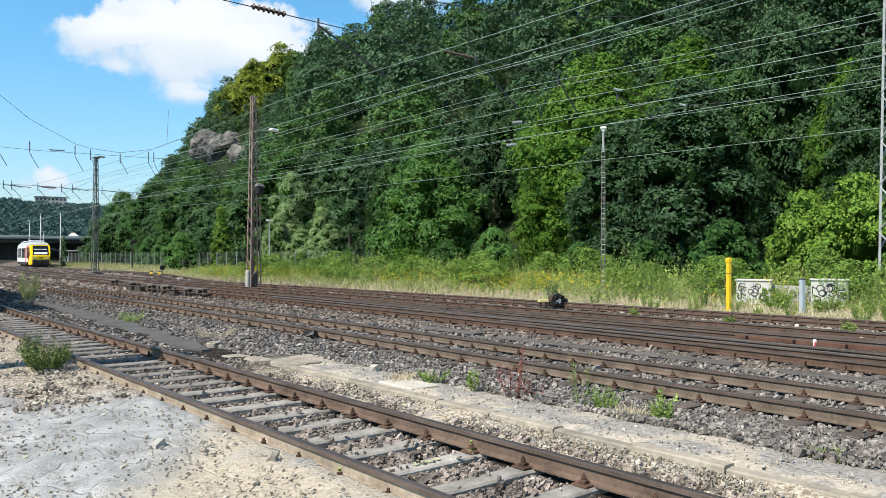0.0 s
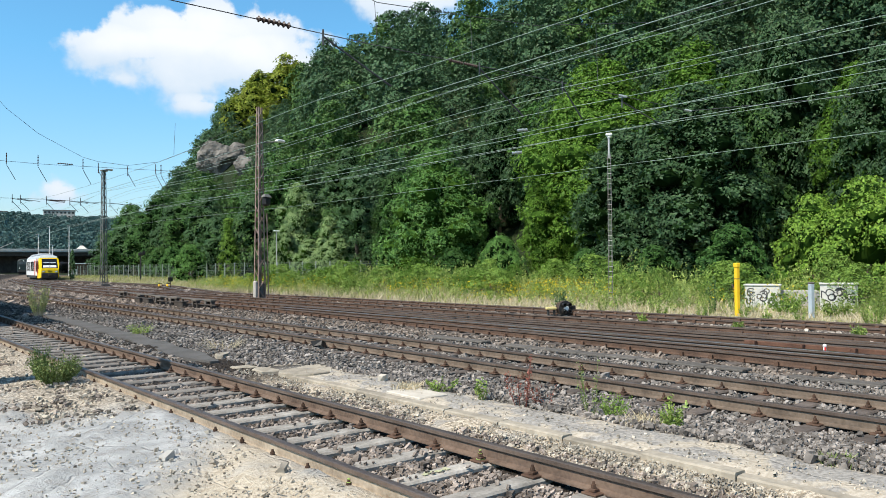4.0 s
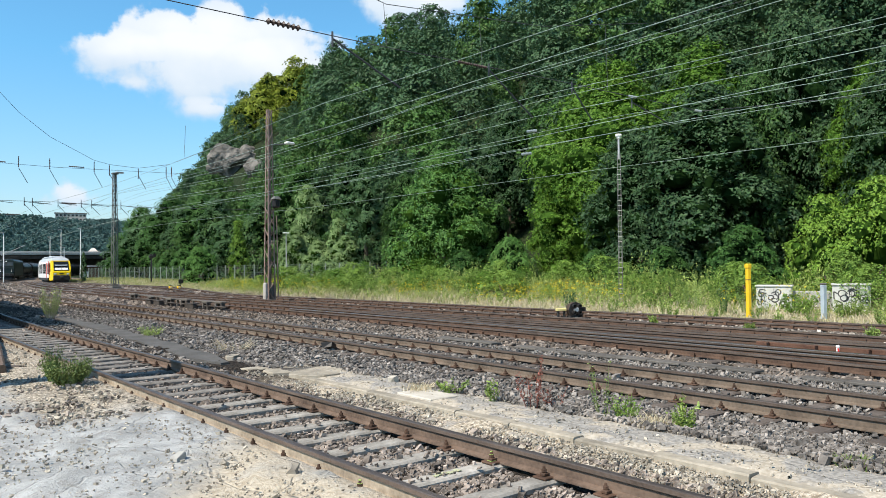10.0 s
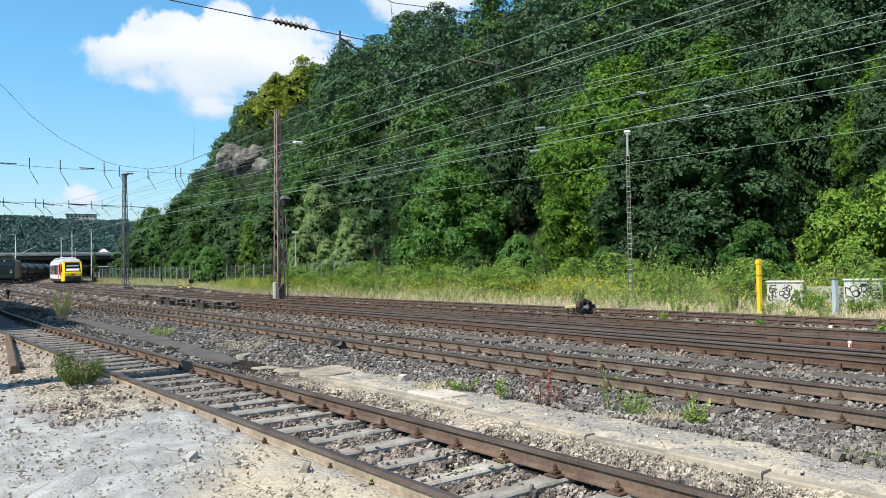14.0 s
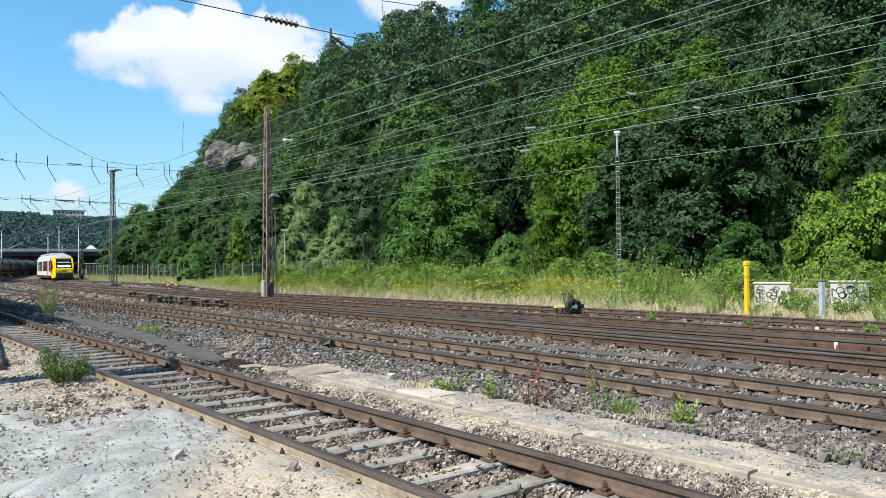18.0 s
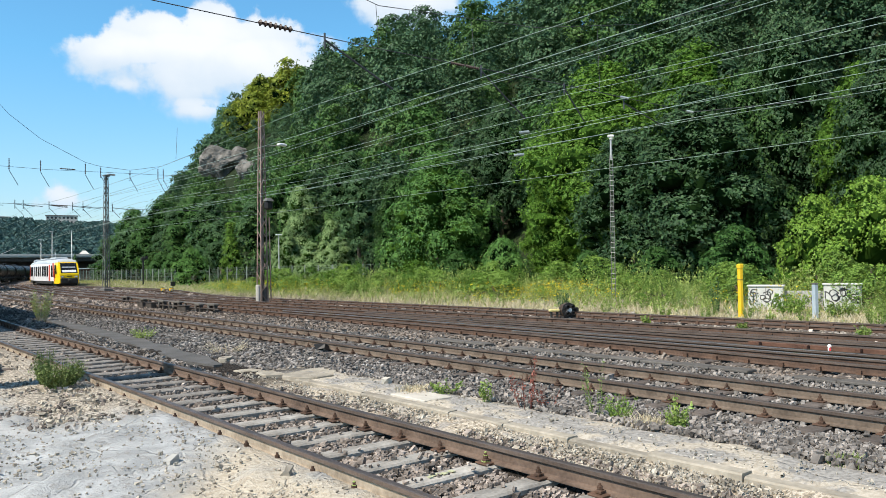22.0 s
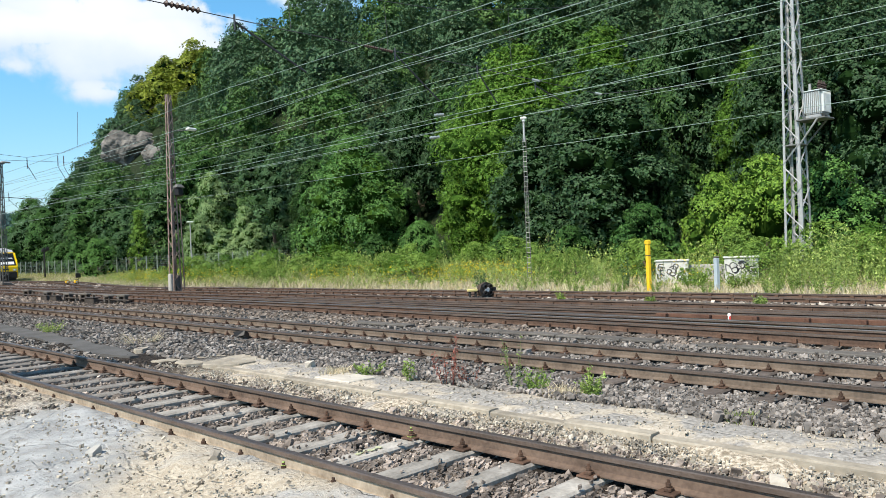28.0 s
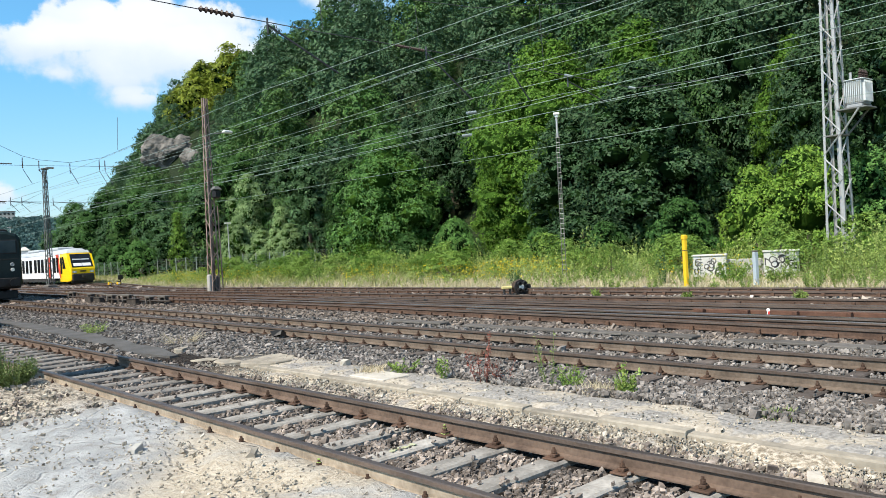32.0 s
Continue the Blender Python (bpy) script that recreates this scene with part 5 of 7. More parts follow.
def scribble(seed, w, h, strokes, r=0.022):
    """Spray strokes as flat bent bars on a cabinet's face (x across, z up)."""
    rng = random.Random(seed)
    s = Shape()
    for k in range(strokes):
        x, z = (k + 0.5) / strokes * w * 0.9 - w * 0.45, h * rng.uniform(0.35, 0.75)
        ang = rng.uniform(0, 6.28)
        turn = rng.choice((-1, 1)) * rng.uniform(0.45, 0.95)
        pts = []
        for i in range(9):
            pts.append((x, z))
            x = min(max(x + math.cos(ang) * 0.075, -w * 0.46), w * 0.46)
            z = min(max(z + math.sin(ang) * 0.075, h * 0.12), h * 0.92)
            ang += turn * rng.uniform(0.2, 1.3)
        for (xa, za), (xb, zb) in zip(pts, pts[1:]):
            d = math.hypot(xb - xa, zb - za) or 1
            nx, nz = -(zb - za) / d * r, (xb - xa) / d * r
            s.add([(xa + nx, -0.004, za + nz), (xb + nx, -0.004, zb + nz), (xb - nx, -0.004, zb - nz), (xa - nx, -0.004, za - nz)], [(0, 1, 2, 3)])
    return s


def cabinet(x, y, w, d, h, seed, label, strokes):
    root = thing("relay_cabinet", label, "cabinet", "cabinets in the meadow", at=pose(x, y, 0.05, 0, 0, -66))
    part("body", Shape().box((-w / 2, 0, -0.1), (w / 2, d, h - 0.06), 0, 0.02), M["box"], root)
    part("lid", Shape().box((-w / 2 - 0.04, -0.05, h - 0.06), (w / 2 + 0.04, d + 0.04, h + 0.01), 0, 0.02), M["box"], root)
    tagged(part("spray_scribble", scribble(seed, w, h - 0.1, strokes), M["spray"], root, "black sprayed scribble"), kind="stuff")
    part("door_joint", Shape().box((-0.008, -0.003, 0.05), (0.008, 0.0, h - 0.12)), M["concrete_dark"], root)


yellow_post(), grey_post()
cabinet(29.55, 15.45, 1.32, 0.8, 0.98, 3, "white concrete relay cabinet covered in scribbles", 13)
cabinet(30.0, 12.65, 1.28, 0.8, 1.06, 8, "white concrete relay cabinet with a sprayed tag", 14)
low = thing("low_wall", "low grey concrete wall with sprayed curves", "wall", at=pose(30.6, 14.5, 0.05, 0, 0, -66))
part("wall_body", Shape().box((-1.0, 0, -0.1), (1.0, 0.25, 0.74), 0, 0.02), M["concrete"], low)
part("spray_scribble", scribble(14, 1.9, 0.7, 5, 0.025), M["concrete_dark"], low)


def dwarf_signal():
    root = thing("dwarf_signal", "brown black hooded ground signal beside the rails", "railway signal", at=pose(21.55, 18.95, -0.04, 0, 0, -20))
    root.scale = (0.74, 0.74, 0.74)
    body = [(0, 0.30), (0.02, 0.37), (0.30, 0.39), (0.44, 0.35), (0.52, 0.22)]
    part("housing", Shape().lathe((0, -0.08, 0.42), body, 8, axis=(0, 1, 0)), M["signal_brown"], root, "rusty brown hood")
    part("rim", Shape().lathe((0, -0.11, 0.42), [(0, 0.40), (0.03, 0.41), (0.05, 0.37)], 8, axis=(0, 1, 0)), M["black"], root)
    for x, z in ((-0.15, 0.60), (0.15, 0.60), (0.15, 0.28), (-0.15, 0.28)):
        part("lens_hood", Shape().lathe((x, -0.10, z), [(0, 0.10), (-0.20, 0.11), (-0.205, 0.09), (-0.03, 0.06)], 12, axis=(0, 1, 0)), M["black"], root)
    part("white_plate", Shape().box((-0.13, -0.20, 0.30), (0.13, -0.10, 0.54), 0, 0.02), M["white_sign"], root)
    part("side_lamp", Shape().box((0.34, -0.2, 0.34), (0.52, 0.02, 0.56), 0, 0.03), M["black"], root)
    part("foot", Shape().box((-0.32, -0.05, -0.06), (0.32, 0.3, 0.12), 0, 0.03), M["train_dark"], root)
    part("cable_box", Shape().box((-0.98, 0.05, 0.36), (-0.42, 0.25, 0.50), 0, 0.03), M["cream"], root, "pale yellow cable box")
    for x in (-0.86, -0.52):
        part("cable_foot", Shape().box((x - 0.05, 0.1, -0.05), (x + 0.05, 0.2, 0.36), 0, 0.01), M["train_dark"], root)


dwarf_signal()


def red_marker():
    root = thing("boundary_marker", "small white marker with a red patch between rails", "marker", at=pose(16.15, 7.1, 0.05, 0, 0, -50))
    root.scale = (0.55, 0.55, 0.6)
    part("peg", Shape().tube((0, 0, -0.05), (0, 0, 0.2), 0.06, 8), M["white_sign"], root)
    part("cap", Shape().lathe((0, 0, 0.2), [(0, 0.075), (0.05, 0.07), (0.08, 0.03)], 10), M["white_sign"], root)
    part("patch", Shape().box((-0.03, -0.068, 0.04), (0.03, -0.058, 0.17)), M["red_sign"], root)


red_marker()


def trestles():
    """A run of low stands beside the turnout, with planks laid along them."""
    one = thing("wire_stand", "low near black concrete wire stand with a pale chipped edge", "wire stand", "wire stands along the track", at=pose(14.34, 34.7, 0, 0, 0, 4))
    part("post", Shape().box((-0.09, -0.30, -0.1), (0.09, -0.14, 0.30), 0, 0.025), M["black_concrete"], one)
    part("post", Shape().box((-0.09, 0.16, -0.1), (0.09, 0.32, 0.32), 0, 0.025), M["black_concrete"], one)
    part("cap", Shape().loft([[(-0.12, -0.34, 0.29), (0.12, -0.34, 0.29), (0.12, 0.36, 0.29), (-0.12, 0.36, 0.29)], [(-0.13, -0.36, 0.35), (0.13, -0.36, 0.35), (0.13, 0.38, 0.35), (-0.13, 0.38, 0.35)],
                              [(-0.10, -0.28, 0.40), (0.10, -0.28, 0.40), (0.10, 0.30, 0.40), (-0.10, 0.30, 0.40)]]), M["plank"], one)
    part("edge_strip", Shape().box((-0.14, 0.18, 0.04), (-0.093, 0.30, 0.27), 0, 0.01), M["concrete_dark"], one, "pale chipped edge")
    spots = [(14.34, 34.7), (14.16, 35.9), (14.2, 38.9), (14.1, 40.9), (14.7, 45.8), (15.0, 50.2)]
    for k, (x, y) in enumerate(spots[1:]):
        copy_thing(one, pose(x, y, 0.02 * ((k * 5) % 3 - 1), 0, 3 * ((k * 7) % 3 - 1), 4 + 7 * ((k * 5) % 3 - 1)))
    for k, ((xa, ya), (xb, yb)) in enumerate(zip(spots, spots[1:])):
        off = 0.17 if k % 2 else 0.15
        turn = -math.degrees(math.atan2(xb - xa, yb - ya))
        l = math.hypot(xb - xa, yb - ya)
        solid("cover_plank", Shape().box((off, 0.1, 0.30), (off + 0.26, l - 0.06, 0.355), 0, 0.012).box((off + 0.02, 0.3, -0.08), (off + 0.12, 0.42, 0.30)).box((off + 0.02, l - 0.5, -0.08), (off + 0.12, l - 0.38, 0.30)), M["plank"], "weathered grey cover plank laid beside the stands", "plank", "cover planks", at=pose(xa, ya, 0, 0, 0, turn))
    for k, (x, y, l) in enumerate(((14.0, 42.4, 0.9), (14.05, 44.0, 0.7), (13.95, 37.4, 0.8))):
        solid("cable_box", Shape().box((-0.16, -l / 2, -0.08), (0.16, l / 2, 0.2), 0, 0.03).box((-0.18, -l / 2 - 0.02, 0.2), (0.18, l / 2 + 0.02, 0.235), 0, 0.01), M["black_concrete"], "low grimy concrete cable box between the stands", "cable box", "cable boxes", at=pose(x, y, 0, 0, 0, 5 * k))
    solid("signal_pipe", Shape().tube((14.16, 33.6, 0.14), (14.02, 40.8, 0.15), 0.035, 6).tube((14.02, 40.8, 0.15), (15.0, 52.2, 0.14), 0.035, 6), M["black_concrete"], "sooty signal pipe lying along the stands", "pipe", "signal pipes", "structure")


trestles()


def rail_stub():
    """A leftover rail that swings away from the siding and ends in the yard."""
    root = thing("steel_beam", "rusty dusty steel beam lying at the yard's edge", "steel beam", at=pose(0, 0, 0))

    def stub_line(y):
        return np.interp(y, [15, 16.0, 19.8, 24.2], [2.28, 2.42, 2.93, 3.50])
    beam = []
    for y in np.linspace(15.7, 24.0, 9):
        x = float(stub_line(y))
        beam.append([(x - 0.09, y, 0.0), (x + 0.10, y, 0.0), (x + 0.07, y, 0.19), (x + 0.03, y, 0.22), (x - 0.05, y, 0.21)])
    part("beam", Shape().loft(beam), M["rail_rust"], root)
    for y in (17.0, 18.6, 20.2, 21.8):
        x = float(stub_line(y))
        part("sleeper_end", Shape().box((x - 0.5, y - 0.1, -0.04), (x + 0.45, y + 0.1, 0.05), 0, 0.02), M["sleeper_dark"], root)


rail_stub()
post = thing("dark_marker", "short dark square marker post in the ballast", "marker post", at=pose(9.3, 64.0, 0))
part("post", Shape().box((-0.06, -0.06, -0.05), (0.06, 0.06, 0.45), 0, 0.02), M["train_dark"], post)
part("plate", Shape().box((-0.14, -0.1, 0.3), (0.14, -0.06, 0.66), 0, 0.02), M["train_dark"], post)
for x, y in ((24.66, 71.45), (25.08, 70.45)):
    ob = thing("point_lantern", "small yellow and black point lantern beside the rails", "point lantern", "point lanterns", at=pose(x, y, 0.0))
    part("post", Shape().box((-0.08, -0.08, -0.1), (0.08, 0.08, 0.2), 0, 0.02), M["black"], ob)
    part("case", Shape().box((-0.16, -0.15, 0.14), (0.16, 0.15, 0.40), 0, 0.06), M["yellow"], ob)
    part("lid", Shape().box((-0.12, -0.12, 0.40), (0.12, 0.12, 0.46), 0, 0.02), M["black"], ob)
    part("lantern", Shape().box((-0.07, -0.17, 0.19), (0.07, -0.145, 0.34), 0, 0.01), M["white_sign"], ob, "white lantern pane")
box_sign = thing("ground_sign", "dark post with a square board in the meadow", "sign", at=pose(25.5, 71.1, 0.05))
part("post", Shape().tube((0, 0, -0.1), (0, 0, 0.9), 0.04, 6), M["black"], box_sign)
part("board", Shape().box((-0.22, -0.06, 0.55), (0.22, 0.06, 0.95), 0, 0.03), M["black"], box_sign)
dark_pole = thing("signal_post", "dark signal post with a round head before the trees", "railway signal", at=pose(33.0, 103.0, 0.15))
part("pole", Shape().tube((0, 0, -0.1), (0, 0, 3.9), 0.10, 8), M["black"], dark_pole)
part("head", Shape().box((-0.34, -0.2, 3.35), (0.26, 0.12, 3.75), 0, 0.08), M["black"], dark_pole)
part("arm", Shape().box((0.2, -0.06, 3.5), (0.62, 0.06, 3.95), 0, 0.05), M["black"], dark_pole)


def fence():
    root = thing("fence", "green grey wire mesh fence below the trees", "fence", kind="structure")
    post_me = Shape().tube((0, 0, -0.1), (0, 0, 2.05), 0.055, 6).mesh("fence_post", M["fence"])
    mesh = Shape()
    ys = [56 + 2.6 * k for k in range(40)]
    fx = [38.2 + 0.6 * math.sin(y / 23) for y in ys]
    for x, y in zip(fx, ys):
        part("fence_post", post_me, None, root, at=pose(x, y, float(ground_height(x, y))))
    for (xa, ya), (xb, yb) in zip(zip(fx, ys), zip(fx[1:], ys[1:])):
        za, zb = float(ground_height(xa, ya)), float(ground_height(xb, yb))
        for h in np.linspace(0.1, 1.95, 10):
            mesh.tube((xa, ya, za + h), (xb, yb, zb + h), 0.005, 3, caps=False)
        for k in range(13):
            u = k / 13
            x, y, z = xa + (xb - xa) * u, ya + (yb - ya) * u, za + (zb - za) * u
            mesh.tube((x, y, z + 0.05), (x, y, z + 1.98), 0.006, 3, caps=False)
    tagged(part("wire_mesh", mesh, M["fence"], root), kind="stuff")


fence()


# ---------------------------------------------------------------- foliage
def leaves(rng, centres, outward, size, droop=0.0, spread=0.75, stretch=1.5):
    """Pointed leaf clumps, three corners each."""
    n = len(centres)
    nrm = outward + rng.normal(0, spread, (n, 3))
    nrm /= np.linalg.norm(nrm, axis=1, keepdims=True) + 1e-9
    ref = rng.normal(0, 1, (n, 3)) + np.array([0, 0, -droop])
    u = ref - nrm * (ref * nrm).sum(1, keepdims=True)
    u /= np.linalg.norm(u, axis=1, keepdims=True) + 1e-9
    w = np.cross(nrm, u)
    s = (size * rng.uniform(0.65, 1.35, n))[:, None]
    fold = nrm * s * rng.uniform(-0.25, 0.05, (n, 1))
    a = centres + u * s * stretch * 0.5
    b = centres - u * s * stretch * 0.4 + w * s * 0.45 + fold
    c = centres - u * s * stretch * 0.4 - w * s * 0.45 + fold
    return np.stack([a, b, c], 1).reshape(-1, 3)


def lobes_of(rng, height, width, count, low=0.12, cone=0.0, bough=0.19):
    """Centres and radii of a crown's boughs on an egg of that size, standing on z = 0."""
    cs, rs = [], []
    for k in range(count):
        t = (k + rng.uniform(0.1, 0.9)) / count
        z = height * (low + (0.92 - low) * t)
        prof = math.sin(math.pi * min(1, (0.10 + 0.9 * t) ** 0.8)) ** 0.6 if not cone else (1 - t) ** 0.9 + 0.05
        rad = width * 0.5 * prof
        r = rng.uniform(0.6, 1.25) * (bough * width if not cone else 0.13 * width + 0.05)
        ang = k * 2.4 + rng.uniform(-0.6, 0.6)
        q = max(rad - r * 0.7, 0) * rng.uniform(0.72, 1.12)
        cs.append((math.cos(ang) * q, math.sin(ang) * q, z))
        rs.append((r, r, r * rng.uniform(0.6, 0.85)))
    cs.append((0, 0, height * (0.47 + 0.2 * low)))
    rs.append((width * 0.27, width * 0.27, height * 0.34))
    return np.array(cs), np.array(rs)


def crown(seed, height, width, count, n, size, low=0.12, cone=0.0, droop=0.3, bough=0.19, ragged=0.28):
    """Leaf clumps on the outer and upper sides of a crown's boughs."""
    rng = np.random.default_rng(seed)
    cs, rs = lobes_of(rng, height, width, count, low, cone, bough)
    weight = rs[:, 0] * rs[:, 2]
    weight[-1] *= 0.35
    per = 8
    m = max(1, n // per)
    pick = rng.choice(len(cs), m, p=weight / weight.sum())
    out = cs[pick] - np.array([0, 0, height * 0.42])
    out /= np.linalg.norm(out, axis=1, keepdims=True) + 0.3
    d = rng.normal(0, 1, (m, 3)) + out * 0.75
    d[:, 2] += 0.5
    d /= np.linalg.norm(d, axis=1, keepdims=True)
    shell = 1 - np.abs(rng.normal(0, 0.12, m))[:, None] + (rng.random((m, 1)) < 0.15) * rng.uniform(0, 0.4, (m, 1))
    spray = cs[pick] + d * rs[pick] * shell
    # each spray is a drooping, ragged fan of leaves that share a facing
    face = d + rng.normal(0, ragged, (m, 3)) + np.array([0, 0, 0.30])
    face /= np.linalg.norm(face, axis=1, keepdims=True)
    reach = size * rng.uniform(1.0, 2.3, m)
    off = rng.normal(0, 0.62, (m, per, 3)) * reach[:, None, None]
    off -= face[:, None] * (off * face[:, None]).sum(-1, keepdims=True) * 0.72
    off[..., 2] -= (0.16 + 0.15 * droop) * np.linalg.norm(off, axis=-1)
    p = (spray[:, None] + off).reshape(-1, 3)
    return leaves(rng, p, np.repeat(face, per, 0), size, droop, 0.34), cs, rs


ICO_V = np.array([(1, 0, 0), (-1, 0, 0), (0, 1, 0), (0, -1, 0), (0, 0, 1), (0, 0, -1)], float)
ICO_F = np.array([(0, 2, 4), (2, 1, 4), (1, 3, 4), (3, 0, 4), (2, 0, 5), (1, 2, 5), (3, 1, 5), (0, 3, 5)])


def ball(level=1):
    v, f = ICO_V.copy(), ICO_F.copy()
    for _ in range(level):
        mids, out, vs = {}, [], list(map(tuple, v))

        def mid(a, b):
            key = (min(a, b), max(a, b))
            if key not in mids:
                m = (v[a] + v[b]) / 2
                vs.append(tuple(m / np.linalg.norm(m)))
                mids[key] = len(vs) - 1
            return mids[key]
        for a, b, c in f:
            ab, bc, ca = mid(a, b), mid(b, c), mid(c, a)
            out += [(a, ab, ca), (b, bc, ab), (c, ca, bc), (ab, bc, ca)]
        v, f = np.array(vs), np.array(out)
    return v, f


BALL_V, BALL_F = ball(1)


# balls added inside the boughs, coloured dark to read as crown shade
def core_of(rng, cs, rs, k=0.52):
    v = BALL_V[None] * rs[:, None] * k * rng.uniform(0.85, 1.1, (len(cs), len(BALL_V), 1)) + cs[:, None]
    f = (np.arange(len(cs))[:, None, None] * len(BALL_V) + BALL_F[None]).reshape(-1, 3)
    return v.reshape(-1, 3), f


def trunk_shape(rng, height, r, cs):
    s = Shape()
    pts = [(0, 0, -0.3), (rng.uniform(-0.1, 0.1), rng.uniform(-0.1, 0.1), height * 0.35), (rng.uniform(-0.3, 0.3), rng.uniform(-0.3, 0.3), height * 0.75)]
    for (a, b), (ra, rb) in zip(zip(pts, pts[1:]), ((r, r * 0.75), (r * 0.75, r * 0.3))):
        s.tube(a, b, ra, 7, r2=rb)
    for c in cs[:8]:
        z = max(height * 0.15, c[2] * 0.55)
        s.tube((0, 0, z), tuple(c), r * 0.35, 5, r2=r * 0.1)
    return s


TREES = {}


def tree_kind(key, seed, height, width, count, n, size, leaf, low=0.12, cone=0.0, droop=0.3, core="leaf_core_shade"):
    lv, cs, rs = crown(seed, height, width, count, n, size, low, cone, droop)
    rng = np.random.default_rng(seed + 7)
    me = array_mesh("crown", lv, 3, [M[leaf]])
    kv, kf = core_of(rng, cs, rs, 0.66 if core == "leaf_core_shade_light" else 0.56)
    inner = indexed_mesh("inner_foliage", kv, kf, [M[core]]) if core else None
    tr = trunk_shape(random.Random(seed), height * 0.7, 0.02 * height + 0.04, cs).mesh("trunk", M["bark"])
    TREES[key] = (me, inner, tr, height)


def plant(key, x, y, scale, label, category="tree", group="trees below the hill", wide=1.0, turn=None, sink=0.0):
    me, inner, tr, height = TREES[key]
    z = float(ground_height(x, y)) - sink
    root = thing(category if category != "tree" else "tree", label, category, group, at=pose(x, y, z, 0, 0, random.uniform(0, 360) if turn is None else turn))
    root.scale = (scale * wide, scale * wide, scale)
    part("trunk", tr, None, root)
    c = part("crown", me, None, root)
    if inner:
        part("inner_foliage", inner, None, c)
    return root


tree_kind("maple", 101, 12.0, 9.5, 46, 27000, 0.14, "leaf_dark", 0.06)
tree_kind("maple2", 102, 13.0, 8.5, 46, 27000, 0.14, "leaf_dark", 0.06)
tree_kind("ash", 103, 12.0, 8.5, 42, 25000, 0.14, "leaf_warm", 0.06)
tree_kind("ash2", 104, 10.5, 9.0, 42, 30000, 0.14, "leaf_ash", 0.04, core="leaf_core_shade_light")
tree_kind("maple3", 114, 12.5, 9.0, 34, 12000, 0.18, "leaf_mid", 0.06)
tree_kind("ash3", 115, 12.0, 8.5, 34, 12000, 0.18, "leaf_birch", 0.05)
tree_kind("robinia", 105, 14.0, 12.0, 84, 78000, 0.125, "leaf_bright", 0.04, core="leaf_core_shade_light")
tree_kind("robinia2", 116, 13.0, 8.0, 52, 36000, 0.125, "leaf_bright", 0.05, core="leaf_core_shade_light")
tree_kind("willow", 106, 6.5, 5.0, 20, 16000, 0.10, "leaf_grey", 0.02, droop=0.9, core="leaf_core_shade_light")
tree_kind("birch", 113, 12.0, 5.0, 36, 13000, 0.14, "leaf_birch", 0.04, droop=1.6)
tree_kind("fir", 107, 8.0, 3.4, 46, 9000, 0.13, "leaf_lime", 0.02, cone=1.0, droop=0.8)
tree_kind("gold", 108, 12.0, 9.5, 30, 5000, 0.36, "leaf_yellow", 0.05)
tree_kind("shrub", 109, 3.6, 4.2, 22, 12500, 0.08, "leaf_ash", 0.02)
tree_kind("shrub_green", 110, 3.6, 4.2, 22, 10500, 0.085, "leaf_mid", 0.02)
tree_kind("shrub_yellow", 117, 3.6, 4.2, 22, 12500, 0.08, "leaf_lime", 0.02, core="leaf_core_shade_light")
tree_kind("bush", 111, 1.9, 2.4, 18, 4200, 0.052, "hedge", 0.02, core="")
tree_kind("bush_dark", 112, 2.1, 2.4, 18, 4200, 0.052, "leaf_bright", 0.02, core="")


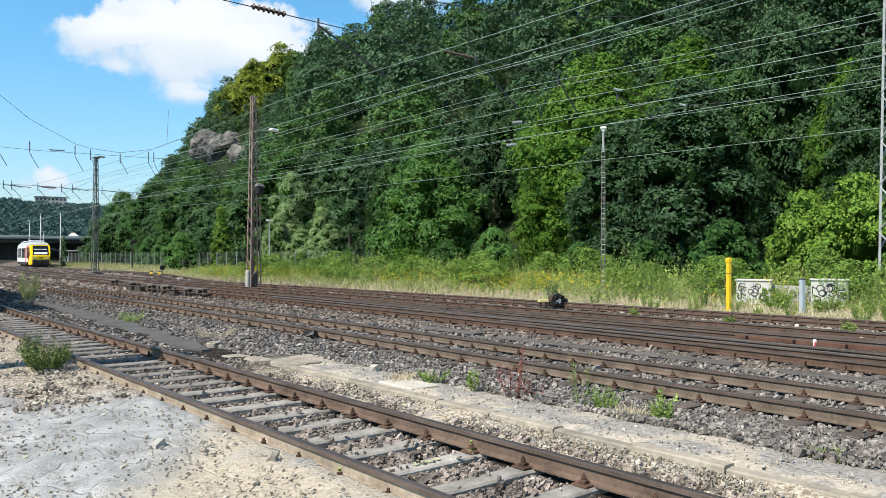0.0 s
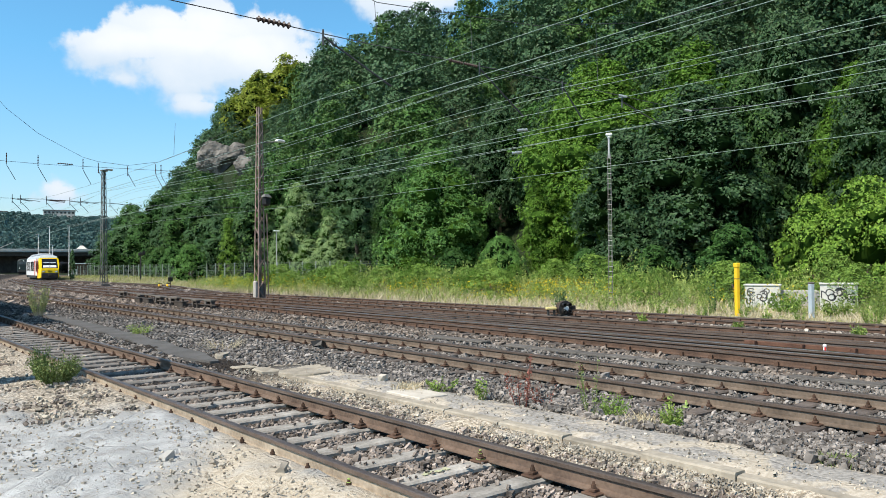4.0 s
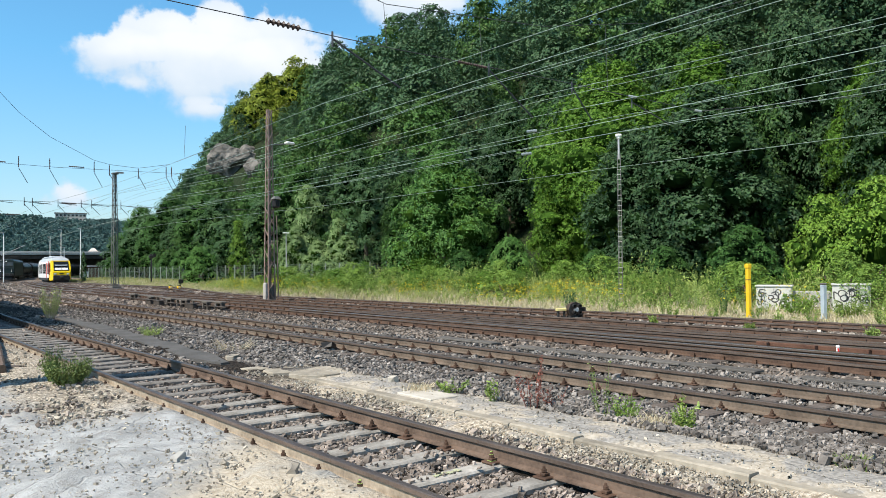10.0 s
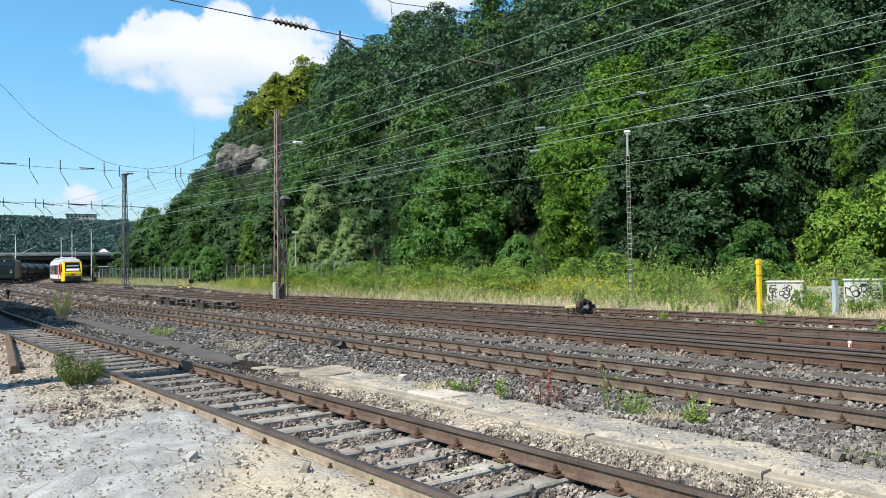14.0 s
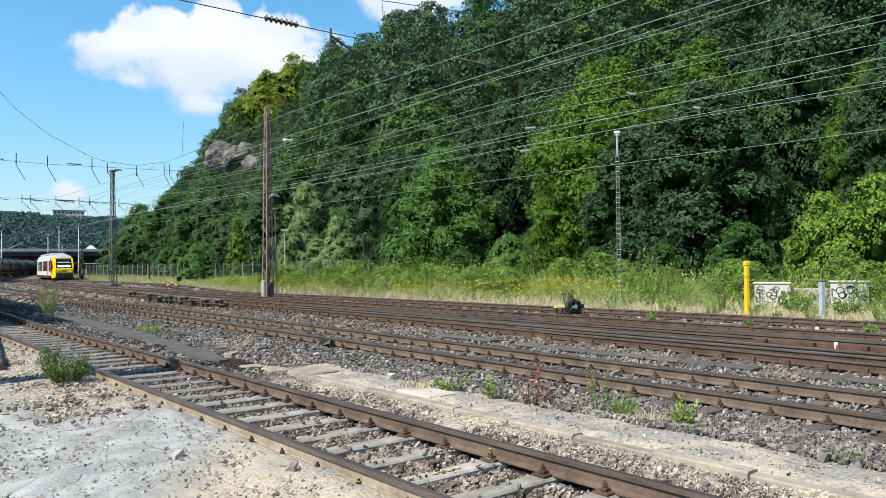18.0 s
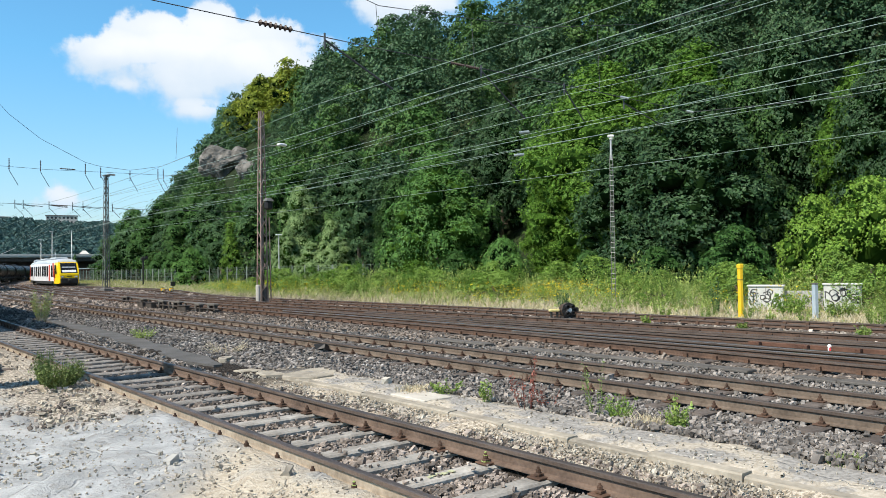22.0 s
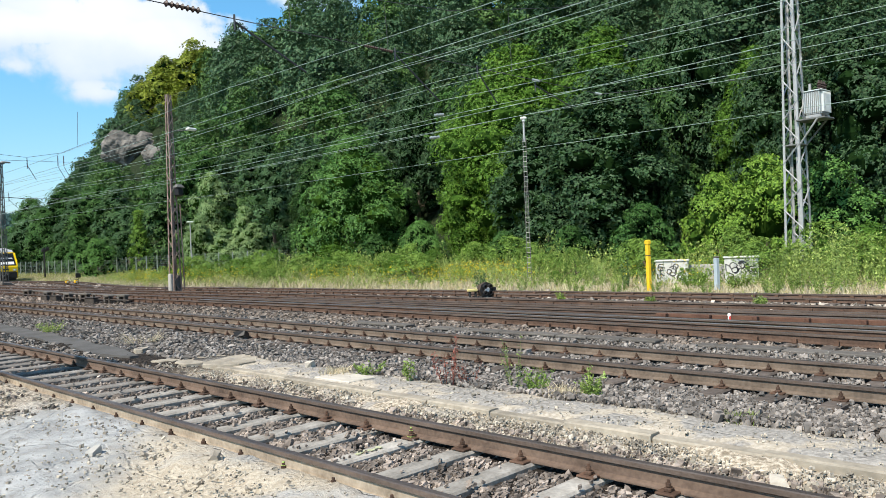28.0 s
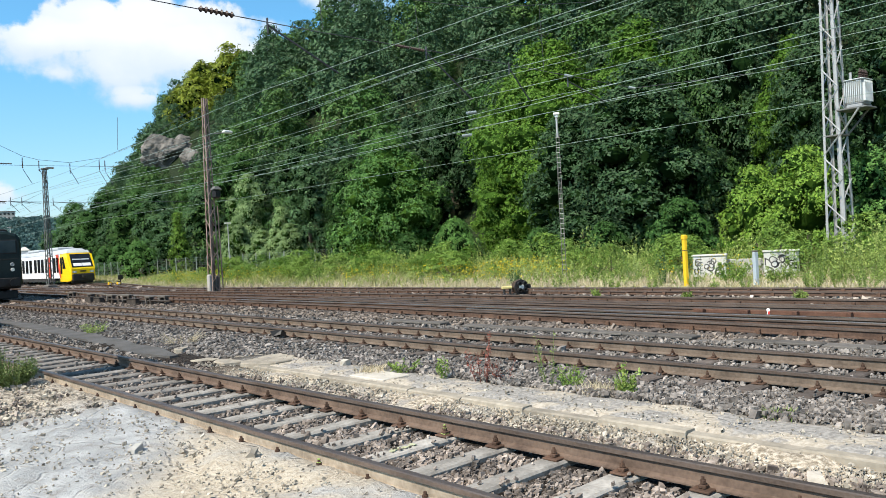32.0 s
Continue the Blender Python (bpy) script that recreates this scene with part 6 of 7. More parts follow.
def place_trees():
    L = {"maple": "dense dark green maple at the foot of the hill", "ash": "full green ash tree at the foot of the hill", "robinia": "tall bright yellow green robinia tree", "willow": "pale grey green willow below the hill",
         "fir": "slim pointed green conifer", "gold": "tree with yellow blossom on the hill's edge", "shrub": "fresh green shrub in the meadow", "shrub_yellow": "bright yellow green shrub before darker trees", "shrub_green": "dense dark green shrub in the meadow"}
    L["birch"] = "tall slim grey green weeping birch"
    rows = [("shrub", 34.2, 89.2, 1.16, 0.9), ("fir", 38.9, 88.6, 1.0, 1), ("willow", 44.5, 81.3, 1.6, 0.72), ("willow", 41.5, 79.2, 0.95, 0.78), ("willow", 41.0, 72.4, 0.70, 1.1), ("willow", 41.0, 66.9, 0.76, 1.0), ("willow", 43.0, 71.6, 1.08, 0.72), ("birch", 43.5, 67.0, 1.0, 0.9),
            ("ash", 45.0, 61.8, 0.80, 0.85), ("shrub", 39.5, 55.5, 0.9, 0.9), ("ash2", 42.5, 52.4, 1.12, 0.97), ("maple", 48.0, 50.0, 1.0, 0.8), ("robinia", 46.2, 36.8, 0.98, 1.06), ("robinia2", 43.6, 39.2, 0.74, 0.9), ("robinia2", 48.6, 30.3, 0.98, 1.15), ("shrub_green", 40.2, 41.5, 1.0, 1.0),
            ("maple", 41.2, 30.6, 0.86, 1.05), ("maple2", 41.4, 25.6, 0.97, 1.15), ("shrub_green", 40.2, 24.0, 0.9, 0.9), ("maple", 48.5, 43.5, 0.9, 0.9), ("ash", 45.5, 24.9, 1.0, 0.7), ("maple", 48.0, 23.6, 1.1, 0.75), ("robinia2", 46.2, 18.3, 0.80, 0.8), ("maple2", 45.0, 16.4, 0.9, 0.8), ("maple", 44.5, 12.5, 0.95, 0.9),
            ("shrub_green", 35.2, 19.9, 0.98, 0.88), ("shrub_yellow", 37.6, 17.1, 1.25, 0.8), ("shrub_yellow", 38.2, 14.8, 1.42, 0.9), ("shrub", 38.4, 11.8, 1.3, 0.9), ("shrub_green", 36.2, 25.2, 0.72, 1), ("shrub", 37.5, 39.0, 0.95, 0.8), ("shrub_green", 37.2, 31.0, 0.7, 0.9), ("shrub_green", 39.0, 46.0, 0.8, 1.0),
            ("ash3", 44.0, 93.0, 0.8, 1), ("ash3", 43.0, 101.0, 0.7, 1), ("maple3", 48.5, 90.0, 0.85, 1), ("ash3", 45.0, 110.0, 0.85, 1), ("maple3", 46.0, 119.0, 0.85, 1), ("ash3", 46.0, 128.0, 0.75, 1), ("maple3", 47, 137, 0.9, 1), ("ash3", 50.0, 78.5, 0.8, 1),
            ("shrub_green", 41.0, 106.0, 1.2, 1), ("shrub_green", 42.0, 116.0, 1.3, 1), ("shrub_green", 43.0, 125.0, 1.3, 1), ("birch", 30.6, 128.0, 0.42, 0.5), ("ash3", 45.5, 153.0, 0.8, 1), ("maple3", 47.5, 146.0, 0.9, 1), ("ash3", 45.0, 163.0, 0.7, 1), ("shrub_green", 42.0, 148.0, 1.5, 1), ("maple3", 50.0, 162.0, 1.2, 1), ("ash3", 47.5, 151.0, 1.0, 1)]
    for key, x, y, s, wide in rows:
        plant(key, x, y, s, L[key.rstrip("23")], "shrub" if key.startswith("shrub") else "tree", wide=wide)
    for x, y, s in ((81.0, 170.0, 1.0), (84.5, 173.5, 1.2), (88.5, 169.0, 1.15), (79.5, 175.0, 0.9), (93.0, 170.0, 1.0)):
        plant("gold", x, y, s, L["gold"])


place_trees()


def forest():
    """The wooded slope: thousands of leaf clumps on many crowns, one object for each tone."""
    rng = np.random.default_rng(77)
    kinds = [crown(300 + k, h, w, c, n, s, 0.22, bough=0.27, ragged=0.2) for k, (h, w, c, n, s) in enumerate(((11, 7.6, 11, 4400, 0.245), (13.5, 7.0, 13, 4600, 0.245), (9.5, 8.0, 10, 4300, 0.245)))]
    fine = [crown(320 + k, h, w, c, n, s, 0.22, bough=0.25, ragged=0.22) for k, (h, w, c, n, s) in enumerate(((11, 7.6, 14, 8600, 0.185), (13, 7.2, 16, 9000, 0.185), (10, 7.8, 13, 8400, 0.185)))]
    pts = []
    for gy in np.arange(2, 345, 6.4):
        for gx in np.arange(44.5 if gy > 72 else 49.5, 116, 6.2):
            x, y = gx + rng.uniform(-2, 2), gy + rng.uniform(-2.2, 2.2)
            az = math.degrees(math.atan2(x, y))
            if az < 13 or az > 80 or hill(x, y) < 0.6 or x > 108:
                continue
            gz, gd = float(ground_height(x, y)), math.hypot(x, y)
            # low growth below the rock face and before the blossoming trees
            limit = 6.3 if 21.2 < az < 25.4 else 9.6 if 25.4 <= az < 28.6 else 90
            if gd < 180 and limit < 90:
                room = gd * math.tan(math.radians(limit)) + 1.9 - gz
                small = min(1.0, max(0.2 if 22.4 < az < 26.2 and 118 < gd < 172 else 0.42, room / 11.0))
                pts.append((x, y, small))
                if 0.3 < small < 0.8:
                    pts += [(x + 3.1, y + 0.6, small * 0.9), (x - 0.5, y + 3.2, small * 0.9)]
                continue
            pts.append((x, y, 0.7 if az < 21.2 and gd > 110 else 1.0))
    tones = ["leaf_haze", "leaf_haze_light", "leaf_dark", "leaf_mid", "leaf_bright", "leaf_yellow", "leaf_deep", "leaf_warm"]
    bins = {t: [] for t in tones}
    for x, y, small in pts:
        k = rng.integers(0, 3)
        lv = (fine if math.hypot(x, y) < 72 else kinds)[k][0]
        a, s = rng.uniform(0, 6.28), rng.uniform(0.7, 1.25)
        s *= small * (0.9 if x < 56 else 1.0)
        c, sn = math.cos(a) * s, math.sin(a) * s
        z = float(ground_height(x, y))
        w = np.stack([lv[:, 0] * c - lv[:, 1] * sn + x, lv[:, 0] * sn + lv[:, 1] * c + y, lv[:, 2] * s + z - 0.8], -1)
        d = math.hypot(x, y)
        if d > 110:
            q = w.reshape(-1, 3, 3)[:: 2 if d < 190 else 3]
            mid = q.mean(1, keepdims=True)
            w = ((q - mid) * (1.3 if d < 190 else 1.5) + mid).reshape(-1, 3)
        r = rng.random()
        r = 0.55 * r + 0.45 * min(max(0.5 + 0.9 * noise.noise(Vector((x / 17, y / 17, 3.1))), 0), 1)
        tone = "leaf_deep" if r < 0.34 else "leaf_dark" if r < 0.62 else "leaf_warm" if r < 0.78 else "leaf_mid"
        az = math.degrees(math.atan2(x, y))
        # far crowns get the lighter, bluer leaves that stand in for haze
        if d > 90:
            tone = {"leaf_mid": "leaf_haze_light", "leaf_warm": "leaf_haze_light"}.get(tone, "leaf_haze" if k < 2 else "leaf_dark")
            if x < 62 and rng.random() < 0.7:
                tone = "leaf_haze_light" if k < 2 else "leaf_mid"
        if 24.6 < az < 28.6 and 182 < d < 225 and z > 26:
            tone = "leaf_yellow"
        bins[tone].append(w)
    for tone, label in (("leaf_haze", "haze tinted blue green tree crowns on the wooded hillside"), ("leaf_haze_light", "haze lightened green crowns high on the wooded hillside"), ("leaf_dark", "dense dark green wood on the steep hillside"), ("leaf_mid", "mid green tree crowns on the wooded hillside"), ("leaf_bright", "light green tree crowns on the wooded hillside"), ("leaf_yellow", "yellow blossoming tree crowns at the hill's edge"), ("leaf_deep", "deep green shaded crowns on the wooded hillside"), ("leaf_warm", "olive green tree crowns on the wooded hillside")):
        if bins[tone]:
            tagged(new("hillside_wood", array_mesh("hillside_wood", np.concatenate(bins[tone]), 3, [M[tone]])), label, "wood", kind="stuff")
    # the distant wooded ridge, its haze painted as blue in the leaves
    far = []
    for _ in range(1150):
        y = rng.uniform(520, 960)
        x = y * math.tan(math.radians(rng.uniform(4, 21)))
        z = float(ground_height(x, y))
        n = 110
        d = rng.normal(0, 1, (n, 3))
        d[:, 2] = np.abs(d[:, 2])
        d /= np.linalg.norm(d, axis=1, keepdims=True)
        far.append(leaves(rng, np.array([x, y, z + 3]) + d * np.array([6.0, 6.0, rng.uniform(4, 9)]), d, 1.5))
    tagged(new("distant_wood", array_mesh("distant_wood", np.concatenate(far), 3, [M["leaf_far_haze"]])), "distant haze tinted wooded ridge beyond the station", "wood", kind="stuff")
    # low trees at the end of the yard
    near = []
    for _ in range(150):
        y = rng.uniform(296, 420)
        x = y * math.tan(math.radians(rng.uniform(5.5, 17)))
        z = float(ground_height(x, y))
        n = 160
        d = rng.normal(0, 1, (n, 3))
        d[:, 2] = np.abs(d[:, 2])
        d /= np.linalg.norm(d, axis=1, keepdims=True)
        near.append(leaves(rng, np.array([x, y, z + 0.5]) + d * np.array([4, 4, rng.uniform(3, 6)]) * rng.uniform(0.5, 1, (n, 1)), d, 1.1))
    tagged(new("yard_end_trees", array_mesh("yard_end_trees", np.concatenate(near), 3, [M["leaf_mid"]])), "row of green trees at the end of the yard", "wood", kind="stuff")


forest()


def boulder(rng, half, planes, dent=None):
    """A rock broken along flat planes; dent (direction, reach, depth) hollows one side."""
    v, f = ball(1)
    for _ in range(4):
        nv, nf, cache = list(map(tuple, v)), [], {}
        for a, b, c in f:
            ids = []
            for p, q in ((a, b), (b, c), (c, a)):
                key = (min(p, q), max(p, q))
                if key not in cache:
                    nv.append(tuple((v[p] + v[q]) / 2))
                    cache[key] = len(nv) - 1
                ids.append(cache[key])
            nf += [(a, ids[0], ids[2]), (b, ids[1], ids[0]), (c, ids[2], ids[1]), tuple(ids)]
        v, f = np.array(nv), np.array(nf)
        v /= np.linalg.norm(v, axis=1, keepdims=True)
    nrm = rng.normal(0, 1, (planes, 3))
    nrm /= np.linalg.norm(nrm, axis=1, keepdims=True)
    reach = rng.uniform(0.72, 1.0, planes)
    r = np.min(reach / np.maximum(v @ nrm.T, 0.05), axis=1).clip(0.5, 1.25)
    seed = Vector(rng.uniform(0, 40, 3))
    r *= np.array([1 + 0.13 * noise.noise(Vector(p) * 2.2 + seed) + 0.06 * noise.noise(Vector(p) * 6.0 + seed) + 0.03 * noise.noise(Vector(p) * 15.0 + seed) for p in v])
    if dent:
        d = np.array(dent[0]) / np.linalg.norm(dent[0])
        r *= 1 - dent[2] * smooth_step(1 - dent[1], 1.0, v @ d)
    return v * r[:, None] * np.array(half), f


def cliff():
    """Bare rock with a dark hollow; its parts face the yard."""
    rng = np.random.default_rng(9)
    # across, towards the yard, up: half sizes; then the hollow
    for x, y, z, half, planes, dent in ((66.8, 154.4, 24.7, (4.3, 3.0, 3.6), 16, ((-0.55, 0.75, -0.7), 0.34, 0.85)), (64.9, 139.2, 21.5, (2.4, 2.0, 2.4), 12, None),
                                        (71.8, 158.5, 27.1, (2.6, 2.2, 2.0), 12, None), (64.4, 157.4, 24.0, (1.8, 1.6, 1.8), 10, None)):
        v, f = boulder(rng, half, planes, dent)
        ob = tagged(new("cliff", indexed_mesh("cliff", v, f, [M["rock"]])), "bare grey rock face among the trees", "rock", "rock faces", "structure")
        ob.matrix_basis = pose(x, y, z, 0, 0, 180 - 23.5)


cliff()


# ---------------------------------------------------------------- grass, weeds, flowers
def blades(rng, p, height, width, lean=0.35, per=5):
    n = len(p)
    base = np.repeat(p, per, 0)
    m = len(base)
    base = base + np.column_stack([rng.normal(0, 0.05, (m, 2)), np.zeros(m)])
    a = rng.uniform(0, 6.28, m)
    h = np.repeat(height, per) * rng.uniform(0.6, 1.15, m)
    side = np.column_stack([np.cos(a), np.sin(a), np.zeros(m)]) * (width * rng.uniform(0.7, 1.3, (m, 1)))
    tip = base + np.column_stack([rng.normal(0, lean, (m, 2)) * h[:, None], h])
    mid = base * 0.45 + tip * 0.55 + np.column_stack([np.zeros((m, 2)), h * 0.08])
    return np.stack([base - side * 0.5, base + side * 0.5, mid + side * 0.5, tip], 1).reshape(-1, 3)


def meadow():
    rng = np.random.default_rng(21)

    def field(n, x0, x1, y0, y1, edge=None):
        u = rng.random(n)
        y = y0 + (y1 - y0) * u ** 1.35
        x = rng.uniform(x0, x1, n) + (track_e(y) - 22.7) * (1 - (y > 44) * 0.0)
        if edge is not None:
            keep = x > edge(y)
            x, y = x[keep], y[keep]
        return np.column_stack([x, y, ground_height(x, y)])

    def beyond(y):
        return np.where(y > 50, track_f(y) + 1.9, track_e(y) + 1.25)
    def lush(y):
        """How tall the weeds stand along the line."""
        return np.interp(y, [0, 8, 12, 18, 24, 30, 36, 48, 54, 70, 80, 110], [1.15, 1.0, 0.55, 0.6, 0.95, 0.85, 1.15, 1.05, 0.6, 0.5, 0.2, 0.12])
    p = field(15000, 23.9, 36, 2, 130, beyond)
    p = p[rng.random(len(p)) < np.where(p[:, 0] < 28.5, 1.0, 0.55)]
    h = (0.14 + 0.34 * rng.random(len(p))) * (0.6 + 0.4 * smooth_step(14, 40, p[:, 1])) * (1 + 0.5 * smooth_step(27, 31, p[:, 0])) * (1 - 0.5 * smooth_step(50, 60, p[:, 1]))
    tagged(new("dry_grass", array_mesh("dry_grass", blades(rng, p, h, 0.024), 4, [M["grass_dry"]])), "dry straw coloured grass along the last track", "grass", kind="stuff")
    p = field(9500, 25.5, 38, 2, 150, beyond)
    p = p[(p[:, 1] > 30) | (p[:, 0] > 28.2)]
    h = (0.25 + 0.45 * rng.random(len(p))) * (1 + 0.5 * smooth_step(31, 36, p[:, 0])) * (0.55 + 0.45 * smooth_step(14, 40, p[:, 1])) * (1 - 0.55 * smooth_step(50, 60, p[:, 1]))
    tagged(new("meadow_grass", array_mesh("meadow_grass", blades(rng, p, h, 0.035), 4, [M["grass"]])), "tall green meadow grass before the fence", "grass", kind="stuff")
    p = field(5200, 25.6, 32.5, 2, 75, beyond)
    h = 0.35 + 0.75 * rng.random(len(p))
    tops = p + np.column_stack([np.zeros((len(p), 2)), h])
    q = np.repeat(tops, 6, 0) + rng.normal(0, 0.11, (len(p) * 6, 3))
    clump = (np.sin(q[:, 1] * 0.55) + np.sin(q[:, 1] * 1.3 + q[:, 0]) + 0.8 * np.sin(q[:, 1] * 0.21 + 2.0)) > 1.0
    q = q[clump]
    tagged(new("wild_flowers", array_mesh("wild_flowers", leaves(rng, q, np.tile([0, 0, 1.0], (len(q), 1)), 0.06, 0, 0.5, 1.1), 3, [M["flower"]])), "yellow wild flowers in the meadow", "flowers", kind="stuff")
    # the green hedge of tall weeds
    k = 0
    spots = [(32.6, 10.3, 0.7), (32.8, 9.0, 0.85), (31.6, 7.6, 0.8), (33.2, 11.6, 0.7), (31.6, 5.6, 0.9)]
    for y in np.arange(3.0, 72, 1.3):
        for row in range(3):
            if y < 18.0 and row == 0 or rng.random() > 0.75 * float(lush(y)) - (0.35 if row == 0 else 0.0):
                continue
            spots.append((29.6 + row * 2.1 + rng.uniform(-1.1, 1.1) - 0.03 * y, float(y + rng.uniform(-0.7, 0.7)), float(rng.uniform(0.4, 1.0) * (0.75 + 0.22 * row))))
    for x, y, s in spots:
        plant("bush" if rng.random() < 0.7 else "bush_dark", x, y, s, "fresh green bushy weeds before the fence", "bush", "weeds along the meadow", float(rng.uniform(1.0, 1.5)))
    # tall stems, narrow leaves thinning to the tip
    n = 11500
    y = 3 + 76 * rng.random(n) ** 1.25
    x = rng.uniform(26.5, 37.0, n) - 0.03 * y
    keep = (x > beyond(y) + 1.6) & ~((y > 10.5) & (y < 17.5) & (x < 31.5) & (rng.random(n) < 0.8)) & (rng.random(n) < 0.25 + 0.75 * smooth_step(27, 32, x))
    base = np.column_stack([x, y, ground_height(x, y)])[keep]
    patch = np.array([noise.noise(Vector((px * 0.33, py * 0.42, 1.7))) for px, py, _ in base])
    h = (0.55 + 1.15 * rng.random(len(base)) ** 1.6) * (0.5 + 0.75 * smooth_step(27, 33, base[:, 0])) * (0.62 + 0.75 * np.clip(patch + 0.35, 0, 1)) * (0.25 + 0.75 * lush(base[:, 1]))
    u = rng.random((len(base), 16)) ** 0.8
    lean = rng.normal(0, 0.10, (len(base), 1, 2)) * h[:, None, None]
    wide = 0.085 * (1.15 - u)[..., None]
    c = base[:, None] + np.concatenate([rng.normal(0, 1, (*u.shape, 2)) * wide + lean * u[..., None], ((0.08 + 0.92 * u) * h[:, None])[..., None]], -1)
    c = c.reshape(-1, 3)
    d = rng.normal(0, 1, c.shape)
    d[:, 2] *= 0.6
    d /= np.linalg.norm(d, axis=1, keepdims=True)
    tagged(new("tall_weeds", array_mesh("tall_weeds", leaves(rng, c, d, 0.045, -0.9, 0.4, 3.0), 3, [M["tall_weed"]])), "tall yellow green weeds standing in the meadow", "weeds", kind="stuff")


meadow()


def weed_tuft(name, x, y, height, spread, mats, label, n=26, leafy=True, z=None, leaf=0.026):
    rng = np.random.default_rng(int(x * 100 + y * 10))
    root = thing(name, label, "weed", "weeds in the yard", at=pose(x, y, float(ground_height(x, y)) + 0.02 if z is None else z))
    stalks = Shape()
    tips = []
    for k in range(n):
        a, l = rng.uniform(0, 6.28), rng.uniform(0.5, 1.0)
        base = (math.cos(a) * spread * 0.15, math.sin(a) * spread * 0.15, -0.03)
        tip = (math.cos(a) * spread * l * 0.5, math.sin(a) * spread * l * 0.5, height * rng.uniform(0.45, 1.0))
        stalks.tube(base, tip, 0.004, 3, r2=0.002, caps=False)
        tips.append((base, tip))
    tagged(part("stem", stalks, M[mats[0]], root), kind="stuff")
    if leafy:
        c, d = [], []
        for base, tip in tips:
            for u in rng.uniform(0.25, 1.0, 14):
                c.append([base[i] + (tip[i] - base[i]) * u + rng.normal(0, 0.02) for i in range(3)])
                d.append([rng.normal(), rng.normal(), 0.5])
        d = np.array(d)
        d /= np.linalg.norm(d, axis=1, keepdims=True)
        leafage = part("foliage", array_mesh("foliage", leaves(rng, np.array(c), d, leaf, 0, 0.7, 2.0), 3, [M[mats[1]]]), None, root)
        tagged(leafage, kind="stuff")
    else:
        p = np.column_stack([rng.normal(0, spread * 0.2, (n * 4, 2)), np.full(n * 4, -0.02)])
        tagged(part("foliage", array_mesh("foliage", blades(rng, p, np.full(len(p), height * 0.9), 0.010, 0.4, 3), 4, [M[mats[1]]]), None, root), kind="stuff")


def yard_weeds():
    weed_tuft("weed", 2.98, 13.45, 0.42, 0.9, ("weed_olive", "weed_olive"), "low spreading olive green weed at the yard's edge", 210, leaf=0.021)
    weed_tuft("weed", 2.84, 13.85, 0.60, 0.35, ("weed_olive", "weed_olive"), "low spreading olive green weed at the yard's edge", 70, leaf=0.017)
    weed_tuft("weed", 7.1, 7.0, 0.72, 0.5, ("weed_red", "weed_red"), "spindly reddish weed on the ballast", 12, leaf=0.02)
    weed_tuft("weed", 7.3, 6.8, 0.42, 0.5, ("weed_red", "weed_red"), "spindly reddish weed on the ballast", 8, leaf=0.018)
    weed_tuft("weed", 7.35, 6.0, 0.72, 0.5, ("weed_olive", "weed_olive"), "tall green weed on the ballast", 11, leaf=0.02)
    weed_tuft("weed", 7.45, 5.75, 0.30, 0.45, ("weed_olive", "hedge"), "green weed on the ballast", 30, leaf=0.018)
    weed_tuft("weed", 7.5, 5.0, 0.24, 0.34, ("weed", "weed"), "pale green weed on the ballast", 34, leaf=0.02)
    weed_tuft("weed", 7.52, 5.02, 0.50, 0.14, ("weed", "tall_weed"), "upright pale green weed on the ballast", 6, leaf=0.03)
    weed_tuft("grass_tuft", 7.4, 5.35, 0.14, 0.6, ("grass_dry", "grass_dry"), "dry grass tuft on the ballast", 20, False)
    weed_tuft("weed", 7.1, 8.6, 0.16, 0.6, ("weed", "weed"), "low weed beside a slab", 16)
    weed_tuft("weed", 7.0, 7.65, 0.28, 0.25, ("weed", "weed"), "small weed on the ballast", 10)
    weed_tuft("grass_tuft", 6.75, 8.95, 0.12, 0.5, ("grass_dry", "grass_dry"), "dry grass tuft on the ballast", 20, False)
    weed_tuft("grass_tuft", 7.3, 3.1, 0.09, 0.4, ("weed_olive", "weed_olive"), "small grass tuft on the ballast", 12, False)
    weed_tuft("grass_tuft", 6.72, 33.2, 1.3, 0.9, ("grass_dry", "tall_weed"), "tall yellow green grass stalks in cinders", 150, leaf=0.024)
    weed_tuft("grass_tuft", 7.05, 22.0, 0.30, 0.8, ("weed", "tall_weed"), "low yellow green tuft beside the walkway", 45, leaf=0.02)
    weed_tuft("grass_tuft", 7.2, 16.6, 0.26, 1.3, ("grass_dry", "grass_dry"), "dry straw tuft beside the walkway", 45, leaf=0.012)
    for x, y, h in ((25.4, 15.4, 0.6), (24.9, 13.7, 0.5), (25.2, 17.6, 0.7), (24.6, 11.6, 0.6), (24.6, 19.6, 0.7), (25.6, 9.8, 0.9), (25.4, 8.9, 1.0), (26.0, 7.6, 1.1), (27.6, 15.5, 1.3), (27.2, 16.4, 1.1), (27.8, 18.0, 1.5), (28.2, 13.8, 0.9), (28.7, 14.0, 1.0), (27.4, 11.2, 0.9), (26.9, 20.5, 1.0), (27.5, 24.0, 1.2)):
        weed_tuft("weed", x, y, h, h * 0.9, ("weed", "weed" if h < 1.2 else "leaf_grey"), "tall green weed in the meadow", 22)
    weed_tuft("weed", 25.6, 15.3, 1.45, 0.42, ("weed_olive", "leaf_birch"), "tall narrow grey green weed beside the yellow post", 14, leaf=0.05)
    weed_tuft("weed", 26.6, 14.35, 1.2, 0.5, ("weed_olive", "leaf_birch"), "thin dark stemmed weed before a cabinet", 9, leaf=0.035)
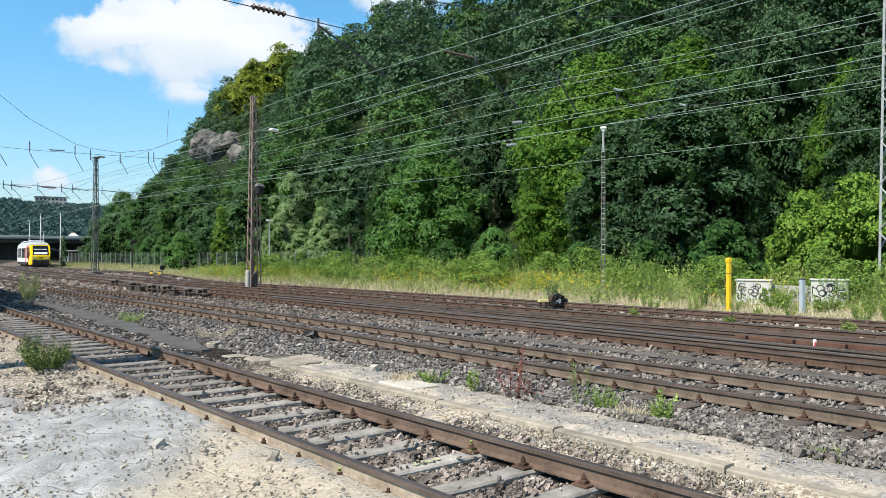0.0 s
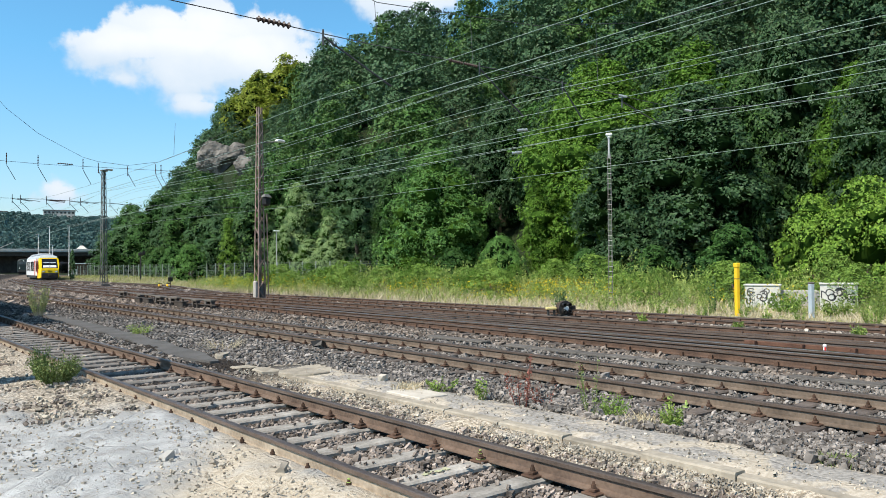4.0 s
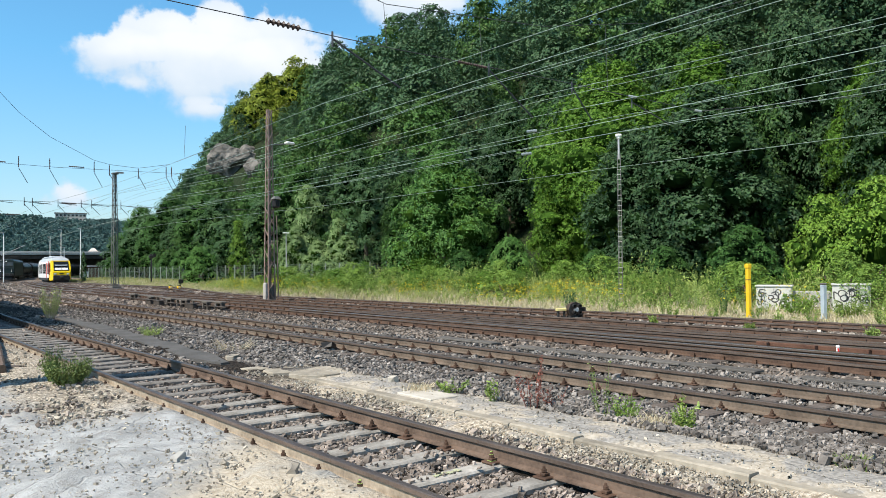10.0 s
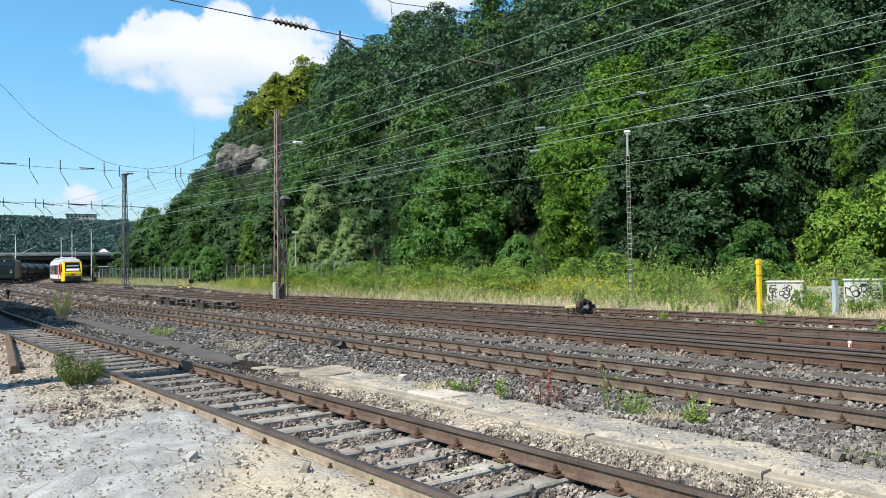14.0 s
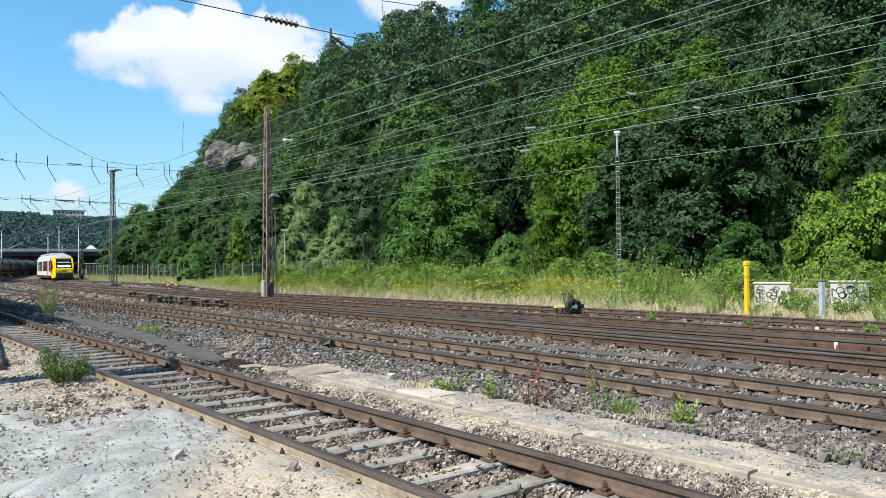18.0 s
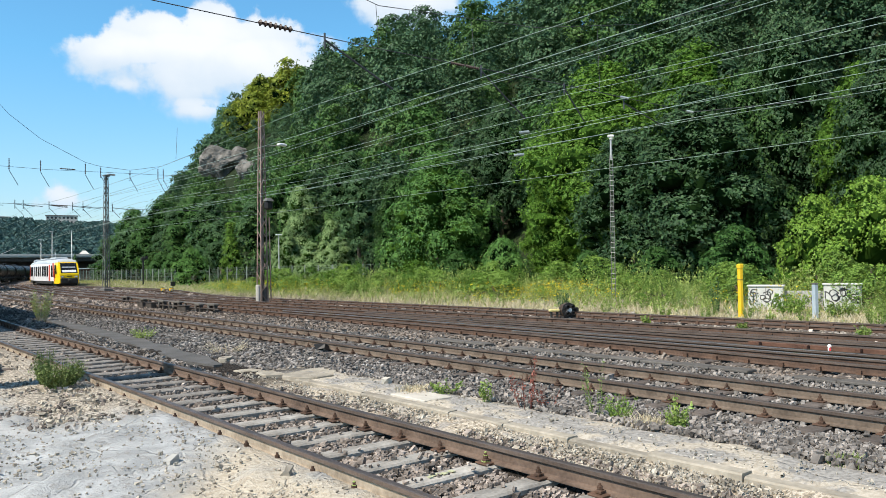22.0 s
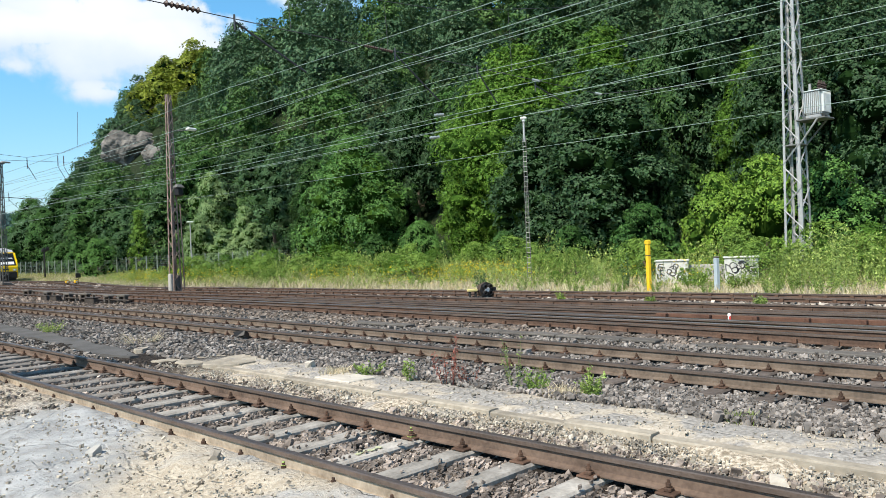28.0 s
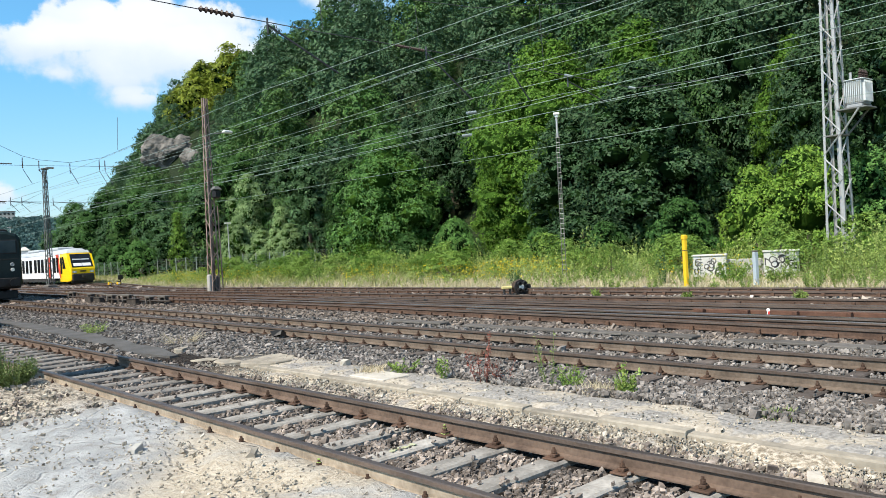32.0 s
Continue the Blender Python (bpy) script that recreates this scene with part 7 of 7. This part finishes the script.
    weed_tuft("weed", 27.4, 13.4, 0.85, 1.5, ("weed", "hedge"), "leafy green weed before a cabinet", 70, leaf=0.05)
    weed_tuft("weed", 27.5, 11.7, 0.62, 1.3, ("weed", "weed"), "leafy pale green weed before a cabinet", 60, leaf=0.045)
    for x, y, h in ((27.3, 10.2, 1.5), (27.9, 9.7, 1.9), (27.6, 9.2, 1.6), (28.4, 9.0, 2.1), (28.2, 8.2, 1.8), (27.4, 8.4, 1.4), (28.9, 8.5, 2.0), (28.6, 7.4, 1.9), (26.6, 9.9, 0.8), (26.3, 9.3, 0.9), (29.3, 10.4, 1.7)):
        weed_tuft("weed", x, y, h, h * 0.5, ("weed_olive", "tall_weed" if h > 1.5 else "weed"), "tall pale green weed standing beside the last track", 20, leaf=0.05)
    weed_tuft("weed", 25.3, 22.6, 1.0, 0.7, ("weed_olive", "leaf_birch"), "tall dark green weed beside the rails", 22, leaf=0.05)
    for x, y, h in ((20.6, 8.2, 0.35), (24.6, 9.4, 0.7), (20.9, 15.0, 0.3), (24.2, 14.9, 0.4), (24.3, 16.6, 0.35), (20.8, 11.6, 0.25), (24.4, 12.6, 0.3), (24.8, 7.9, 0.9)):
        weed_tuft("weed", x, y, h, h * 1.3, ("weed", "weed"), "low green weed between the last tracks", 26, leaf=0.035)
    v, f = stone_cloud(5, np.array([(0, 0, 0.05)]), np.array([0.16]), 0.8)
    ob = tagged(new("rail_joint_block", indexed_mesh("rail_joint_block", v, f, [M["black"]])), "dark greased block beside the rail", "block")
    ob.matrix_basis = pose(9.15, 15.7, 0.02)


yard_weeds()


# ---------------------------------------------------------------- distance
def far_bridge():
    root = thing("road_bridge", "pale concrete road bridge across the far end of the yard", "bridge")
    part("deck", Shape().box((0, -4, 7.2), (170, 4, 7.7), 0, 0.1), M["bridge"], root)
    # girder near black: the deck's dark underside is put into its colour
    part("girder", Shape().box((0, -3.2, 5.9), (170, 3.2, 7.2), 0, 0.1), M["black_concrete"], root)
    part("parapet", Shape().box((0, -4.2, 7.7), (170, -4.0, 8.3), 0, 0.03), M["bridge"], root)
    pier = Shape().box((-0.7, -3, -1), (0.7, 3, 5.9), 0, 0.1).mesh("pier", M["concrete_dark"])
    for k in range(9):
        part("pier", pier, None, root, at=pose(8 + k * 19, 0, 0))
    # wall added behind the piers, blackened to stand for shadow under the bridge
    part("back_wall", Shape().box((0, 3.0, -1), (170, 3.4, 5.9), 0, 0.05), M["black_concrete"], root)
    root.matrix_basis = pose(-10, 284, 0, 0, 0, -6)


def far_hotel(x, y, z, w, h, floors, label):
    root = thing("hotel", label, "building", "buildings on the far ridge", at=pose(x, y, z, 0, 0, -12))
    part("wall", Shape().box((-w / 2, 0, -6), (w / 2, 12, h), 0, 0.2), M["concrete"], root)
    part("roof", Shape().box((-w / 2 - 0.6, -0.6, h), (w / 2 + 0.6, 12.6, h + 0.8), 0, 0.1), M["concrete_dark"], root)
    win = Shape().box((-1.0, -0.15, 0), (1.0, 0.1, 1.9)).mesh("window", M["glass_dark"])
    n = int(w / 3.4)
    for f in range(floors):
        for k in range(n):
            part("window", win, None, root, at=pose(-w / 2 + (k + 0.5) * w / n, 0, -2 + (f + 0.35) * (h + 2) / floors))


far_bridge()
far_hotel(193, 860, 54.9, 29.5, 7.0, 2, "long grey hotel with a flat roof on the wooded ridge")
far_hotel(131, 865, 52.6, 30, 6.4, 2, "long pale building on the wooded ridge")
terrace = thing("terrace", "white terrace wall before the hotel", "wall", at=pose(195.5, 857, 47.5, 0, 0, -12))
part("wall", Shape().box((-8, -2, -3), (8, 2, 6.4), 0, 0.1), M["wall_far"], terrace)
part("railing", Shape().box((-8, -2.1, 6.4), (8, -2.0, 7.2), 0, 0.02), M["zinc"], terrace)
for x, y, h in ((37.4, 175, 10.7), (41.2, 175, 10.9), (35.3, 175, 9.0), (43.0, 198, 7.5), (24.5, 160, 9.0)):
    ob = thing("yard_lamp", "slender pale lamp post at the end of the yard", "lamp post", "lamp posts of the yard", at=pose(x, y, 0))
    part("pole", Shape().tube((0, 0, -0.1), (0, 0, h), 0.11, 8, r2=0.07), M["white_sign"], ob)
    part("lamp_head", Shape().box((-0.5, -0.12, h - 0.04), (0.16, 0.12, h + 0.09), 0, 0.05), M["zinc"], ob)
boom = thing("signal_boom", "slanting pale steel boom at the end of the yard", "boom", at=pose(30.5, 200, 0))
part("post", Shape().tube((0, 0, -0.1), (0, 0, 6.0), 0.12, 8), M["mast_dark"], boom)
part("arm", Shape().tube((-0.4, 0, 5.6), (4.6, 0, 8.1), 0.10, 8, r2=0.07), M["zinc"], boom)
hut = thing("platform_shelter", "small brown platform shelter with white panels", "shelter", at=pose(49.5, 198, 0.0, 0, 0, -14))
part("wall", Shape().box((-2.6, 0, -0.1), (1.2, 2.2, 2.9), 0, 0.05), M["rust"], hut)
part("panel", Shape().box((-2.3, -0.12, 0.3), (-1.0, 0.0, 1.7), 0, 0.02), M["wall_far"], hut, "white panel")
part("panel", Shape().box((1.5, -0.12, 1.5), (3.6, 0.0, 2.7), 0, 0.02), M["wall_far"], hut, "white panel")
part("post", Shape().box((2.4, 0.0, -0.1), (2.6, 0.2, 2.9), 0, 0.02), M["zinc"], hut)
part("roof", Shape().box((-3.0, -0.6, 2.9), (4.0, 2.6, 3.1), 0, 0.04), M["train_roof"], hut, "flat grey roof")
shed = thing("platform_canopy", "small pale platform canopy at the end of the yard", "canopy", at=pose(72.9, 292, 3.7, 0, 0, -14))
part("roof", Shape().loft([[(-1.7, -1.5, 5.1), (1.7, -1.5, 5.1), (1.7, 1.5, 5.1), (-1.7, 1.5, 5.1)], [(-0.5, -0.4, 6.3), (0.5, -0.4, 6.3), (0.5, 0.4, 6.3), (-0.5, 0.4, 6.3)]]), M["wall_far"], shed)
part("wall", Shape().box((-1.4, -1.2, -3.2), (1.4, 1.2, 5.1), 0, 0.05), M["concrete_dark"], shed)


# ---------------------------------------------------------------- vehicles
def wheelset(parent, y, r=0.46, name="wheel", mat="train_dark"):
    for side in (-0.75, 0.75):
        part(name, Shape().lathe((side - 0.07 * (1 if side > 0 else -1), y, r + 0.17), [(0, r), (0.03 * (1 if side > 0 else -1), r + 0.02), (0.14 * (1 if side > 0 else -1), r), (0.14 * (1 if side > 0 else -1), 0.12)], 16, axis=(1, 0, 0)), M[mat], parent)


def bogie(parent, y, mat="train_dark"):
    b = part("bogie", Shape().box((-1.1, y - 1.45, 0.45), (-0.9, y + 1.45, 0.85), 0, 0.05).box((0.9, y - 1.45, 0.45), (1.1, y + 1.45, 0.85), 0, 0.05).box((-1.0, y - 0.3, 0.5), (1.0, y + 0.3, 0.9), 0, 0.05), M[mat], parent)
    for d in (-0.95, 0.95):
        wheelset(b, y + d)
    return b


HULL = [(-1.0, 2.2), (-0.99, 3.0), (-0.94, 3.42), (-0.80, 3.75), (-0.5, 3.95), (0, 4.02), (0.5, 3.95), (0.80, 3.75), (0.94, 3.42), (0.99, 3.0), (1.0, 2.2)]


def hull_ring(y, hw, top, floor=0.45):
    """A cross section of the body, cut off level at the given height."""
    return [(-hw, y, floor)] + [(a * hw, y, min(b, top - 0.02 * abs(a))) for a, b in HULL] + [(hw, y, floor)]


def railcar(front):
    """Half of a two part railcar, nose at y = 0, coupled end at y = 20.6."""
    root = thing("railcar", "yellow, white and red diesel railcar, leading half" if front else "white diesel railcar with a yellow end, trailing half", "train", "halves of the railcar")
    nose = [(0.0, 1.16, 1.78, 0.62), (0.06, 1.24, 1.90, 0.58), (0.5, 1.33, 2.55, 0.46), (1.0, 1.365, 3.295, 0.45), (1.12, 1.37, 3.48, 0.45)]
    cab = part("cab", Shape().loft([hull_ring(*r) for r in nose] + [hull_ring(1.55, 1.375, 3.80), hull_ring(2.2, 1.375, 4.02), hull_ring(3.3, 1.375, 4.02)]), M["train_yellow"], root, "rounded bright yellow cab")
    part("body", Shape().loft([hull_ring(3.3, 1.375, 4.02, 0.82), hull_ring(20.5, 1.375, 4.02, 0.82)]), M["train_white"], root, "light grey body")
    roof = [(-0.96, 3.46), (-0.93, 3.50), (-0.80, 3.79), (-0.5, 3.99), (0, 4.06), (0.5, 3.99), (0.80, 3.79), (0.93, 3.50), (0.96, 3.46)]
    part("roof", Shape().loft([[(a * 1.385, y, b) for a, b in roof] for y in (2.2, 20.4)]), M["train_roof"], root)
    part("brow", Shape().loft([[(a * 1.35, y, min(b, top) + 0.012) for a, b in roof[1:-1]] for y, top in ((1.13, 3.50), (1.55, 3.81), (2.2, 4.06))]), M["train_roof"], cab, "grey brow above the windscreen")
    part("roof_unit", Shape().box((-0.9, 5.5, 3.95), (0.9, 9.5, 4.28), 0, 0.1), M["train_roof"], root)
    part("roof_unit", Shape().box((-0.9, 13, 3.95), (0.9, 17.5, 4.25), 0, 0.1), M["train_roof"], root)

    def on_front(x0, x1, u0, u1, proud, narrow=0.0):
        """A thin plate on the raked front, u from 0 at the sill to 1 at the brow."""
        q = [(x0, u0), (x1, u0), (x1 - narrow, u1), (x0 + narrow, u1)]
        base = [Vector((x, 0.06 + 1.06 * u, 1.90 + 1.58 * u)) for x, u in q]
        out = Vector((0, -0.83, 0.557))
        return Shape().loft([[p + out * (proud + 0.012) for p in base], [p - out * 0.02 for p in base]])
    screen = part("windscreen", on_front(-1.08, 1.08, 0.03, 0.93, 0.02, 0.06), M["glass_dark"], cab, "dark wide windscreen")
    part("sun_blind", on_front(-0.9, 0.9, 0.10, 0.30, 0.026), M["white_sign"], screen, "white board behind the glass")
    part("sun_blind", on_front(-0.86, 0.86, 0.52, 0.60, 0.026), M["train_roof"], screen, "grey roller blind")
    part("wiper", on_front(-0.02, 0.02, 0.05, 0.8, 0.04), M["black"], screen)
    part("bumper", Shape().box((-1.14, -0.10, 0.42), (1.14, 0.4, 1.26), 0, 0.1), M["black"], cab, "dark coupler recess")
    part("coupler", Shape().box((-0.22, -0.5, 0.78), (0.22, 0.1, 1.1), 0, 0.05), M["train_dark"], cab)
    part("rail_guard", Shape().box((-1.05, 0.2, 0.22), (1.05, 0.45, 0.6), 0, 0.05), M["black"], cab)
    part("badge", Shape().box((-0.3, -0.03, 1.45), (0.3, -0.005, 1.58), 0, 0.005), M["black"], cab)
    for x in (-0.88, 0.88):
        part("headlight", Shape().lathe((x, 0.0, 1.45), [(0, 0.10), (-0.05, 0.09), (-0.06, 0.02)], 12, axis=(0, 1, 0)), M["lens"], cab)
        part("lamp_band", Shape().box((x - 0.2, -0.03, 1.34), (x + 0.2, -0.01, 1.56), 0, 0.01), M["train_roof"], cab)
    for side in (-1, 1):
        x0, x1 = (side * 1.382, side * 1.402) if side > 0 else (side * 1.402, side * 1.382)
        part("side_window", Shape().loft([[(x, 1.25, 1.85), (x, 2.25, 1.85), (x, 2.25, 3.15), (x, 1.95, 3.15)] for x in (x0, x1)]), M["glass_dark"], cab)
        part("orange_stripe", Shape().loft([[(x, 2.85, 0.85), (x, 3.25, 0.85), (x, 4.55, 3.44), (x, 3.65, 3.44)] for x in (x0, x1 * 0.9985)]), M["train_red"], root, "red slanting stripe behind the cab")
        for name, y0, y1, mat, z0, z1 in (("window", 2.42, 3.0, "glass_dark", 1.3, 3.1), ("window", 3.7, 4.4, "glass_dark", 1.45, 3.1), ("window", 4.7, 5.5, "glass_dark", 1.45, 3.1), ("door", 6.3, 7.3, "train_red", 0.85, 3.2), ("window", 7.8, 8.7, "glass_dark", 1.5, 3.05), ("window", 9.2, 10.2, "glass_dark", 1.5, 3.05),
                                          ("window", 10.6, 11.6, "glass_dark", 1.5, 3.05), ("window", 12.0, 13.0, "glass_dark", 1.5, 3.05), ("window", 14.0, 15.0, "glass_dark", 1.5, 3.05), ("window", 15.6, 16.6, "glass_dark", 1.5, 3.05), ("window", 17.2, 18.2, "glass_dark", 1.5, 3.05), ("window", 18.8, 19.7, "glass_dark", 1.5, 3.05)):
            part(name, Shape().box((x0, y0, z0), (x1 * 1.001, y1, z1), 0, 0.008), M[mat], root)
        part("skirt", Shape().box((min(side * 1.33, side * 1.37), 5.2, 0.42), (max(side * 1.33, side * 1.37), 18.2, 0.82), 0, 0.01), M["train_dark"], root)
    part("gangway", Shape().box((-1.15, 20.5, 0.6), (1.15, 20.85, 3.7), 0, 0.05), M["train_dark"], root, "dark folding gangway")
    bogie(root, 3.2)
    bogie(root, 19.6)
    return root


def locomotive():
    root = thing("locomotive", "old dark green electric locomotive with a sooty front", "locomotive")
    def ring(y, hw, top, low=1.1):
        return [(-hw, y, low), (-hw, y, 3.55), (-hw * 0.965, y, top - 0.42), (-hw * 0.85, y, top - 0.18), (-hw * 0.5, y, top - 0.03), (0, y, top), (hw * 0.5, y, top - 0.03), (hw * 0.85, y, top - 0.18), (hw * 0.965, y, top - 0.42), (hw, y, 3.55), (hw, y, low)]
    rings = [ring(0.0, 1.36, 4.15), ring(0.12, 1.47, 4.3), ring(0.7, 1.51, 4.36), ring(15.6, 1.51, 4.36), ring(16.2, 1.44, 4.25)]
    body = part("body", Shape().loft(rings), M["loco"], root)
    part("roof", Shape().box((-0.9, 0.6, 4.28), (0.9, 15.5, 4.46), 0, 0.1), M["black"], root)
    part("underframe", Shape().box((-1.4, 0.1, 0.85), (1.4, 16.1, 1.16), 0, 0.05), M["black"], root)
    for x in (-0.62, 0.62):
        part("cab_window", Shape().box((x - 0.56, -0.03, 2.98), (x + 0.56, 0.06, 3.74), 0, 0.03), M["cab_glass"], body)
        part("window_frame", Shape().box((x - 0.61, -0.015, 2.93), (x + 0.61, 0.05, 3.79), 0, 0.02), M["black"], body)
        part("tail_light", Shape().lathe((x * 1.5, 0.0, 2.3), [(0.02, 0.11), (-0.08, 0.12), (-0.10, 0.09), (-0.05, 0.02)], 12, axis=(0, 1, 0)), M["zinc"], body)
        part("headlight", Shape().lathe((x * 1.5, 0.0, 1.98), [(0.02, 0.10), (-0.08, 0.11), (-0.10, 0.08), (-0.07, 0.02)], 12, axis=(0, 1, 0)), M["lens"], body)
        part("buffer", Shape().lathe((x * 1.41, -0.62, 1.22), [(0, 0.24), (0.05, 0.25), (0.06, 0.1), (0.7, 0.12)], 12, axis=(0, 1, 0)), M["black"], root)
    part("top_light", Shape().lathe((0, -0.02, 3.9), [(0.04, 0.10), (-0.08, 0.11), (-0.1, 0.02)], 10, axis=(0, 1, 0)), M["lens"], body)
    part("buffer_beam", Shape().box((-1.35, -0.05, 0.95), (1.35, 0.2, 1.5), 0, 0.04), M["black"], root)
    part("rail_guard", Shape().box((-1.2, 0.1, 0.25), (1.2, 0.3, 0.75), 0, 0.05), M["black"], root)
    part("handrail", Shape().tube((-1.3, -0.08, 2.62), (1.3, -0.08, 2.62), 0.02, 6), M["train_dark"], root)
    for side in (-1, 1):
        x0, x1 = sorted((side * 1.485, side * 1.50))
        part("cab_door", Shape().box((x0, 1.5, 1.3), (x1, 2.2, 3.2), 0, 0.004), M["black"], body)
        part("side_window", Shape().box((x0, 0.75, 2.45), (x1, 1.35, 3.1), 0, 0.004), M["glass_dark"], body)
        for k in range(6):
            part("side_grille", Shape().box((x0, 4 + k * 1.4, 2.3), (x1, 5.1 + k * 1.4, 3.1), 0, 0.004), M["black"], body)
    for y in (3.2, 13.0):
        bogie(root, y, "black")
    for y in (4.0, 12.2):
        part("pantograph", Shape().tube((-0.5, y, 4.4), (0, y + 1.1, 4.8), 0.03, 5).tube((0.5, y, 4.4), (0, y + 1.1, 4.8), 0.03, 5).tube((0, y + 1.1, 4.8), (0, y, 5.1), 0.03, 5).tube((-0.8, y, 5.1), (0.8, y, 5.1), 0.025, 5), M["black"], root)
    return root


def tank_wagon():
    root = thing("tank_wagon", "sooty black four axle tank wagon", "wagon", "wagons of the goods train")
    prof = [(0.55, 0.35), (0.65, 0.9), (0.85, 1.25), (1.15, 1.42), (13.2, 1.42), (13.5, 1.25), (13.7, 0.9), (13.8, 0.35)]
    tank = part("tank", Shape().lathe((0, 0, 2.55), prof, 28, axis=(0, 1, 0)), M["tank"], root, "dull black cylindrical tank", smooth=False)
    for y in (2.6, 5.2, 9.0, 11.6):
        part("band", Shape().lathe((0, y, 2.55), [(0, 1.42), (0, 1.445), (0.12, 1.445), (0.12, 1.42)], 28, axis=(0, 1, 0)), M["black"], tank)
    part("dome", Shape().lathe((0, 7.2, 3.9), [(0, 0.45), (0.25, 0.42), (0.32, 0.2)], 14), M["tank"], tank)
    part("walkway", Shape().box((-0.35, 1.2, 4.02), (0.35, 13.0, 4.07)), M["train_dark"], tank)
    part("underframe", Shape().box((-1.25, 0.0, 1.0), (-1.0, 14.2, 1.28), 0, 0.03).box((1.0, 0.0, 1.0), (1.25, 14.2, 1.28), 0, 0.03).box((-1.25, 0.0, 0.98), (1.25, 0.25, 1.35), 0, 0.03).box((-1.25, 13.95, 0.98), (1.25, 14.2, 1.35), 0, 0.03), M["train_dark"], root)
    for y in (1.2, 13.0):
        part("saddle", Shape().box((-1.2, y - 0.15, 1.2), (1.2, y + 0.15, 1.75), 0, 0.03), M["train_dark"], root)
    for side in (-1.35, 1.35):
        part("ladder", Shape().tube((side, 6.9, 1.1), (side * 0.6, 6.9, 4.0), 0.025, 5).tube((side, 7.4, 1.1), (side * 0.6, 7.4, 4.0), 0.025, 5), M["train_dark"], root)
    bogie(root, 2.3)
    bogie(root, 11.9)
    for y, d in ((-0.3, 1), (14.5, -1)):
        for x in (-0.87, 0.87):
            part("buffer", Shape().lathe((x, y, 1.08), [(0, 0.22), (0.05 * d, 0.22), (0.06 * d, 0.1), (0.35 * d, 0.1)], 10, axis=(0, 1, 0)), M["train_dark"], root)
    return root


railcar_front = railcar(True)
railcar_rear = railcar(False)
loco = locomotive()
wagons = [tank_wagon()]
for k in range(9):
    wagons.append(copy_thing(wagons[0], pose(0, 0, 0)))


def back_along(line, y, distance):
    """The y reached by going that far away along a track's line."""
    left = distance
    while left > 0:
        d = min(left, 1.0)
        slope = float(line(y + 0.5) - line(y - 0.5))
        y += d / math.hypot(1, slope)
        left -= d
    return y


def on_line(line, y0, y1, flip=False):
    """The pose of a vehicle whose ends stand on the line at y0 (near) and y1 (far)."""
    a, b = Vector((float(line(y0)), y0, 0)), Vector((float(line(y1)), y1, 0))
    turn = -math.degrees(math.atan2(b.x - a.x, b.y - a.y))
    return pose(b.x, b.y, 0, 0, 0, turn + 180) if flip else pose(a.x, a.y, 0, 0, 0, turn)


RAILCAR_AT = [(0, 126.6), (13, 126.6), (14.5, 126.2), (16.5, 124.7), (18.5, 122.5), (20, 120.3), (21, 118.3), (22, 116.0), (23, 113.8), (24, 110.9), (25, 107.4), (25.5, 105.6), (26, 103.9), (27, 100.5), (28, 97.2), (29, 94.3), (30, 92.0), (31, 89.4), (32, 86.0)]
GOODS_AT = [(0, 246.0), (3, 224.0), (6, 202.0), (9, 179.5), (12, 158.0), (16, 134.5), (20, 112.0), (24, 91.0), (28, 70.5), (30, 60.8), (31.5, 53.2), (32, 50.7)]


def motions():
    rows_front, rows_rear = [], []
    for t, y in RAILCAR_AT:
        a = back_along(track_f, y, 20.7)
        b = back_along(track_f, a, 20.7)
        rows_front.append((t, on_line(track_f, y, a)))
        rows_rear.append((t, on_line(track_f, a, b, True)))
    walk(railcar_front, rows_front)
    walk(railcar_rear, rows_rear)
    trains = [[] for _ in range(len(wagons) + 1)]
    for t, y in GOODS_AT:
        a = back_along(track_b, y, 16.2)
        trains[0].append((t, on_line(track_b, y, a)))
        for k in range(len(wagons)):
            s = back_along(track_b, a, 0.9)
            a = back_along(track_b, s, 14.2)
            trains[k + 1].append((t, on_line(track_b, s, a)))
    walk(loco, trains[0])
    for k, w in enumerate(wagons):
        walk(w, trains[k + 1])


motions()
